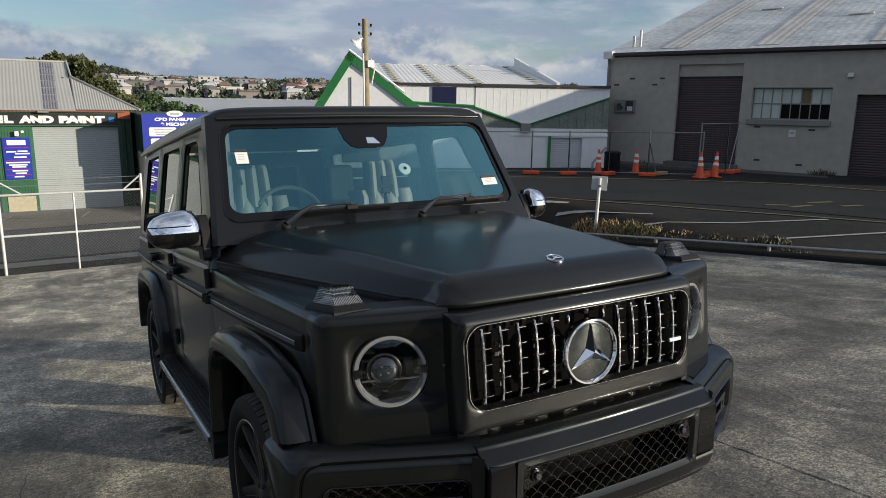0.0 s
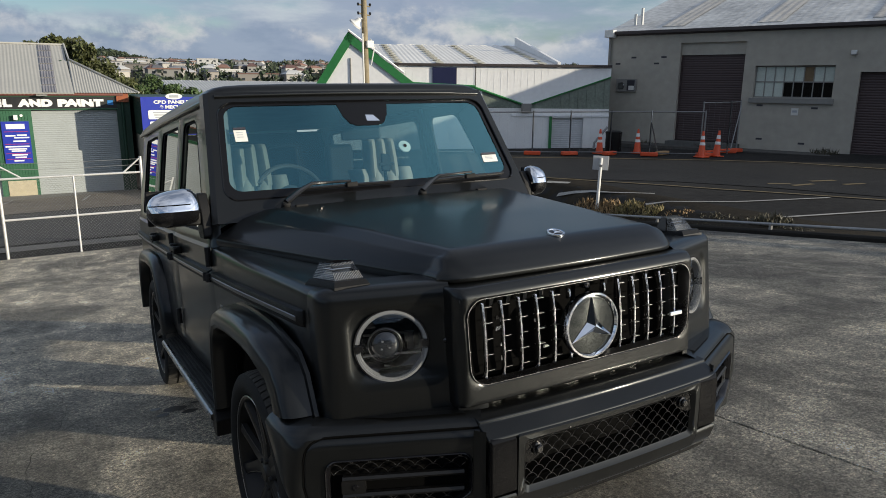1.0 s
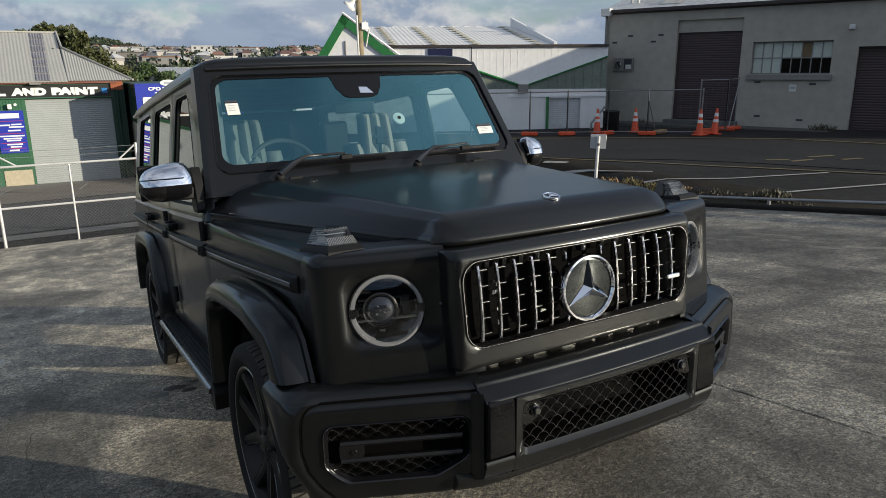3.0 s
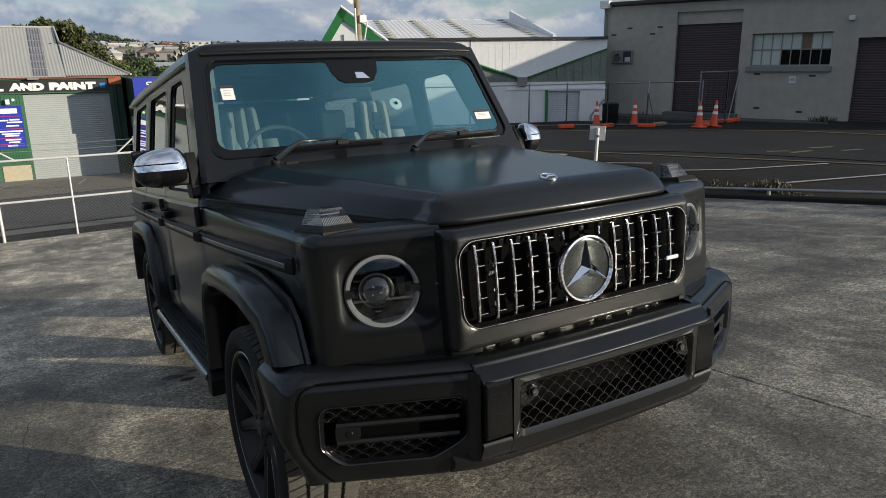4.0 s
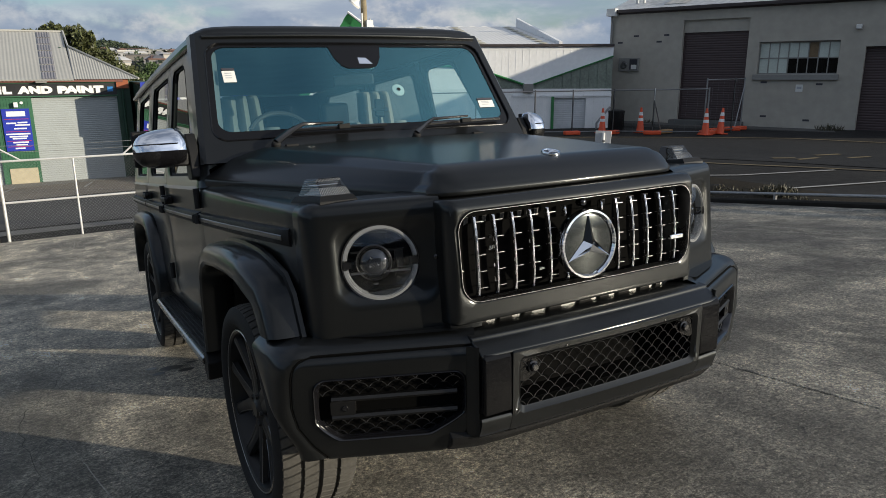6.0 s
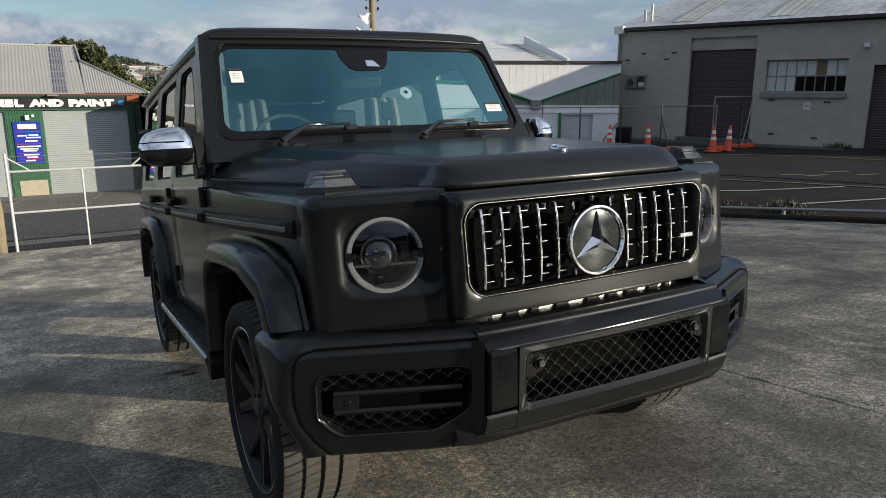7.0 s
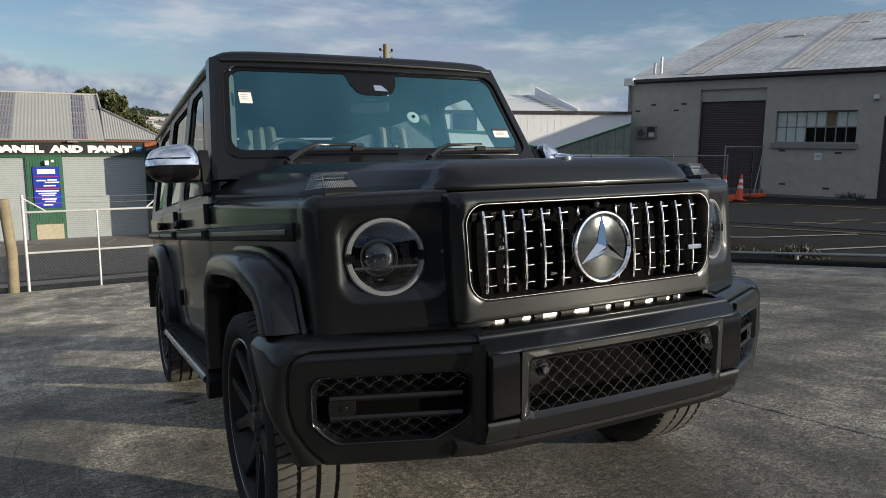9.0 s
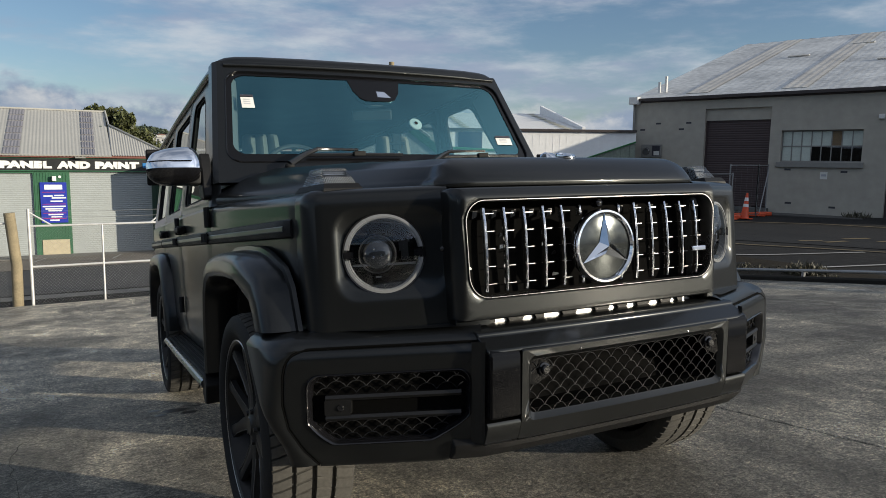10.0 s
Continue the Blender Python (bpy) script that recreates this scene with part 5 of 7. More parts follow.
def sticker(x0, x1, t0, t1, name):
    bm = bmesh.new()
    bm.faces.new([bm.verts.new(ws(x, t, 0.001)) for x, t in ((x0, t0), (x1, t0), (x1, t1), (x0, t1))])
    s = part(name, bm, PAPER, car, "small white paper label on the windscreen")
    for k in range(3):
        t = t1 - (t1 - t0) * (0.25 + 0.2 * k)
        bm = bmesh.new()
        bm.faces.new([bm.verts.new(ws(x, tt, -0.0005)) for x, tt in ((x0 * 0.8 + x1 * 0.2, t), (x0 * 0.3 + x1 * 0.7, t), (x0 * 0.3 + x1 * 0.7, t + 0.006), (x0 * 0.8 + x1 * 0.2, t + 0.006))])
        part("print_bar", bm, mat_grey, s)
    bm = bmesh.new()
    bm.faces.new([bm.verts.new(ws(x, tt, -0.0005)) for x, tt in ((x0, t1 + 0.004), (x1, t1 + 0.004), (x1, t1 + 0.022), (x0, t1 + 0.022))])
    part("label_head", bm, INK, s)


mat_grey = mat("print_grey", (0.35, 0.37, 0.4), rough=0.7)
sticker(-0.708, -0.648, 0.60, 0.70, "service_label")
sticker(0.645, 0.745, 0.292, 0.362, "registration_label")

# ---- cabin
part("dashboard", loft([[(x, 0.80 - 0.0, 1.27), (x, 0.86, 1.375), (x, 1.05, 1.40), (x, 1.19, 1.385), (x, 1.20, 1.22), (x, 1.12, 0.95), (x, 0.80, 0.95)] for x in (-0.80, -0.4, 0, 0.4, 0.80)], closed=True, caps=True), DASH, car, "dark dashboard", bevel=0.012)
part("cabin_floor", boxed(-0.82, 0.82, 0.78, 3.8, 0.62, 0.68), TRIMDARK, car)
part("headliner", boxed(-0.74, 0.74, 1.08, 3.84, 1.885, 1.90), TRIMDARK, car)
part("rear_trim", boxed(-0.80, 0.80, 3.80, 3.85, 0.68, 1.25), TRIMDARK, car)
pair("door_card", boxed(-0.86, -0.83, 0.85, 3.8, 0.68, 1.21), TRIMDARK, car)


def car_seat(x, y):
    s = part("car_seat", loft([[(x + a * 0.25, y - 0.05, z) for a, z in ((-1, 0.80), (1, 0.80), (1, 0.98), (-1, 0.98))], [(x + a * 0.26, y + 0.42, z) for a, z in ((-1, 0.80), (1, 0.80), (1, 0.95), (-1, 0.95))]], closed=True, caps=True), LEATHER, car, "pale grey leather seat with stitched flutes", bevel=0.04, segments=3)
    for k in range(4):
        dx = -0.165 + 0.11 * k
        wdt = 0.06
        part("back_flute", loft([[(x + dx + a * wdt, yy + b * 0.05, z) for a, b in ((-1, 0.6), (-0.8, -0.8), (0, -1.2), (0.8, -0.8), (1, 0.6))] for yy, z in ((y + 0.36, 0.92), (y + 0.42, 1.2), (y + 0.46, 1.45), (y + 0.49, 1.50))], closed=True, caps=True), LEATHER, s, sharp=60)
    for k in (-1, 0, 1):
        part("head_flute", loft([[(x + 0.070 * k * q + a * 0.0365 * q, yy + b * 0.05, z) for a, b in ((-1, 0.6), (-0.8, -0.8), (0, -1.2), (0.8, -0.8), (1, 0.6))] for yy, z, q in ((y + 0.46, 1.44, 1.12), (y + 0.47, 1.56, 1.08), (y + 0.485, 1.67, 1.0), (y + 0.50, 1.695, 0.96), (y + 0.53, 1.70, 0.9))], closed=True, caps=True), LEATHER, s, sharp=60)


car_seat(-0.42, 1.35)
car_seat(0.46, 1.35)
part("rear_bench", boxed(-0.72, 0.72, 2.55, 2.75, 0.8, 1.36), TRIMDARK, car, "dark rear bench", bevel=0.05, segments=3)
for x in (-0.46, 0.05, 0.50):
    part("rear_headrest", boxed(x - 0.11, x + 0.11, 2.66, 2.76, 1.40, 1.70), TRIMDARK, car, "dark rear headrest", bevel=0.03, segments=3)
pair("pillar_trim", loft([[ws(-0.800 + 0.075 * t + o, t, d) for o, d in ((0.0, 0.012), (0.030, 0.05), (0.045, 0.12))] for t in (0.15, 0.4, 0.65, 0.92)]), PILLARTRIM, car, "pale trim inside the windscreen pillar")
part("dome_light", loft([[(0.077 + a * k, 1.15 + b, z) for a, b in ((-0.055, -0.02), (0.055, -0.02), (0.04, 0.05), (-0.04, 0.05))] for k, z in ((1.0, 1.79), (1.0, 1.775), (0.6, 1.758))], closed=True, caps=True), PILLARTRIM, car, "pale dome light under the roof", bevel=0.004)
SW = Matrix.Translation((-0.365, 1.20, 1.385)) @ pose(0, 0, 0, 64, 0, 0)
st = part("steering_wheel", tube([SW @ Vector((0.185 * math.cos(a), 0.185 * math.sin(a), 0)) for a in [2 * math.pi * k / 36 for k in range(37)]], 0.013, 8), DASH, car, "dark steering wheel")
part("wheel_hub", lathe([(0.0, 0.02), (0.06, 0.015), (0.075, -0.03)], 24, SW), TRIMDARK, st)
for a in (0, 180, 270):
    part("wheel_spoke", tube([SW @ Vector((0.05 * math.cos(radians(a)), 0.05 * math.sin(radians(a)), 0)), SW @ Vector((0.18 * math.cos(radians(a)), 0.18 * math.sin(radians(a)), 0))], 0.014, 6), SATIN, st)
pane = Vector(ws(0.18, 0.50, 0.010))
hold = part("suction_mount", lathe([(0.0, 0.006), (0.012, 0.006), (0.014, 0.003), (0.034, 0.001), (0.036, -0.004)], 28, Matrix.Translation(pane) @ pose(0, 0, 0, 61, 0, 0)), PAPER, car, "pale suction disc on the windscreen")
part("suction_knob", lathe([(0.0, 0.007), (0.01, 0.007), (0.012, 0.002)], 20, Matrix.Translation(pane) @ pose(0, 0, 0, 61, 0, 0)), RIMMAT, hold)
ph = part("phone_holder", boxed(-0.026, 0.026, -0.008, 0.008, -0.05, 0.05, Matrix.Translation((0.115, 0.98, 1.535)) @ pose(0, 0, 0, -15, 8, 0)), PLASTIC, car, "black phone holder on the dashboard", bevel=0.006)
part("stalk", tube([(0.12, 1.0, 1.36), (0.115, 0.99, 1.50)], 0.01, 8), PLASTIC, ph)
part("clamp", boxed(-0.042, 0.042, -0.012, -0.004, -0.008, 0.008, Matrix.Translation((0.115, 0.975, 1.525)) @ pose(0, 0, 0, -15, 0, 0)), PLASTIC, ph)
part("inner_mirror", boxed(-0.11, 0.11, -0.01, 0.01, -0.03, 0.03, Matrix.Translation((0.03, 1.10, 1.70)) @ pose(0, 0, 0, 10, 0, -20)), TRIMDARK, car, bevel=0.01)


# ---------------------------------------------------------------- the ground
def ground_z(x, y):
    """Height of the land: the sloping yard, the level street beside it, the valley and the far rise."""
    yd = 0.0127 * x - 0.1248 * max(y, -15)
    zl = yd if y < 14.7 else -1.835 + 0.0127 * max(-30, min(x, 30)) - 0.0637 * (min(y, 33) - 14.7)
    zr = -0.5 - 0.015 * (min(y, 30) - 10) + 0.01 * (min(x, 40) - 15)
    a = 8.5 - 5 * smooth01(11, 18, y)
    k = smooth01(a, a + 1.1 + 3 * smooth01(11, 18, y), x)
    near = zl * (1 - k) + zr * k
    r = math.hypot(x, y)
    if r < 45:
        return near
    far = lerp(((45, -4.0), (90, -7.0), (160, -6.5), (250, -3.0), (500, 8.0), (900, 24.0), (1500, 40.0), (4500, 60.0)), r)
    az = math.degrees(math.atan2(x, y))
    far += 13 * smooth01(900, 1500, r) * math.exp(-(((az - 4.0) / 2.0) ** 2)) * smooth01(4000, 1800, r)
    far += 4 * smooth01(700, 1400, r) * (noise.noise((az * 0.35, 0.0, 3.7)) + 0.4 * noise.noise((az * 1.3, 2.0, 3.7)))
    t = smooth01(45, 80, r)
    return near * (1 - t) + far * t


in_yard = lambda x, y: -15.2 < x < 8.5 and -14.8 < y < 14.75
radii = [0.4 * k for k in range(1, 76)] + [30 + 2 * k for k in range(1, 16)] + [62 * 1.11 ** k for k in range(0, 41)]
rings = []
for r in radii:
    row = []
    for k in range(240):
        a = 2 * math.pi * k / 240
        x, y = r * math.sin(a), r * math.cos(a)
        row.append((x, y, ground_z(x, y) - (0.09 if in_yard(x, y) else 0.0)))
    rings.append(row)
asphalt = mat("worn_asphalt", (0.025, 0.0242, 0.023), rough=0.9, spec=0.12, vary=0.45, scale=0.5, bump=0.5, bump_scale=70)
ground = tagged(part("ground", loft(rings, closed=True), asphalt), "rough grey asphalt and dirt ground", "ground", kind="structure")

# the yard: concrete bays with sawn joints between them
JOINTS_X = [-15.0, -10.4, -5.9, 1.61, 8.36]
JOINTS_Y = [-14.5, -8.6, -2.95, 4.9, 9.6, 14.55]
yard = thing("yard", YARD.copy(), "worn grey concrete yard in large bays, sloping away", "yard", kind="structure")
for i in range(len(JOINTS_X) - 1):
    for j in range(len(JOINTS_Y) - 1):
        x0, x1, y0, y1 = JOINTS_X[i] + 0.006, JOINTS_X[i + 1] - 0.006, JOINTS_Y[j] + 0.006, JOINTS_Y[j + 1] - 0.006
        c = 0.004
        bm = bmesh.new()
        loft([[(a, b, z) for a, b in ((x0 + d, y0 + d), (x1 - d, y0 + d), (x1 - d, y1 - d), (x0 + d, y1 - d))] for z, d in ((-0.12, 0), (-c, 0), (0.0, c))], closed=True, bm=bm)
        bm.faces.new([bm.verts.new((a, b, 0)) for a, b in ((x0 + c, y0 + c), (x1 - c, y0 + c), (x1 - c, y1 - c), (x0 + c, y1 - c))])
        bmesh.ops.remove_doubles(bm, verts=bm.verts, dist=1e-5)
        part("concrete_bay", bm, CONCRETE, yard)


# hairline cracks, drag scuffs and wet spots on the concrete
DARKCRACK = mat("crack_dirt", (0.075, 0.07, 0.06), rough=0.95, vary=0.4, scale=12)
PALESCUFF = mat("pale_scuff", (0.36, 0.335, 0.29), rough=0.9, vary=0.4, scale=8)
WETSPOT = mat("oily_spot", (0.045, 0.043, 0.04), rough=0.35, vary=0.3, scale=9)
rndk = random.Random(21)


def yard_mark(name, pts, width, material, wander, label):
    """A thin broken line on the concrete through (x, y)."""
    line = []
    for a, b in zip(pts, pts[1:]):
        k = max(2, int(math.dist(a, b) / 0.05))
        line += [(a[0] + (b[0] - a[0]) * i / k, a[1] + (b[1] - a[1]) * i / k) for i in range(k)]
    seed = rndk.uniform(0, 50)
    rows = []
    for i, (x, y) in enumerate(line):
        nx = noise.noise((i * 0.35, seed, 0.0)) * wander + noise.noise((i * 0.06, seed, 4.0)) * wander * 2
        ny = noise.noise((i * 0.35, seed, 9.0)) * wander
        w = width * max(0.15, 0.75 + 0.9 * noise.noise((i * 0.22, seed, 2.0)))
        d = Vector((line[min(i + 1, len(line) - 1)][0] - line[max(i - 1, 0)][0], line[min(i + 1, len(line) - 1)][1] - line[max(i - 1, 0)][1])).normalized()
        rows.append([(x + nx - d.y * w * s, y + ny + d.x * w * s, 0.0006) for s in (-0.5, 0.5)])
    part(name, loft(rows), material, yard, label)


for pts in ([(-1.80, 4.2), (-1.72, 3.4), (-1.62, 2.7), (-1.70, 2.2)], [(-1.70, 2.2), (-1.78, 1.7), (-1.80, 1.35), (-1.72, 0.9), (-1.80, 0.3)], [(-1.72, 0.3), (-1.3, 0.05), (-1.05, 0.12)], [(-2.3, 0.1), (-2.0, -0.2), (-1.75, -0.1)]):
    yard_mark("crack", pts, 0.0032, DARKCRACK, 0.03, "dark hairline crack")
for pts in ([(-1.62, 1.4), (-1.45, 0.5), (-1.25, -0.4), (-1.15, -0.9)], [(-1.95, 1.0), (-1.8, 0.2), (-1.68, -0.5)], [(-1.2, 1.3), (-0.95, 0.5)]):
    yard_mark("scuff", pts, 0.0035, PALESCUFF, 0.006, "pale dragged scuff")
for x, y, r in ((-0.98, 2.23, 0.075), (-1.06, 2.15, 0.04), (-0.90, 2.12, 0.05), (-1.09, 2.30, 0.035), (-0.84, 2.28, 0.03)):
    bm = bmesh.new()
    bm.faces.new([bm.verts.new((x + r * (1 + 0.3 * noise.noise((a, x * 9, y))) * math.cos(a), y + 0.7 * r * (1 + 0.35 * noise.noise((a, x, y * 9))) * math.sin(a), 0.0008)) for a in [2 * math.pi * k / 20 for k in range(20)]])
    part("oil_spot", bm, WETSPOT, yard, "dark damp spot")


def drape(name, pts, width, material, label, category, lift=0.008, step=0.4):
    """A strip laid on the ground along a line of (x, y)."""
    line = []
    for a, b in zip(pts, pts[1:]):
        n = max(1, int(math.dist(a, b) / step))
        line += [(a[0] + (b[0] - a[0]) * k / n, a[1] + (b[1] - a[1]) * k / n) for k in range(n)]
    line.append(pts[-1])
    rows = []
    for i, (x, y) in enumerate(line):
        a, b = line[max(i - 1, 0)], line[min(i + 1, len(line) - 1)]
        d = Vector((b[0] - a[0], b[1] - a[1])).normalized()
        n = Vector((-d.y, d.x)) * width / 2
        rows.append([(x + n.x * s, y + n.y * s, ground_z(x + n.x * s, y + n.y * s) + lift) for s in (-1, -0.33, 0.33, 1)])
    return tagged(part(name, loft(rows), material), label, category, kind="structure")


road_mat = mat("road_asphalt", (0.022, 0.0225, 0.023), rough=0.85, spec=0.15, vary=0.35, scale=0.8, bump=0.4, bump_scale=90)
YELLOW = mat("road_yellow", (0.13, 0.095, 0.04), rough=0.8, vary=0.4, scale=3)
WHITELINE = mat("road_white", (0.29, 0.28, 0.26), rough=0.8, vary=0.4, scale=3)
drape("road", [(4.5, 21.5), (9.0, 17.2), (11.6, 14.9), (14.6, 11.8), (15.9, 9.4), (16.9, 6.5), (18.0, 2.0), (19.5, -6), (22, -16)], 5.6, road_mat, "dark smooth street asphalt", "road", 0.012)
drape("road_line", [(9.4, 13.5), (9.94, 12.68), (11.4, 10.07), (12.14, 8.52), (12.87, 7.22), (13.67, 5.6), (15.2, 1)], 0.11, YELLOW, "faded yellow road line", "road marking", 0.02)
drape("road_line", [(12.4, 18.0), (13.2, 17.33), (15.49, 15.39), (17.46, 13.46), (19.0, 11.53), (19.6, 8.9), (20.6, 5)], 0.11, YELLOW, "faded yellow road line", "road marking", 0.02)
drape("road_line", [(9.2, 10.9), (9.6, 9.5), (10.3, 8.82)], 0.1, WHITELINE, "worn white parking line", "road marking", 0.02)
drape("road_line", [(9.3, 8.1), (10.8, 7.09), (13.0, 6.41)], 0.1, WHITELINE, "worn white parking line", "road marking", 0.02)
drape("road_line", [(10.07, 5.44), (12.34, 4.87), (14, 4.5)], 0.1, WHITELINE, "worn white parking line", "road marking", 0.02)
for a, b in (((13.9, 8.56), (14.35, 8.25)), ((14.1, 8.02), (14.8, 7.95)), ((15.2, 8.3), (15.9, 8.1)), ((15.3, 7.5), (15.9, 7.35))):
    drape("road_mark", [a, b], 0.16, YELLOW, "faded yellow road mark", "road marking", 0.02)
drape("road_mark", [(9.56, 11.81), (9.9, 11.3)], 0.3, WHITELINE, "worn white road mark", "road marking", 0.02)
verge = mat("dirt_verge", (0.028, 0.023, 0.016), rough=0.95, spec=0.1, vary=0.5, scale=1.5, bump=0.8, bump_scale=40)
drape("verge", [(9.9, 12.2), (9.45, 9.0), (9.45, 6.0), (9.4, 2.0), (9.4, -4.0)], 1.5, verge, "bare dirt strip beside the yard", "verge", 0.012)

drape("far_street", [(-14, 27.6), (-8, 27.6), (-2, 27.6), (2.0, 27.6)], 6.6, mat("dusty_street", (0.150, 0.128, 0.100), rough=0.9, vary=0.3, scale=0.7, bump=0.3), "sandy worn street in front of the workshop", "road", 0.015)
drape("near_street", [(-14, 20.4), (-8, 20.4), (-2, 20.4), (3.0, 20.4)], 7.6, mat("street_asphalt", (0.050, 0.048, 0.045), rough=0.9, vary=0.3, scale=0.7, bump=0.3), "grey street asphalt below the yard", "road", 0.012)

# low pipe rail along the yard's edge
RAILMAT = mat("galvanised_pipe", (0.30, 0.30, 0.30), rough=0.45, metal=0.7, vary=0.2, scale=4)
rail = tagged(part("edge_rail", tube([(8.5, y, ground_z(8.45, y) + 0.16) for y in (10.0, 7.5, 5, 2.5, 0, -3)], 0.025, 10), RAILMAT), "low galvanised pipe rail on short posts", "rail")
for y in (9.5, 7.0, 4.6, 2.2, -0.2):
    part("post", tube([(8.5, y, ground_z(8.45, y) - 0.08), (8.5, y, ground_z(8.45, y) + 0.16)], 0.03, 8), RAILMAT, rail)
kerb = mat("old_kerb", (0.026, 0.024, 0.021), rough=0.9, spec=0.1, vary=0.3, scale=2, bump=0.5)
kb = loft([[(x, y, ground_z(8.4, y) + z) for x, z in ((8.40, -0.15), (8.40, 0.05), (8.43, 0.07), (8.56, 0.07), (8.60, -0.15))] for y in [11 - k * 0.8 for k in range(20)]], closed=True, caps=True)
tagged(part("kerb", kb, kerb), "low worn concrete kerb at the yard's edge", "kerb", kind="structure")


# plain dark wall added beyond the view to darken what the car mirrors
closing = mat("unseen_wall_dark", (0.035, 0.035, 0.036), rough=0.8, vary=0.25, scale=0.8, bump=0.3, bump_scale=20)
bm = bmesh.new()
for k in range(24):
    x = -22 + k
    box(bm, x, x + 0.97, -12.6 - 0.06 * (k % 2), -12.3, ground_z(x, -12.4) - 0.3, 4.9)
tagged(part("unseen_dark_wall", bm, closing), "unseen plain dark wall added to darken the car's reflections", "wall", kind="structure")

# ---------------------------------------------------------------- plants
def leaf_cloud(centre, radii3, count, size, rnd, shell=0.55):
    """Many small leaf blades in an uneven lobe."""
    verts, faces = [], []
    for _ in range(count):
        while True:
            p = Vector((rnd.uniform(-1, 1), rnd.uniform(-1, 1), rnd.uniform(-1, 1)))
            l = p.length
            if 0.05 < l < 1 and l > shell * rnd.random():
                break
        p = Vector((p.x * radii3[0], p.y * radii3[1], p.z * radii3[2])) * (0.85 + 0.3 * noise.noise(p * 2.3 + Vector(centre)))
        c = Vector(centre) + p
        u = Vector((rnd.gauss(0, 1), rnd.gauss(0, 1), rnd.gauss(0, 1))).normalized()
        v = u.cross(Vector((rnd.gauss(0, 1), rnd.gauss(0, 1), rnd.gauss(0, 1)))).normalized()
        s = size * rnd.uniform(0.6, 1.3)
        i = len(verts)
        verts += [c - u * s, c + v * s * 0.5, c + u * s, c - v * s * 0.5]
        faces.append((i, i + 1, i + 2, i + 3))
    return verts, faces


def leaf_mat(name, color):
    m = mat(name, color, rough=0.6, vary=0.35, scale=0.8)
    p = m.node_tree.nodes["Principled BSDF"]
    g = m.node_tree.nodes.new("ShaderNodeNewGeometry")
    l = m.node_tree.links
    src = p.inputs["Base Color"].links[0].from_socket
    r = m.node_tree.nodes.new("ShaderNodeMapRange")
    r.inputs["To Min"].default_value, r.inputs["To Max"].default_value = 0.6, 1.5
    l.new(g.outputs["Random Per Island"], r.inputs["Value"])
    s = m.node_tree.nodes.new("ShaderNodeVectorMath")
    s.operation = "SCALE"
    l.new(src, s.inputs[0])
    l.new(r.outputs["Result"], s.inputs["Scale"])
    l.new(s.outputs["Vector"], p.inputs["Base Color"])
    return m


BARK = mat("bark", (0.09, 0.07, 0.05), rough=0.9, vary=0.3, bump=0.6)
LEAF_DARK = leaf_mat("leaf_dark", (0.062, 0.070, 0.022))
LEAF_GREEN = leaf_mat("leaf_green", (0.050, 0.085, 0.026))


def tree(x, y, height, lobes, material, label, size=0.14, per=900, seed=1):
    rnd = random.Random(seed)
    z0 = ground_z(x, y)
    t = thing("tree", Matrix.Translation((x, y, z0)), label, "tree")
    part("trunk", tube([(0, 0, -0.2), (0.1, 0, height * 0.25), (0.0, 0.1, height * 0.5), (0.1, 0, height * 0.75)], 0.045 * height ** 0.7, 8, taper=[1.3, 1, 0.7, 0.3]), BARK, t)
    verts, faces = [], []
    limb = bmesh.new()
    for lx, ly, lz, r in lobes:
        tube([(0, 0, height * 0.3), (lx * 0.5, ly * 0.5, (height * 0.3 + lz) / 2 + 0.2), (lx, ly, lz)], 0.06, 5, limb, taper=[1.2, 0.8, 0.3])
        for _ in range(5):
            o = Vector((rnd.uniform(-1, 1), rnd.uniform(-1, 1), rnd.uniform(-0.8, 0.8))) * r * 0.55
            v, f = leaf_cloud((lx + o.x, ly + o.y, lz + o.z), (r * 0.62, r * 0.62, r * 0.5), per // 5, size, rnd)
            faces += [tuple(i + len(verts) for i in q) for q in f]
            verts += v
    part("limb", limb, BARK, t)
    me = bpy.data.meshes.new("crown")
    me.from_pydata([tuple(v) for v in verts], [], faces)
    me.materials.append(material)
    cr = new("crown", me)
    cr.parent = t
    return t


tree(-0.3, 46.0, 7.3, [(-1.0, 0, 6.3, 1.1), (0.2, 0.5, 6.7, 1.2), (1.3, 0, 6.0, 1.3), (2.2, 0.3, 5.1, 1.3), (3.2, 0, 4.2, 1.2), (-1.3, 0.2, 5.2, 1.1), (0.4, 0, 4.9, 1.7), (4.0, 0, 3.3, 1.0)], LEAF_DARK, "broad dark green tree behind the workshop", 0.13, 2600, 3)
tree(3.3, 54.0, 5.2, [(-0.6, 0, 4.3, 1.2), (0.7, 0, 4.5, 1.2), (1.8, 0, 3.8, 1.1)], LEAF_DARK, "dull olive tree among roofs", 0.13, 1400, 5)
tree(5.3, 50.0, 4.2, [(-0.8, 0, 3.3, 1.1), (0.6, 0, 3.5, 1.3), (1.9, 0.2, 3.0, 1.1), (3.0, 0, 2.6, 0.9)], LEAF_GREEN, "fresh green tree beyond the workshop", 0.12, 2000, 7)


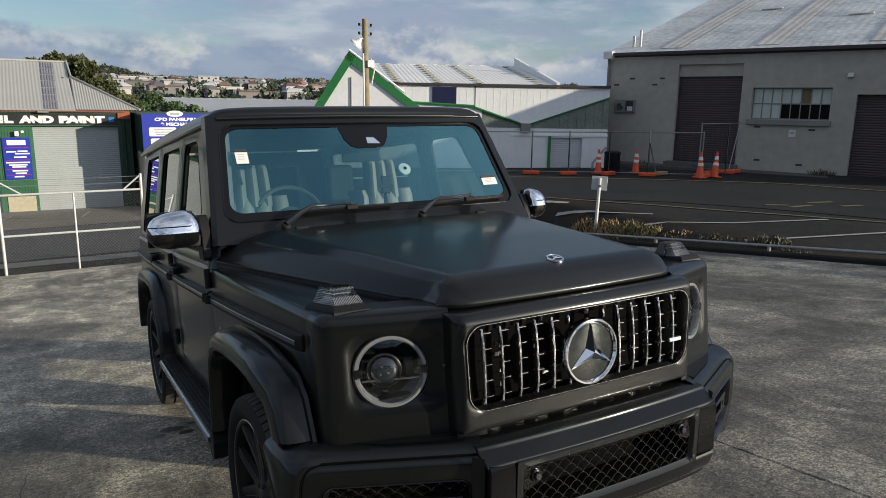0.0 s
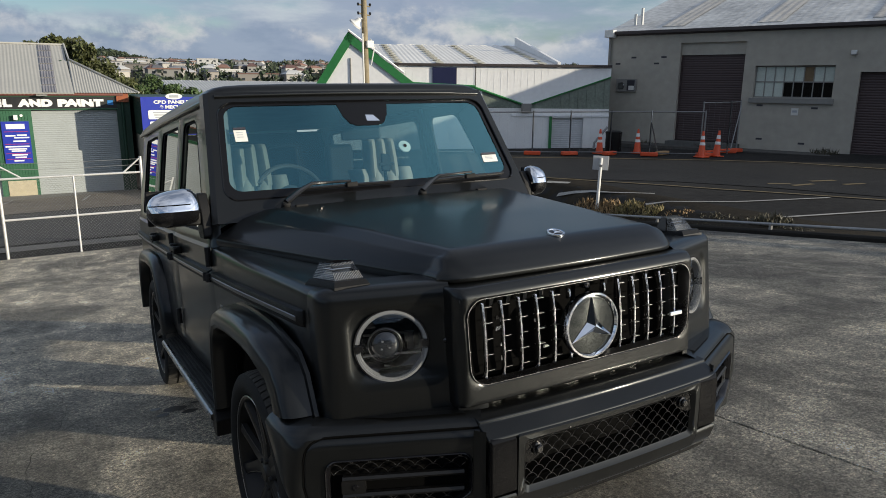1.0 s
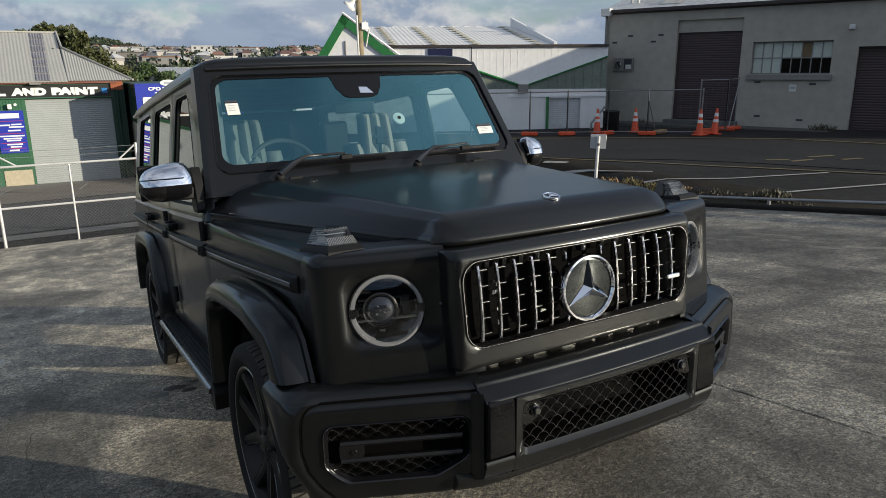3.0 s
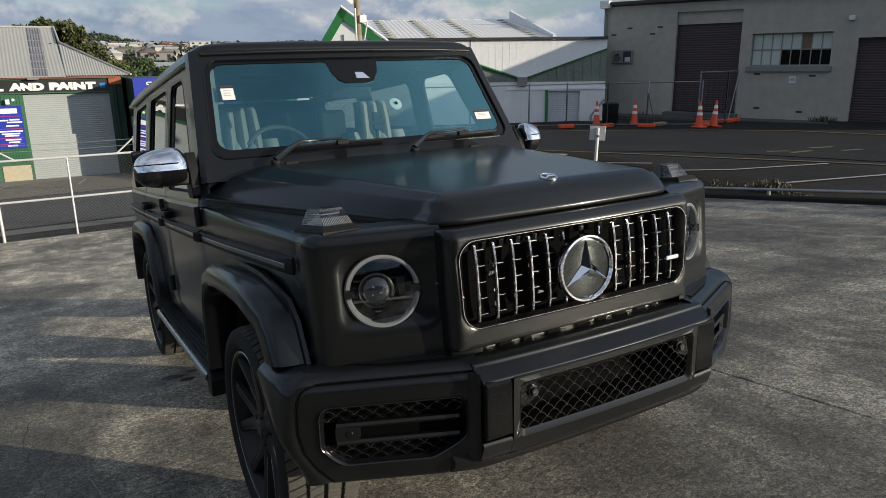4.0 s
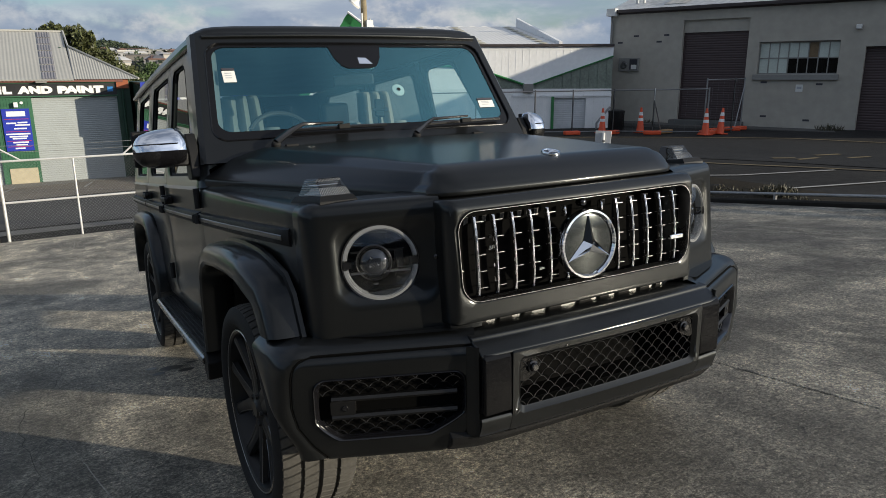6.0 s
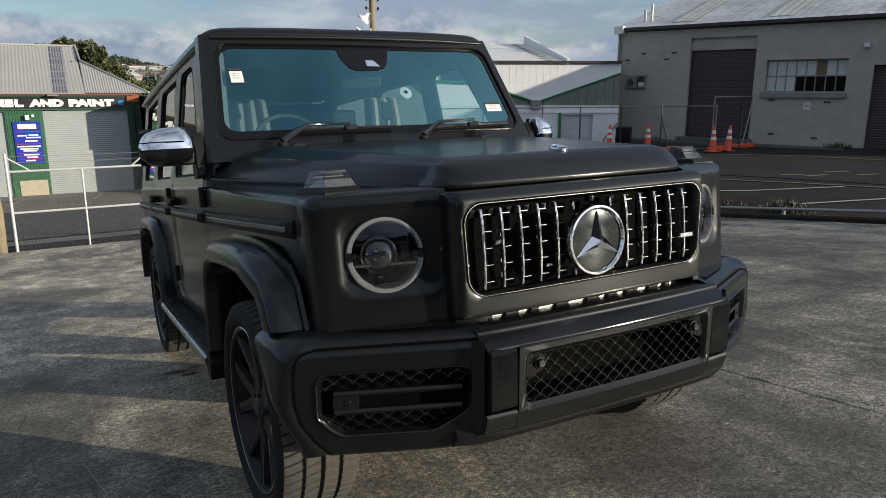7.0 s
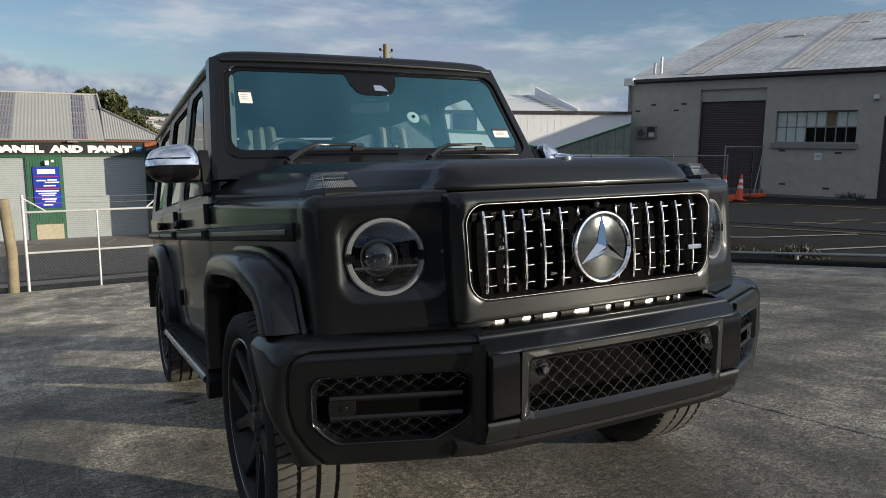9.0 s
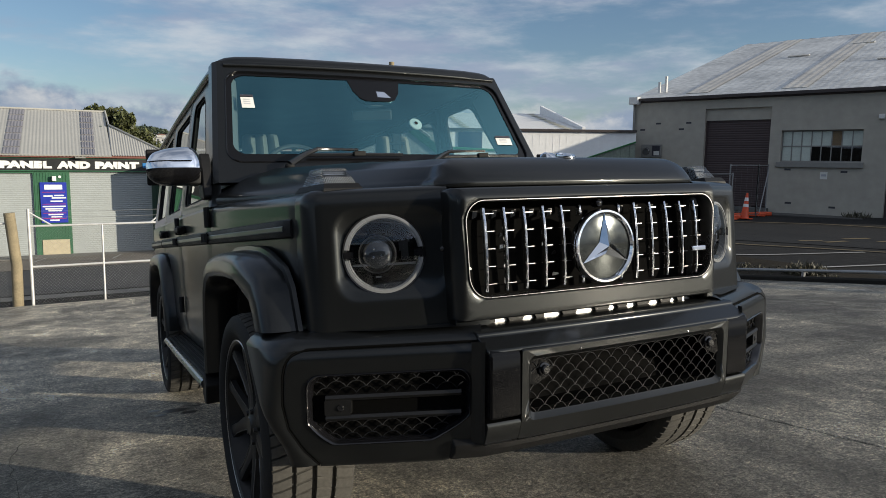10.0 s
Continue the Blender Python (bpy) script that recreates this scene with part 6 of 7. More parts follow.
def weed_clump(x, y, r, h, material, label, n, seed):
    rnd = random.Random(seed)
    verts, faces = [], []
    for _ in range(n):
        a, d = rnd.uniform(0, 6.28), r * math.sqrt(rnd.random())
        bx, by = x + d * math.cos(a), y + d * math.sin(a)
        bz = ground_z(bx, by)
        hh = h * rnd.uniform(0.35, 1.1) * (1 - 0.5 * d / r)
        lean = Vector((rnd.gauss(0, 0.35), rnd.gauss(0, 0.35), 1)).normalized() * hh
        side = Vector((rnd.gauss(0, 1), rnd.gauss(0, 1), 0)).normalized() * rnd.uniform(0.004, 0.012)
        p = Vector((bx, by, bz))
        i = len(verts)
        mid = p + lean * 0.55 + Vector((rnd.gauss(0, 0.02), rnd.gauss(0, 0.02), 0))
        verts += [p - side, p + side, mid + side * 1.4, mid - side * 1.4, p + lean]
        faces += [(i, i + 1, i + 2, i + 3), (i + 3, i + 2, i + 4)]
    me = bpy.data.meshes.new("weed_clump")
    me.from_pydata([tuple(v) for v in verts], [], faces)
    me.materials.append(material)
    return tagged(new("weed_clump", me), label, "weeds", "weeds on the verge", "stuff")


DRY = leaf_mat("dry_grass", (0.26, 0.17, 0.08))
SCRUB = leaf_mat("scrub", (0.15, 0.12, 0.045))
DARKWEED = leaf_mat("dark_weed", (0.05, 0.045, 0.025))
for i, (x, y, r, h, m, n) in enumerate(((8.75, 9.6, 0.45, 0.50, DRY, 300), (8.85, 8.95, 0.40, 0.48, DRY, 330), (9.0, 8.35, 0.35, 0.42, SCRUB, 300), (9.05, 7.75, 0.28, 0.34, SCRUB, 180), (9.1, 7.1, 0.3, 0.2, DRY, 60), (9.1, 6.3, 0.4, 0.16, DARKWEED, 90), (9.35, 5.15, 0.32, 0.46, DARKWEED, 380), (9.2, 4.6, 0.3, 0.14, DARKWEED, 80), (9.2, 5.8, 0.5, 0.13, DARKWEED, 100), (9.2, 3.4, 0.6, 0.10, DARKWEED, 90))):
    weed_clump(x, y, r, h * 0.62, m, ("dry straw-coloured weeds", "yellow-green scrubby weeds", "low dark weeds")[(DRY, SCRUB, DARKWEED).index(m)], n, 20 + i)


# ---------------------------------------------------------------- grey warehouse beside the street
def local(origin, az, z=0.0):
    """A frame whose x runs along a wall (seen from the yard: leftwards), y goes into the building."""
    a = radians(az)
    ax, ay = Vector((math.sin(a), math.cos(a), 0)), Vector((math.cos(a), -math.sin(a), 0))
    return Matrix(((ax.x, ay.x, 0, origin[0]), (ax.y, ay.y, 0, origin[1]), (0, 0, 1, z), (0, 0, 0, 1)))


def wall_with_holes(x0, x1, z0, z1, holes, thick):
    """An upright wall in its own x-z plane, y from 0 to thick, with openings right through."""
    xs = sorted({x0, x1, *[h[0] for h in holes], *[h[1] for h in holes]})
    zs = sorted({z0, z1, *[h[2] for h in holes], *[h[3] for h in holes]})
    bm = bmesh.new()
    solid = lambda a, b, c, d: not any(h[0] <= a and b <= h[1] and h[2] <= c and d <= h[3] for h in holes)
    cells = {(i, k): solid(xs[i], xs[i + 1], zs[k], zs[k + 1]) for i in range(len(xs) - 1) for k in range(len(zs) - 1)}
    quad = lambda *p: bm.faces.new([bm.verts.new(q) for q in p])
    for (i, k), s in cells.items():
        if not s:
            continue
        a, b, c, d = xs[i], xs[i + 1], zs[k], zs[k + 1]
        quad((a, 0, c), (b, 0, c), (b, 0, d), (a, 0, d))
        quad((a, thick, c), (a, thick, d), (b, thick, d), (b, thick, c))
        if not cells.get((i - 1, k)):
            quad((a, 0, c), (a, 0, d), (a, thick, d), (a, thick, c))
        if not cells.get((i + 1, k)):
            quad((b, 0, c), (b, thick, c), (b, thick, d), (b, 0, d))
        if not cells.get((i, k - 1)):
            quad((a, 0, c), (a, thick, c), (b, thick, c), (b, 0, c))
        if not cells.get((i, k + 1)):
            quad((a, 0, d), (b, 0, d), (b, thick, d), (a, thick, d))
    bmesh.ops.remove_doubles(bm, verts=bm.verts, dist=1e-4)
    return bm


def sheet_roof(corners, ribs, depth=0.03, thick=0.05):
    """Ribbed metal sheeting over four corners (eave left, eave right, ridge right, ridge left)."""
    a, b, c, d = [Vector(p) for p in corners]
    n = (b - a).cross(d - a).normalized()
    if n.z < 0:
        n = -n
    rows = []
    for k in range(ribs * 4 + 1):
        t = k / (ribs * 4)
        h = depth if k % 4 in (1, 2) else 0
        lo, hi = a.lerp(b, t) + n * h, d.lerp(c, t) + n * h
        rows.append([lo - n * thick, lo, hi, hi - n * thick])
    return loft(rows)


def roller_door(x0, x1, z0, z1, y, slat=0.09):
    bm = bmesh.new()
    rows = []
    n = int((z1 - z0) / slat)
    for k in range(n):
        z = z0 + (z1 - z0) * k / n
        for f, d in ((0.0, 0.005), (0.12, 0.0), (0.5, -0.005), (0.88, 0.0)):
            rows.append([(x0, y + d, z + f * (z1 - z0) / n), (x1, y + d, z + f * (z1 - z0) / n)])
    rows.append([(x0, y + 0.012, z1), (x1, y + 0.012, z1)])
    return loft(rows, bm=bm)


GREYWALL = mat("grey_render", (0.375, 0.350, 0.300), rough=0.85, vary=0.14, scale=0.35, bump=0.25, bump_scale=30)
GREYTRIM = mat("grey_sill", (0.22, 0.215, 0.20), rough=0.8, vary=0.12, scale=1)
MAROON = mat("maroon_door", (0.050, 0.032, 0.032), rough=0.55, vary=0.15, scale=2)
OLDROOF = mat("weathered_roof", (0.56, 0.56, 0.54), rough=0.55, vary=0.42, scale=0.45, metal=0.3, bump=0.1)
RUSTROOF = mat("rusty_roof", (0.50, 0.475, 0.43), rough=0.65, vary=0.35, scale=0.6)
GUTTER = mat("dark_gutter", (0.045, 0.035, 0.034), rough=0.6, vary=0.2)
WHITEPVC = mat("white_pipe", (0.62, 0.62, 0.60), rough=0.5, vary=0.1)
DARKROOM = mat("dark_room", (0.02, 0.019, 0.018), rough=0.9, vary=0.3)
PALEPANE = mat("whitened_pane", (0.48, 0.53, 0.48), rough=0.35, vary=0.15, scale=2)
BROWNPANE = mat("boarded_pane", (0.15, 0.10, 0.05), rough=0.6, vary=0.3, scale=3)
PANE = glass_mat("window_pane", (0.30, 0.32, 0.32), 1.6)

WH = local((22.7, 14.2), -22)
wh = thing("warehouse", WH, "grey rendered warehouse with a weathered metal roof", "warehouse")
holes = [(1.82, 4.34, -1.2, 3.57), (-1.30, 1.41, 1.49, 2.66), (-5.6, -2.10, -1.2, 2.42)]
part("front_wall", wall_with_holes(-12.0, 7.45, -1.6, 4.05, holes, 0.30), GREYWALL, wh, "grey rendered wall with damp stains")
part("end_wall", prism([(0.3, -1.6), (28, -1.6), (28, 4.05), (14, 8.1), (0.3, 4.05)], "x", 7.15, 7.45), GREYWALL, wh)
part("far_end_wall", prism([(0.3, -1.6), (28, -1.6), (28, 4.05), (14, 8.1), (0.3, 4.05)], "x", -12, -11.7), GREYWALL, wh)
part("lintel", boxed(1.82, 4.34, 0.12, 0.30, 3.10, 3.57), GREYWALL, wh)
d1 = part("roller_door", roller_door(1.82, 4.34, -0.28, 3.10, 0.20), MAROON, wh, "dark maroon roller door")
part("door_post", boxed(1.82, 1.88, 0.16, 0.25, -0.4, 3.1), MAROON, wh)
part("door_post", boxed(4.28, 4.34, 0.16, 0.25, -0.4, 3.1), MAROON, wh)
part("roller_door", roller_door(-5.6, -2.10, -0.5, 2.42, 0.20), MAROON, wh, "dark maroon roller door")
part("threshold", boxed(1.7, 4.5, -0.5, 0.3, -1.4, -0.30), mat("ramp", (0.10, 0.10, 0.095), rough=0.9, vary=0.2), wh)
win = part("window", wall_with_holes(-1.30, 1.41, 1.49, 2.66, [(-1.27 + 0.3345 * k, -1.27 + 0.3345 * k + 0.30, z, z + h) for k in range(8) for z, h in ((1.53, 0.52), (2.09, 0.52))], 0.05), GREYTRIM, wh, "steel window with two rows of panes")
win.location.y = 0.14
for k in range(8):
    for row, z in ((0, 1.53), (1, 2.09)):
        x = -1.27 + 0.3345 * (7 - k)
        pale = (row == 1 and k != 5) or (row == 0 and k < 3)
        brown = (k == 5)
        pb = boxed(x, x + 0.30, 0.165, 0.171, z, z + 0.52)
        part("pane", pb, BROWNPANE if brown and row == 1 else PALEPANE if pale else PANE, wh)
part("window_sill", boxed(-1.38, 1.52, -0.10, 0.30, 1.28, 1.48), GREYTRIM, wh, bevel=0.01)
part("room", boxed(-1.4, 1.5, 0.6, 0.7, 1.3, 2.8), DARKROOM, wh)
part("box_in_room", boxed(-0.75, -0.45, 0.4, 0.55, 1.5, 1.98), BROWNPANE, wh)
part("gutter", prism([(-0.22, 3.98), (-0.22, 4.10), (-0.05, 4.12), (0.0, 4.0)], "x", -12, 7.3), GUTTER, wh)
part("fascia", boxed(-12, 7.45, -0.03, 0.0, 3.92, 4.06), GUTTER, wh)
roof = part("roof", sheet_roof([(7.5, -0.2, 4.10), (-12.2, -0.2, 4.10), (-12.2, 14.0, 8.25), (7.5, 14.0, 8.25)], 65, 0.004), OLDROOF, wh, "weathered grey ribbed metal roof", sharp=50)
part("back_roof", sheet_roof([(7.5, 28.2, 4.10), (-12.2, 28.2, 4.10), (-12.2, 14.0, 8.25), (7.5, 14.0, 8.25)], 30, 0.025), OLDROOF, wh, sharp=50)
for x, w in ((5.3, 0.9), (1.6, 0.9), (-2.2, 0.9), (-6.0, 0.9)):
    part("roof_sheet", sheet_roof([(x, 0.25, 4.262), (x - w, 0.25, 4.262), (x - w, 13.9, 8.252), (x, 13.9, 8.252)], 3, 0.008), RUSTROOF, wh, "rust-stained roof sheet", sharp=50)
for x, y in ((-1.5, 5.5), (-3.2, 4.5), (2.6, 8), (0.4, 10.5)):
    z = 4.10 + (y + 0.2) * 0.2923
    part("roof_patch", boxed(x, x + 0.9, -0.12, 0.12, 0.03, 0.06, Matrix.Translation((0, y, z)) @ pose(0, 0, 0, 16.3, 0, 0)), RUSTROOF, wh)
for x, h in ((6.45, 0.55), (6.75, 0.32)):
    part("vent_pipe", tube([(x, 0.9, 4.3), (x, 0.9, 4.55 + h)], 0.06, 10), WHITEPVC, wh)
part("hopper", prism([(-0.35, 3.86), (-0.35, 4.16), (0.0, 4.16), (0.0, 3.86)], "x", 7.15, 7.55), WHITEPVC, wh, bevel=0.01)
part("downpipe", tube([(7.38, -0.14, 3.9), (7.38, -0.10, 3.5), (7.38, -0.08, 0.6), (7.40, -0.08, -1.2)], 0.055, 10), GREYTRIM, wh)
mb = part("meter_box", boxed(6.10, 7.0, -0.10, 0.0, 1.63, 2.16), GREYTRIM, wh, "grey meter box with an open half", bevel=0.01)
part("dial", lathe([(0.0, 0.05), (0.12, 0.05), (0.14, 0.02), (0.15, 0.0)], 24, Matrix.Translation((6.75, -0.11, 1.88)) @ pose(0, 0, 0, 90, 0, 0)), SATIN, mb)
part("hatch", boxed(6.16, 6.5, -0.104, -0.09, 1.68, 2.11), INK, mb)
part("notice", boxed(6.18, 6.42, -0.112, -0.102, 1.70, 1.88), PAPER, mb)
part("flood_lamp", boxed(-1.92, -1.74, -0.16, 0.0, 3.0, 3.16), WHITEPVC, wh, bevel=0.02)
part("wall_sign", boxed(-0.26, -0.02, -0.015, 0.0, 0.86, 1.12), PAPER, wh)
part("sign_print", boxed(-0.22, -0.06, -0.019, -0.016, 0.96, 1.04), mat_grey, wh)
for x, z in ((4.9, 3.0), (6.2, 3.0), (1.0, 1.16), (-0.9, 1.1), (0.9, -0.1), (-0.6, -0.2), (6.9, 2.75), (5.2, 2.75)):
    part("air_grate", boxed(x, x + 0.22, -0.006, 0.004, z, z + 0.07), INK, wh)
part("apron", boxed(-12, 7.4, -1.2, 0.0, -1.4, -0.46), mat("apron", (0.075, 0.072, 0.066), rough=0.95, vary=0.3), wh)
for i, (a, b) in enumerate(((-1.4, 0.3), (3.0, 0.12), (5.5, 0.15))):
    p = WH @ Vector((a, -0.35, 0))
    weed_clump(p.x, p.y, 0.5, 0.35, DARKWEED, "low dark weeds", 160, 60 + i)

# ---------------------------------------------------------------- white workshop with green trim
WF = local((19.9, 21.3), -62)
NEAR = Vector((-1.47, -2.35, 1.60))
closer = Matrix.Translation(NEAR) @ Matrix.Rotation(radians(-0.32), 4, "Z") @ Matrix.Scale(0.92, 4) @ Matrix.Translation(-NEAR - Vector((0, 0, 0.06)))
ww = thing("white_workshop", closer @ WF, "white metal-clad workshop with green trim", "workshop")
WHITECLAD = mat("white_cladding", (0.80, 0.80, 0.80), rough=0.6, vary=0.08, scale=0.6)
WHITEBRICK = mat("white_brick", (0.72, 0.72, 0.71), rough=0.8, vary=0.08, scale=2, bump=0.2)
GREENTRIM = mat("green_trim", (0.022, 0.16, 0.045), rough=0.5, vary=0.15, scale=1)
GREENSHEET = mat("mossy_sheet", (0.17, 0.20, 0.165), rough=0.5, vary=0.35, scale=1.2)
NAVY = mat("navy_board", (0.012, 0.015, 0.055), rough=0.4, vary=0.1)
WHITEROOF = mat("white_roof", (0.72, 0.71, 0.68), rough=0.55, vary=0.1, scale=0.4, metal=0.0)
STRAW = mat("skylight_strip", (0.50, 0.47, 0.36), rough=0.5, vary=0.2)
# upper cladding down to the valley-shaped edge
bm = prism([(-0.1, 2.80), (-0.1, 2.30), (3.56, 1.06), (5.83, 1.81), (8.35, 1.90), (9.72, 2.80)], "y", 0.0, 0.12)
part("upper_wall", bm, WHITECLAD, ww, "pale vertical cladding")
for k in range(33):
    x = -0.05 + 0.295 * k
    zl = 2.30 - (x / 3.66) * 1.24 if x < 3.56 else 1.06 + (x - 3.56) / 2.27 * 0.75 if x < 5.83 else 1.82 + (x - 5.83) * 0.04
    part("cladding_rib", boxed(x, x + 0.04, -0.004, 0.0, max(zl, 1.06) + 0.02, 2.78), WHITECLAD, ww)
part("gutter", boxed(-0.1, 9.72, -0.12, 0.0, 2.72, 2.82), GUTTER, ww)
part("sheet_left", prism([(3.56, 1.06), (5.83, 1.81), (5.83, 1.0), (3.56, 0.95)], "y", 0.03, 0.10), GREENSHEET, ww, "grimy green translucent sheet")
part("sheet_right", prism([(-0.1, 2.30), (3.56, 1.06), (3.56, 0.92), (-0.1, 0.65)], "y", 0.03, 0.10), GREENSHEET, ww, "grimy green translucent sheet")
for k in range(9):
    x = 0.1 + 0.38 * k
    part("sheet_rib", boxed(x, x + 0.05, 0.005, 0.03, 0.75, 2.25 - x * 0.338), GREENSHEET, ww)
edge = lambda pts, w, m, nm: part(nm, tube([(x, -0.03, z) for x, z in pts], w, 6), m, ww)
edge([(-0.1, 2.31), (3.5, 1.08)], 0.035, GREENTRIM, "green_edge")
edge([(3.6, 1.08), (5.83, 1.82)], 0.05, GREENTRIM, "green_edge")
edge([(5.8, 1.86), (8.6, 1.98)], 0.06, GREENTRIM, "green_edge")
part("rain_head", boxed(3.35, 3.78, -0.2, 0.0, 0.78, 1.16), GREYTRIM, ww, bevel=0.02)
part("lower_wall", wall_with_holes(-0.1, 10.5, -1.8, 0.95, [(1.0, 2.45, -1.8, 0.55)], 0.25), WHITEBRICK, ww, "painted white block wall")
part("lower_gable", boxed(5.5, 10.5, 0.02, 0.2, 0.9, 1.9), WHITECLAD, ww)
part("roller_door", roller_door(1.0, 2.40, -1.2, 0.55, 0.12), mat("pale_roller", (0.50, 0.51, 0.52), rough=0.5, vary=0.1), ww, "pale roller door")
part("green_post", boxed(2.40, 2.52, -0.06, 0.12, -1.4, 0.62), GREENTRIM, ww)
part("eave_strip", boxed(-0.1, 4.2, -0.05, 0.0, 0.62, 0.72), WHITECLAD, ww)
part("handrail", tube([(0.05, -0.5, 0.2), (0.6, -0.5, -0.5), (0.6, -0.5, -1.1)], 0.05, 8), RAILMAT, ww)
part("navy_board", boxed(6.63, 7.68, -0.05, -0.02, 1.93, 2.66), NAVY, ww, "plain navy blue board")
part("joint_line", boxed(5.79, 5.82, -0.016, -0.012, 1.85, 2.75), GUTTER, ww)
# the gable at the far end with broad green bargeboards
part("gable_wall", prism([(8.35, 1.80), (11.27, 3.98), (13.6, 0.45), (13.6, -2.2), (8.35, -2.2)], "y", -0.05, 0.10), WHITECLAD, ww, "pale gable wall")
for a, b in (((8.1, 1.72), (11.27, 4.08)), ((11.27, 4.08), (13.75, 0.30))):
    d = Vector((b[0] - a[0], b[1] - a[1])).normalized() 
    n = Vector((-d.y, d.x)) * (-0.34 if (-d.y * 0 + d.x) > 0 else 0.34)
    part("bargeboard", prism([a, b, (b[0] + n.x, b[1] + n.y), (a[0] + n.x, a[1] + n.y)], "y", -0.14, -0.05), GREENTRIM, ww, "broad green bargeboard")
part("white_barge_edge", tube([(8.9, -0.12, 2.40), (11.27, -0.12, 4.14)], 0.05, 6), WHITECLAD, ww)
part("gable_stain", tube([(11.2, -0.07, 3.0), (11.2, -0.07, 1.2)], 0.03, 6), GREYTRIM, ww)
# main roof with pale strips and the upturned end
part("roof", sheet_roof([(9.75, -0.1, 2.80), (2.3, -0.1, 2.80), (3.27, 7.5, 3.98), (10.9, 7.5, 3.98)], 36, 0.010), WHITEROOF, ww, "white ribbed metal roof", sharp=50)
part("back_roof", sheet_roof([(12.6, 15, 2.80), (2.3, 15, 2.80), (3.27, 7.5, 3.98), (10.9, 7.5, 3.98)], 12, 0.03), WHITEROOF, ww)
for t0 in (0.06, 0.30, 0.54, 0.90):
    lo = [9.75 + (2.3 - 9.75) * (t0 + dt) for dt in (0, 0.045)]
    hi = [10.9 + (3.27 - 10.9) * (t0 + dt) for dt in (0, 0.045)]
    for k in range(9):
        f0, f1 = k / 9, (k + 0.6) / 9
        P = lambda i, f: (lo[i] + (hi[i] - lo[i]) * f, -0.1 + 7.6 * f, 2.80 + 1.18 * f + 0.045)
        bmq = bmesh.new()
        bmq.faces.new([bmq.verts.new(p) for p in (P(0, f0), P(1, f0), P(1, f1), P(0, f1))])
        part("roof_strip", bmq, STRAW, ww)
part("end_parapet", loft([[(x + w, y, z) for w, z in ((0, za), (0, zb), (-0.14, zb), (-0.14, za))] for x, y, za, zb in ((2.28, -0.1, 2.7, 2.92), (3.27, 7.5, 3.9, 4.42))], closed=True, caps=True), WHITECLAD, ww, "upturned white end of the roof")
part("flat_roof", boxed(-0.1, 2.3, 0.0, 6.0, 2.70, 2.78), WHITEROOF, ww)

# ---------------------------------------------------------------- temporary fence, cones, bin, sign post
FENCE = mat("fence_pipe", (0.22, 0.22, 0.22), rough=0.5, metal=0.6, vary=0.2)
ORANGE = mat("safety_orange", (0.62, 0.075, 0.02), rough=0.5, vary=0.12)
CONEBAND = mat("reflective_band", (0.75, 0.75, 0.73), rough=0.35, vary=0.05)
TAN = mat("tan_block", (0.33, 0.20, 0.09), rough=0.8, vary=0.2)


def traffic_cone(x, y, z, lean=0.0):
    c = thing("traffic_cone", Matrix.Translation((x, y, z)) @ pose(0, 0, 0, 0, lean, 0), "orange traffic cone with two white bands", "traffic cone", "cones by the fence")
    part("base", boxed(-0.19, 0.19, -0.19, 0.19, 0.0, 0.045), ORANGE, c, bevel=0.015)
    part("body", lathe([(0.145, 0.045), (0.135, 0.07), (0.035, 0.88), (0.028, 0.90), (0.0, 0.90)], 24), ORANGE, c)
    for z0, z1 in ((0.42, 0.52), (0.62, 0.74)):
        rr = lambda zz: 0.136 - 0.1 * (zz - 0.07) / 0.81 + 0.003
        part("band", lathe([(rr(z0) - 0.004, z0), (rr(z0), z0), (rr(z1), z1), (rr(z1) - 0.004, z1)], 24), CONEBAND, c)


for x, y, lean in ((18.13, 14.23, 0), (18.78, 14.15, 4), (17.4, 16.55, 0), (16.2, 17.25, 0)):
    traffic_cone(x, y, ground_z(x, y) + 0.01, lean)


tf = thing("temporary_fence", Matrix.Identity(4), "temporary grey pipe fence on orange plastic feet", "fence")


def fence_panel(a, b, h=2.0):
    (x0, y0), (x1, y1) = a, b
    z0, z1 = ground_z(*a), ground_z(*b)
    f = part("fence_panel", tube([(x0, y0, z0 + h), (x1, y1, z1 + h)], 0.022, 6), FENCE, tf)
    part("rail", tube([(x0, y0, z0 + 0.12), (x1, y1, z1 + 0.12)], 0.018, 6), FENCE, f)
    for (x, y), z in ((a, z0), (b, z1)):
        part("post", tube([(x, y, z), (x, y, z + h + 0.05)], 0.026, 6), FENCE, f)
    n = int(math.dist(a, b) / 0.30)
    for k in range(1, n):
        t = k / n
        x, y, z = x0 + (x1 - x0) * t, y0 + (y1 - y0) * t, z0 + (z1 - z0) * t
        part("mesh_wire", tube([(x, y, z + 0.12), (x, y, z + h)], 0.0012, 3), FENCE, f)


line = [(10.5, 20.6), (12.2, 19.6), (13.85, 18.22), (14.9, 17.39), (16.1, 16.6), (16.97, 15.53), (18.25, 14.3)]
for a, b in zip(line, line[1:]):
    fence_panel(a, b, 1.55)
fence_panel((18.35, 14.5), (19.9, 14.6), 1.85)
fence_panel((19.9, 14.6), (21.3, 15.3), 1.85)


def fence_foot(x, y, rz, material, lab):
    z = ground_z(x, y)
    part("foot", boxed(-0.30, 0.30, -0.11, 0.11, 0.0, 0.14, Matrix.Translation((x, y, z + 0.01)) @ pose(0, 0, 0, 0, 0, rz)), material, tf, lab, bevel=0.03)


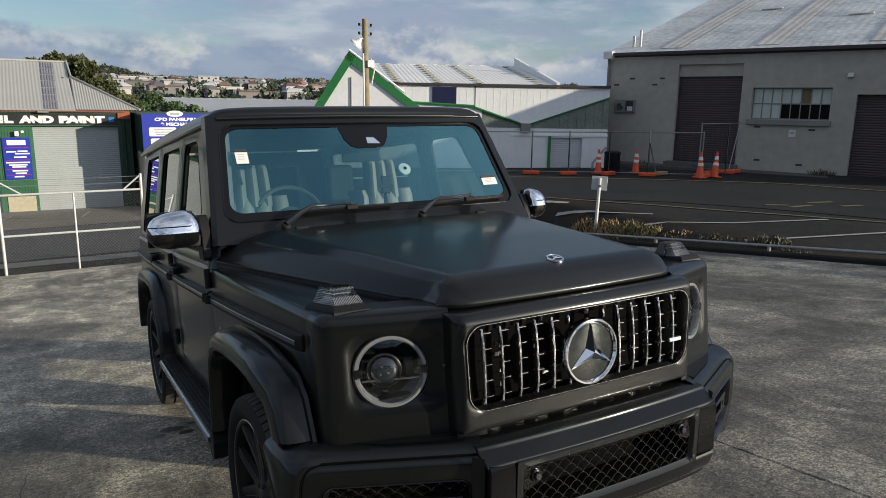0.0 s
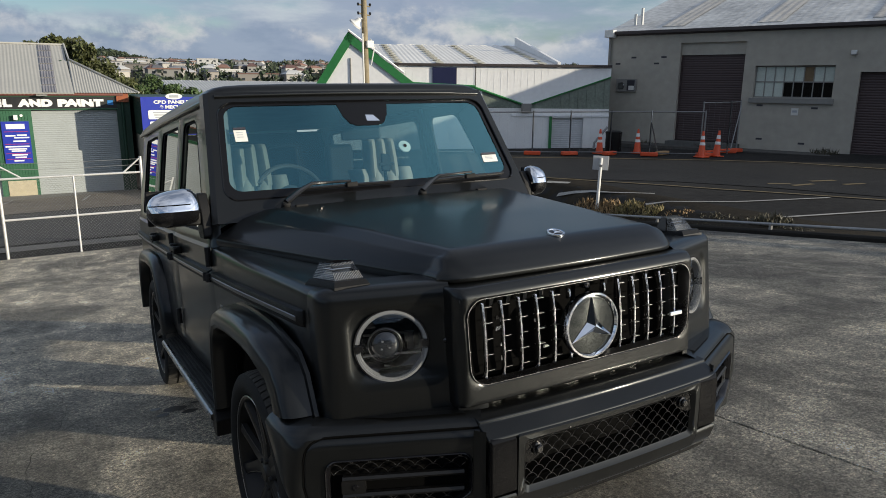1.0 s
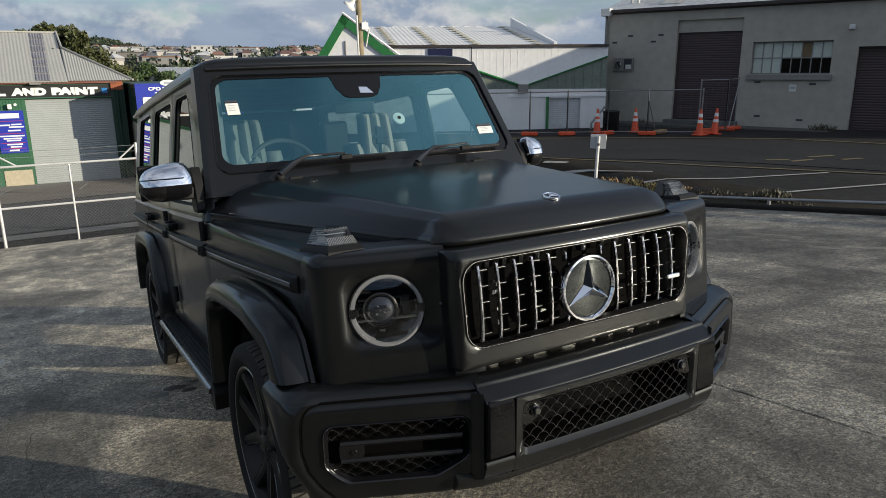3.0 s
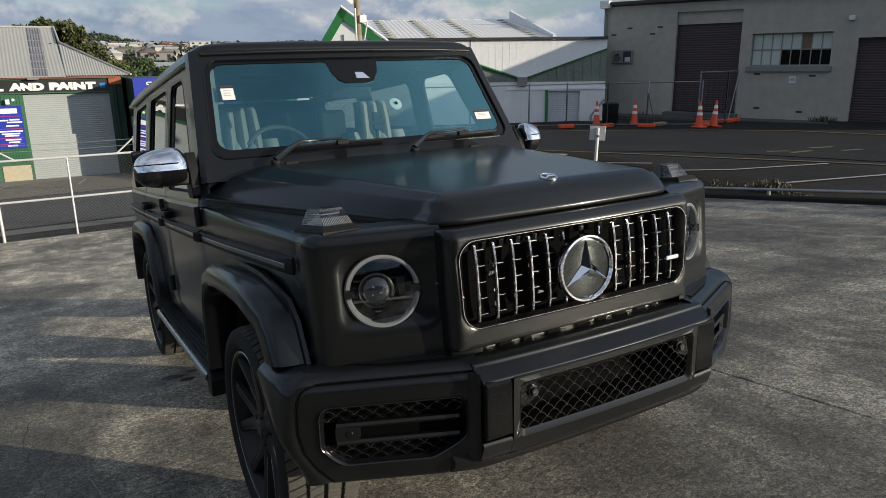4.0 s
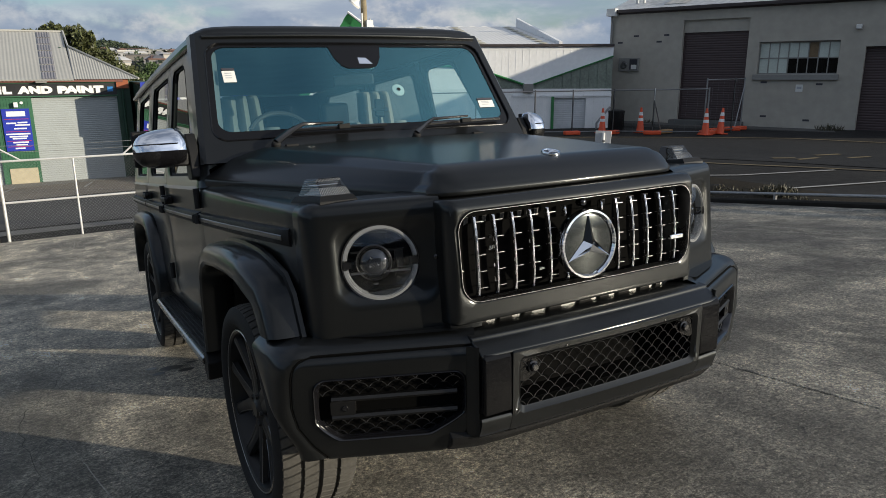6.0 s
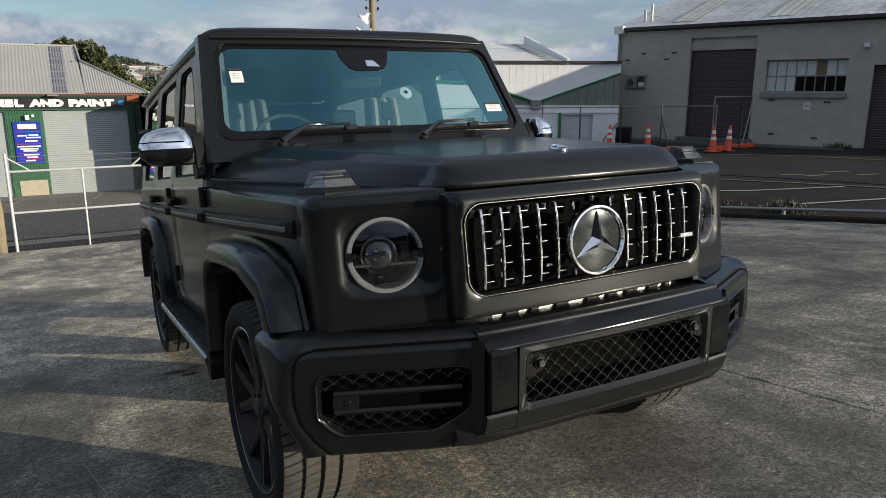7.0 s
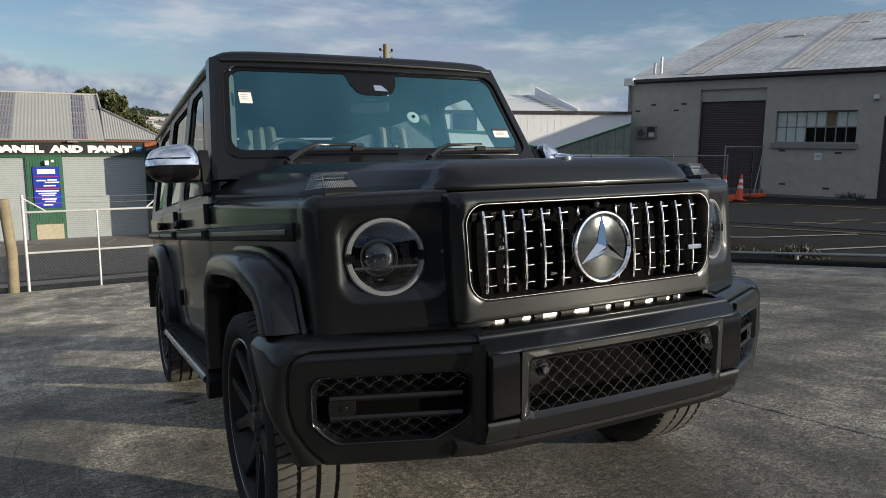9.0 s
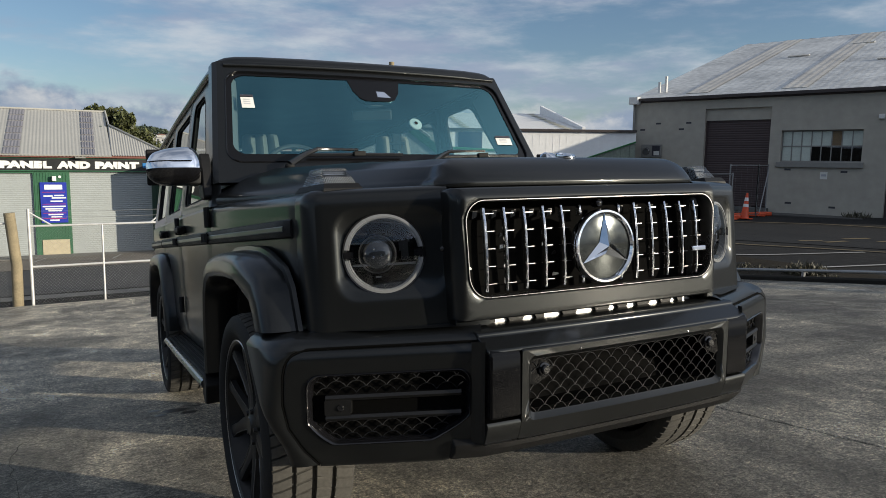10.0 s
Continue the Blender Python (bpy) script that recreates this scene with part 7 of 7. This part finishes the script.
for i, (x, y) in enumerate([(13.85, 18.22), (14.9, 17.39), (16.1, 16.6), (16.97, 15.53), (18.4, 14.35), (19.3, 14.9), (20.3, 14.9), (20.8, 15.0)]):
    fence_foot(x, y, -40 + 25 * (i % 3), ORANGE, "orange plastic fence foot")
fence_foot(17.72, 15.62, 10, TAN, "tan plastic fence foot")
part("notice", boxed(-0.16, 0.16, -0.01, 0.01, -0.2, 0.2, Matrix.Translation((16.93, 15.48, ground_z(16.9, 15.5) + 1.4)) @ pose(0, 0, 0, 0, 0, 42)), PAPER, tf)
part("brace", tube([(16.97, 15.53, ground_z(17, 15.5) + 1.2), (17.6, 15.7, ground_z(17.6, 15.7))], 0.02, 6), FENCE, tf)
part("brace", tube([(21.2, 15.2, ground_z(21, 15) + 1.7), (20.3, 14.8, ground_z(20.3, 15))], 0.02, 6), FENCE, tf)
dz = ground_z(17.0, 17.4)
bn = thing("waste_drum", Matrix.Translation((17.0, 17.4, dz)), "black drum against the wall", "drum")
part("body", lathe([(0.0, 0.0), (0.28, 0.0), (0.30, 0.03), (0.29, 0.3), (0.30, 0.32), (0.29, 0.6), (0.30, 0.72), (0.27, 0.74), (0.0, 0.74)], 28), PLASTIC, bn)
part("lid", lathe([(0.31, 0.72), (0.31, 0.78), (0.2, 0.82), (0.0, 0.83)], 28), PLASTIC, bn)

px, py = 8.95, 9.2
pz = ground_z(px, py)
sp = thing("sign_post", Matrix.Translation((px, py, pz)) @ pose(0, 0, 0, 0, 2.0, 0), "white post with a small plate seen from behind", "sign post")
part("post", tube([(0, 0, -0.1), (0, 0, 1.17)], 0.035, 10), WHITEPVC, sp)
part("plate", boxed(-0.17, 0.17, 0.03, 0.04, 0.90, 1.21, pose(0, 0, 0, 0, 0, -38)), mat("plate_back", (0.42, 0.43, 0.45), rough=0.45, metal=0.4, vary=0.08), sp, bevel=0.004)
part("bracket", boxed(-0.03, 0.03, -0.04, 0.04, 0.97, 1.02, pose(0, 0, 0, 0, 0, -38)), SATIN, sp)

# ---------------------------------------------------------------- green workshop across the lower street
SH = Matrix.Translation((0.24, 31.2, 0))
sh = thing("workshop", SH, "green workshop with roller doors and a grey roof", "workshop")
GREENWALL = mat("green_wall", (0.025, 0.105, 0.052), rough=0.55, vary=0.15, scale=1)
GREENDARK = mat("dark_green_sheet", (0.012, 0.045, 0.026), rough=0.5, vary=0.2)
ROLLER = mat("pale_roller_door", (0.31, 0.335, 0.335), rough=0.5, vary=0.07, scale=1.5)
SHEDROOF = mat("grey_ribbed_roof", (0.35, 0.345, 0.32), rough=0.5, vary=0.08, scale=0.6)
DUSKYSTRIP = mat("rooflight_strip", (0.19, 0.185, 0.20), rough=0.35, vary=0.3, scale=2)
SIGNBLACK = mat("sign_black", (0.012, 0.013, 0.014), rough=0.5)
SIGNWHITE = mat("sign_white", (0.75, 0.75, 0.73), rough=0.5, vary=0.04)
SIGNBLUE = mat("sign_blue", (0.018, 0.035, 0.33), rough=0.4, vary=0.08)
BRICKRED = mat("red_end", (0.27, 0.08, 0.035), rough=0.8, vary=0.2)
part("front_wall", wall_with_holes(-14.0, 1.50, -3.6, 1.35, [(-2.25, 0.97, -3.6, 0.66), (-8.2, -3.60, -3.6, 0.60)], 0.2), GREENWALL, sh, "green painted wall")
for k in range(12):
    x = -3.55 + 0.105 * k
    part("wall_rib", boxed(x, x + 0.035, -0.015, 0.0, -2.2, 0.62), GREENWALL, sh)
part("roller_door", roller_door(-2.25, 0.97, -2.85, 0.66, 0.10, 0.085), ROLLER, sh, "pale grey roller door")
part("roller_door", roller_door(-8.2, -3.60, -2.9, 0.60, 0.10, 0.085), ROLLER, sh, "pale grey roller door")
part("side_wall", boxed(1.30, 1.50, 0.2, 11, -3.6, 1.3), GREENDARK, sh)
part("corner_flashing", boxed(0.97, 1.5, -0.03, 0.0, -3.0, 1.2), GREENDARK, sh)
part("drain_pipe", tube([(1.2, -0.09, 1.2), (1.2, -0.09, -2.9)], 0.06, 8), GREENDARK, sh)
fb = part("name_board", boxed(-9.0, 0.98, -0.08, -0.02, 0.72, 1.22), SIGNBLACK, sh, "long black board with white capital letters")
part("board_edge", boxed(-9.0, 1.0, -0.09, -0.02, 1.21, 1.25), GREENWALL, sh)
part("board_edge", boxed(-9.0, 1.0, -0.09, -0.02, 0.68, 0.72), GREENWALL, sh)


def lettering(name, text, x, z, height, m, material, parent, width=None, depth=0.006, bold=0.0):
    """Words in the built-in font, as one mesh; x is their left edge."""
    cu = bpy.data.curves.new(name, "FONT")
    cu.body, cu.size, cu.extrude, cu.offset = text, 1.0, 0.02, bold
    tmp = bpy.data.objects.new(name, cu)
    scene.collection.objects.link(tmp)
    me = bpy.data.meshes.new_from_object(tmp.evaluated_get(bpy.context.evaluated_depsgraph_get()))
    bpy.data.objects.remove(tmp)
    co = np.array([v.co[:] for v in me.vertices])
    lo, hi = co.min(0), co.max(0)
    k = height / (hi[1] - lo[1])
    kx = width / (hi[0] - lo[0]) if width else k
    for v in me.vertices:
        v.co = ((v.co.x - lo[0]) * kx, (0 if v.co.z > 0 else depth), (v.co.y - lo[1]) * k)
    me.materials.clear()
    me.materials.append(material)
    ob = new(name, me)
    ob.matrix_local = m @ Matrix.Translation((x, 0, z))
    ob.parent = parent
    return ob


LET = Matrix.Translation((0, -0.09, 0))
lettering("letters", "PANEL", -4.74, 0.80, 0.31, LET, SIGNWHITE, sh, 1.86, bold=0.09)
lettering("letters", "AND", -2.70, 0.80, 0.31, LET, SIGNWHITE, sh, 1.26, bold=0.09)
lettering("letters", "PAINT", -1.26, 0.80, 0.31, LET, SIGNWHITE, sh, 1.74, bold=0.09)
part("small_logo", boxed(0.62, 0.84, -0.1, -0.08, 0.86, 1.06), mat("logo_blue", (0.02, 0.16, 0.42), rough=0.4), sh)
bs = part("blue_sign", boxed(-3.36, -2.38, -0.06, -0.015, -1.48, 0.22), SIGNBLUE, sh, "tall blue sign with rows of white print")
RED = mat("red_line", (0.45, 0.03, 0.04), rough=0.5)
part("number_bar", boxed(-3.20, -2.54, -0.066, -0.06, -0.08, 0.12), SIGNWHITE, sh)
for i, (x0, x1, z) in enumerate(((-3.25, -2.9, -0.38), (-2.85, -2.5, -0.36), (-2.95, -2.42, -0.46), (-3.0, -2.55, -0.60), (-3.30, -2.45, -0.82), (-3.2, -2.55, -0.92), (-3.1, -2.6, -1.0), (-3.1, -2.55, -1.16), (-3.0, -2.6, -1.26), (-3.05, -2.7, -1.40))):
    part("print_bar", boxed(x0, x1, -0.066, -0.06, z, z + 0.055), SIGNWHITE, sh)
for z in (-0.2, -0.70, -1.08, -1.31):
    part("rule_line", boxed(-3.3, -2.44, -0.066, -0.06, z, z + 0.018), RED, sh)
part("base_panel", boxed(-3.37, -2.36, -0.03, -0.015, -2.85, -2.2), mat("cream_panel", (0.42, 0.37, 0.26), rough=0.8, vary=0.2), sh)
part("wall_lamp", boxed(-2.9, -2.75, -0.2, -0.02, 0.28, 0.48), SIGNWHITE, sh, bevel=0.02)
part("wall_lamp", lathe([(0.0, 0.05), (0.05, 0.04), (0.06, 0.0)], 16, Matrix.Translation((-2.62, -0.02, 0.45)) @ pose(0, 0, 0, 90, 0, 0)), SIGNWHITE, sh)
part("sensor", boxed(-2.0, -1.6, -0.35, -0.05, 1.24, 1.30), GREYTRIM, sh)
part("gutter", boxed(-14.2, 1.25, -0.22, -0.06, 1.26, 1.38), mat("red_gutter", (0.16, 0.06, 0.045), rough=0.6, vary=0.2), sh)
part("gutter_end", boxed(0.98, 1.46, -0.16, -0.02, 0.98, 1.37), BRICKRED, sh)
part("roof", sheet_roof([(-14.2, -0.3, 1.36), (-0.61, -0.3, 1.36), (-0.70, 4.8, 3.50), (-14.2, 4.8, 3.50)], 100, 0.010), SHEDROOF, sh, "pale grey ribbed roof", sharp=50)
# hip end running out to the corner
rows = []
for k in range(97):
    t = k / 96
    h = 0.022 if k % 4 in (1, 2) else 0
    x = -0.61 + 2.46 * t
    rows.append([(x, -0.3, 1.36 + h), (x, -0.3 + 3.2 * (1 - t), 1.36 + 1.38 * (1 - t) + h)])
bm = loft(rows)
part("hip_roof", bm, SHEDROOF, sh, sharp=50)
part("hip_side", prism([(-0.3, 1.34), (2.9, 2.72), (11, 2.72), (11, 1.34)], "x", -0.62, -0.60), SHEDROOF, sh)
bm = bmesh.new()
bm.faces.new([bm.verts.new(p) for p in ((1.85, -0.3, 1.35), (1.85, 11, 1.35), (-0.6, 11, 2.72), (-0.6, 2.9, 2.74))])
part("hip_back", bm, SHEDROOF, sh)
part("ridge_cap", boxed(-14.2, -0.68, 4.7, 4.9, 3.48, 3.55), SHEDROOF, sh)
part("barge_cap", tube([(-0.66, 4.8, 3.54), (-0.58, 2.9, 2.80), (1.88, -0.3, 1.39)], 0.05, 6), SHEDROOF, sh)
part("gable_infill", boxed(-0.95, -0.86, 2.9, 4.8, 2.2, 2.75), GREENDARK, sh)
for x0, w in ((-1.75, 0.52), (-4.62, 0.60), (-7.6, 0.6)):
    for k in range(7):
        f0, f1 = k / 7, (k + 0.86) / 7
        part("rooflight", sheet_roof([(x0, -0.28 + 5.0 * f0, 1.395 + 2.10 * f0), (x0 + w, -0.28 + 5.0 * f0, 1.395 + 2.10 * f0), (x0 + w, -0.28 + 5.0 * f1, 1.395 + 2.10 * f1), (x0, -0.28 + 5.0 * f1, 1.395 + 2.10 * f1)], 5, 0.02, 0.02), DUSKYSTRIP, sh)
part("forecourt", boxed(-14, 1.5, -1.2, 0.0, -3.4, -2.83), mat("forecourt", (0.16, 0.155, 0.14), rough=0.9, vary=0.2), sh)
for x in (-3.0, -0.2):
    drape("parking_line", [(x - 0.4, 27.5), (x, 30.0)], 0.09, WHITELINE, "worn white parking line", "road marking", 0.02)

# neighbour with the large blue sign
nb = thing("neighbour_workshop", Matrix.Translation((0, 28.7, 0)), "low workshop standing forward behind a large blue sign", "workshop")
CREAM = mat("cream_wall", (0.38, 0.35, 0.28), rough=0.8, vary=0.12)
part("wall", boxed(1.95, 9.0, 0.10, 7.0, -3.6, -0.36), CREAM, nb, "cream lower wall")
part("upper_wall", boxed(1.93, 9.0, 0.08, 7.0, -0.36, 1.20), GREENDARK, nb, "dark green clad upper wall")
for k in range(16):
    y = 0.15 + 0.17 * k
    part("wall_rib", boxed(1.915, 1.93, y, y + 0.05, -0.34, 1.18), GREENDARK, nb)
part("wall_cap", boxed(1.90, 9.0, 0.05, 7.0, 1.20, 1.24), GREENDARK, nb)
part("sign_board", boxed(1.91, 6.2, 0.0, 0.06, -0.32, 1.25), SIGNBLUE, nb, "large blue sign with white panels")
part("oval_plate", prism([(3.20 + 0.33 * math.cos(a), 1.27 + 0.125 * math.sin(a)) for a in [2 * math.pi * k / 24 for k in range(24)]], "y", -0.03, 0.0), SIGNWHITE, nb)
part("number_bar", boxed(3.02, 3.38, -0.036, -0.03, 1.22, 1.32), mat_grey, nb)
N = Matrix.Translation((0, -0.012, 0))
lettering("letters", "CBD PANELBEATERS", 2.40, 0.97, 0.14, N, SIGNWHITE, nb, 2.2, bold=0.05)
lettering("letters", "& MECHANICAL", 2.62, 0.77, 0.14, N, SIGNWHITE, nb, 1.65, bold=0.05)
for x0, x1, z0, z1 in ((2.16, 3.22, 0.35, 0.71), (3.40, 5.4, 0.35, 0.71), (2.20, 3.22, -0.12, 0.26), (3.40, 5.4, -0.12, 0.26)):
    part("white_panel", prism([(x, z) for x, z in rounded(x0, x1, z0, z1, 0.05, 5)], "y", -0.02, 0.0), SIGNWHITE, nb)
    for k in range(3 if z0 > 0 else 2):
        part("print_bar", boxed(x0 + 0.18 + 0.04 * k, x1 - 0.18, -0.024, -0.02, z1 - 0.12 - 0.095 * k, z1 - 0.07 - 0.095 * k), mat_grey, nb)
GR2 = mat("pale_roof", (0.40, 0.41, 0.41), rough=0.5, vary=0.15, scale=0.8)
hall = thing("hall", Matrix.Translation((6.9, 52, -4.35)), "grey hall with a pale ribbed roof", "hall")
part("wall", boxed(0, 14, 0, 12, 0, 5.3), GREYWALL, hall)
part("gable", prism([(0, 5.3), (6, 6.25), (12, 5.3)], "x", 0, 0.2), GREYWALL, hall)
part("roof", sheet_roof([(-0.2, -0.3, 5.25), (14.2, -0.3, 5.25), (14.2, 6, 6.35), (-0.2, 6, 6.35)], 60, 0.03), GR2, hall, sharp=50)
part("back_roof", sheet_roof([(-0.2, 12.3, 5.25), (14.2, 12.3, 5.25), (14.2, 6, 6.35), (-0.2, 6, 6.35)], 20, 0.03), GR2, hall, sharp=50)

# ---------------------------------------------------------------- gate and chain-link fence at the yard's foot
GALV = mat("galvanised_gate", (0.55, 0.55, 0.54), rough=0.45, metal=0.3, vary=0.15)
WIREM = mat("fence_wire", (0.33, 0.33, 0.32), rough=0.5, metal=0.5, vary=0.2)
WOOD = mat("weathered_post", (0.23, 0.19, 0.12), rough=0.9, vary=0.35, scale=5, bump=0.5)


def chain_link(x0, x1, z0, z1, y, pitch=0.07, r=0.0016):
    """Woven wire as two sets of slanting wires, cut to the frame."""
    bm = bmesh.new()
    h = z1 - z0
    k = x0 - h
    while k < x1:
        for sgn in (1, -1):
            a, b = (k, z0 if sgn > 0 else z1), (k + h, z1 if sgn > 0 else z0)
            t0, t1 = max(0, (x0 - k) / h), min(1, (x1 - k) / h)
            if t1 > t0:
                p = [(k + h * t, y + 0.004 * sgn, a[1] + (b[1] - a[1]) * t) for t in (t0, t1)]
                tube(p, r, 3, bm)
        k += pitch
    return bm


gate = thing("yard_gate", Matrix.Translation((0, 14.64, 0)), "galvanised pipe gate with chain-link wire", "gate")
for x in (-2.52, 0.24):
    part("post", tube([(x, 0, -2.02), (x, 0, 0.20)], 0.032, 10), GALV, gate)
part("post", tube([(-1.13, 0, -1.92), (-1.13, 0, -0.16)], 0.022, 10), GALV, gate)
for z in (-0.17, -1.04, -1.91):
    part("rail", tube([(-2.5, 0, z), (0.24, 0, z + 0.02)], 0.024, 10), GALV, gate)
part("brace", tube([(-2.5, 0, 0.12), (-2.1, 0, -0.16)], 0.018, 8), GALV, gate)
part("brace", tube([(0.22, 0, 0.16), (-0.15, 0, -0.16)], 0.018, 8), GALV, gate)
for z in (0.02, 0.15):
    part("top_wire", tube([(-2.5, 0, z), (-1.1, 0, z - 0.02), (0.24, 0, z)], 0.004, 4), WIREM, gate)
tagged(part("wire", chain_link(-2.5, 0.24, -1.9, -0.17, 0), WIREM, gate), kind="stuff")
post = tagged(part("timber_post", tube([(-2.80, 14.62, -2.15), (-2.78, 14.62, -1.0), (-2.86, 14.62, 0.12)], 0.105, 12), WOOD), "round weathered timber gate post", "post")
post2 = tagged(part("timber_post", tube([(0.55, 14.62, -2.1), (0.55, 14.62, 0.1)], 0.10, 12), WOOD), "round weathered timber gate post", "post")
for a, b, nm in ((-14.0, -2.95, 0), (0.65, 7.0, 1)):
    cf = thing("chain_fence", Matrix.Translation((0, 14.64, 0)), "chain-link fence between pipe posts", "fence")
    tagged(part("wire", chain_link(a, b, -1.9, -0.1, 0), WIREM, cf), kind="stuff")
    part("rail", tube([(a, 0, -0.1), (b, 0, -0.1)], 0.02, 8), GALV, cf)
    x = a
    while x < b:
        part("post", tube([(x, 0, -2.05), (x, 0, 0.0)], 0.025, 8), GALV, cf)
        x += 2.6
drape("gutter_strip", [(-14, 16.0), (2, 15.8), (5, 15.8)], 0.8, mat("pale_strip", (0.12, 0.117, 0.108), rough=0.9, vary=0.25), "pale concrete strip along the street", "pavement", 0.02)

# ---------------------------------------------------------------- utility pole
ux, uy = 7.08, 17.7
uz = ground_z(ux, uy)
pole = thing("utility_pole", Matrix.Translation((ux, uy, 0)), "weathered timber utility pole with insulators and cables", "utility pole")
part("pole", tube([(0.1, 0, uz - 0.2), (0.02, 0, 2.0), (-0.02, 0, 4.30)], 0.098, 12, taper=[1.1, 1.0, 0.85]), WOOD, pole)
for z in (3.88, 4.13):
    part("cross_pin", tube([(-0.20, 0, z), (0.18, 0, z - 0.05)], 0.02, 6), WOOD, pole)
    for x in (-0.20, 0.18):
        part("insulator", lathe([(0.0, 0.08), (0.03, 0.075), (0.04, 0.04), (0.025, 0.02), (0.035, 0.0), (0.0, -0.015)], 12, Matrix.Translation((x, 0, z - 0.03))), RIMMAT, pole)
lampp = part("street_lamp", lathe([(0.03, 0.22), (0.06, 0.2), (0.09, 0.1), (0.19, 0.02), (0.20, -0.03), (0.0, -0.02)], 20, Matrix.Translation((-0.32, -0.05, 3.56)) @ pose(0, 0, 0, 25, 35, 0)), WHITEPVC, pole, "white flood lamp")
part("lamp_arm", tube([(-0.02, 0, 3.62), (-0.10, -0.02, 3.74), (-0.22, -0.04, 3.70)], 0.025, 6), WHITEPVC, pole)
part("conduit", tube([(-0.09, -0.1, 0.2), (-0.10, -0.1, 2.2), (-0.12, -0.1, 3.3)], 0.03, 8), WHITEPVC, pole)
part("cable", tube([(0.16, -0.08, 2.4), (0.26, -0.1, 2.9), (0.14, -0.1, 3.15), (0.05, -0.12, 3.0)], 0.02, 6), WHITEPVC, pole)
part("joint_box", boxed(0.0, 0.2, -0.2, -0.1, 2.9, 3.1), WHITEPVC, pole)

# ---------------------------------------------------------------- the far suburb and the wooded rise
rnd = random.Random(11)
WALLS = [mat("far_wall", c, rough=0.7, vary=0.06) for c in ((0.44, 0.44, 0.43), (0.30, 0.29, 0.27), (0.33, 0.33, 0.33), (0.36, 0.34, 0.31), (0.22, 0.20, 0.18))]
ROOFS = [mat("far_roof", c, rough=0.6, vary=0.1) for c in ((0.22, 0.22, 0.23), (0.40, 0.40, 0.40), (0.14, 0.075, 0.06), (0.12, 0.12, 0.13), (0.50, 0.50, 0.49), (0.26, 0.14, 0.10))]
FARGLASS = mat("far_window", (0.04, 0.045, 0.05), rough=0.2)


def far_house(x, y, w, d, h, rz, wall_m, roof_m, flat):
    z = ground_z(x, y)
    t = thing("house", Matrix.Translation((x, y, z)) @ pose(0, 0, 0, 0, 0, rz), "pale suburban house on the far slope" if not flat else "large pale flat-roofed building on the far slope", "house", "far houses")
    part("wall", boxed(-w / 2, w / 2, -d / 2, d / 2, -2, h), wall_m, t)
    if flat:
        part("roof", boxed(-w / 2 - 0.3, w / 2 + 0.3, -d / 2 - 0.3, d / 2 + 0.3, h, h + 0.5), roof_m, t)
    else:
        part("roof", loft([[(-w / 2 - 0.5, -d / 2 - 0.5, h), (w / 2 + 0.5, -d / 2 - 0.5, h), (w / 2 + 0.5, d / 2 + 0.5, h), (-w / 2 - 0.5, d / 2 + 0.5, h)], [(-w / 4, -0.05, h + d * 0.28), (w / 4, -0.05, h + d * 0.28), (w / 4, 0.05, h + d * 0.28), (-w / 4, 0.05, h + d * 0.28)]], closed=True, caps=True), roof_m, t)
    floors = max(1, int(h / 2.8))
    for f in range(floors):
        n = max(2, int(w / 4.5))
        for k in range(n):
            cx = -w / 2 + w * (k + 0.5) / n
            part("window", boxed(cx - 0.8, cx + 0.8, -d / 2 - 0.06, -d / 2 + 0.05, 1.0 + 2.8 * f, 2.2 + 2.8 * f), FARGLASS, t)


for i in range(190):
    r = 330 + 800 * rnd.random() ** 0.8
    az = radians(rnd.uniform(-4, 30))
    big = rnd.random() < 0.16
    far_house(-1.5 + r * math.sin(az), -2.3 + r * math.cos(az), rnd.uniform(14, 26) if big else rnd.uniform(6, 11), rnd.uniform(6, 9), rnd.uniform(4, 6) if big else rnd.uniform(2.8, 4.5), rnd.uniform(-40, 40), rnd.choice(WALLS), rnd.choice(ROOFS), big)
far_house(110, 560, 15, 10, 8.5, -8, WALLS[0], ROOFS[1], True)


def far_trees(count, az0, az1, r0, r1, size, label, seed, material):
    rr = random.Random(seed)
    verts, faces = [], []
    for _ in range(count):
        r, az = rr.uniform(r0, r1), radians(rr.uniform(az0, az1))
        x, y = r * math.sin(az), r * math.cos(az)
        s = size * rr.uniform(0.6, 1.5)
        v, f = leaf_cloud((x, y, ground_z(x, y) + s * 0.8), (s, s, s * rr.uniform(0.7, 1.2)), 26, s * 0.42, rr, 0.9)
        faces += [tuple(i + len(verts) for i in q) for q in f]
        verts += v
    me = bpy.data.meshes.new("far_trees")
    me.from_pydata([tuple(v) for v in verts], [], faces)
    me.materials.append(material)
    tagged(new("far_trees", me), label, "trees", kind="stuff")


FARLEAF = leaf_mat("far_leaf", (0.035, 0.05, 0.025))
far_trees(520, -6, 34, 150, 900, 2.9, "dark trees scattered among far houses", 31, FARLEAF)
far_trees(700, -6, 40, 1150, 1500, 3.6, "dark wooded ridge on the horizon", 32, FARLEAF)
far_trees(260, 1.5, 7, 1350, 1500, 4.2, "dark wooded knoll on the horizon", 33, FARLEAF)
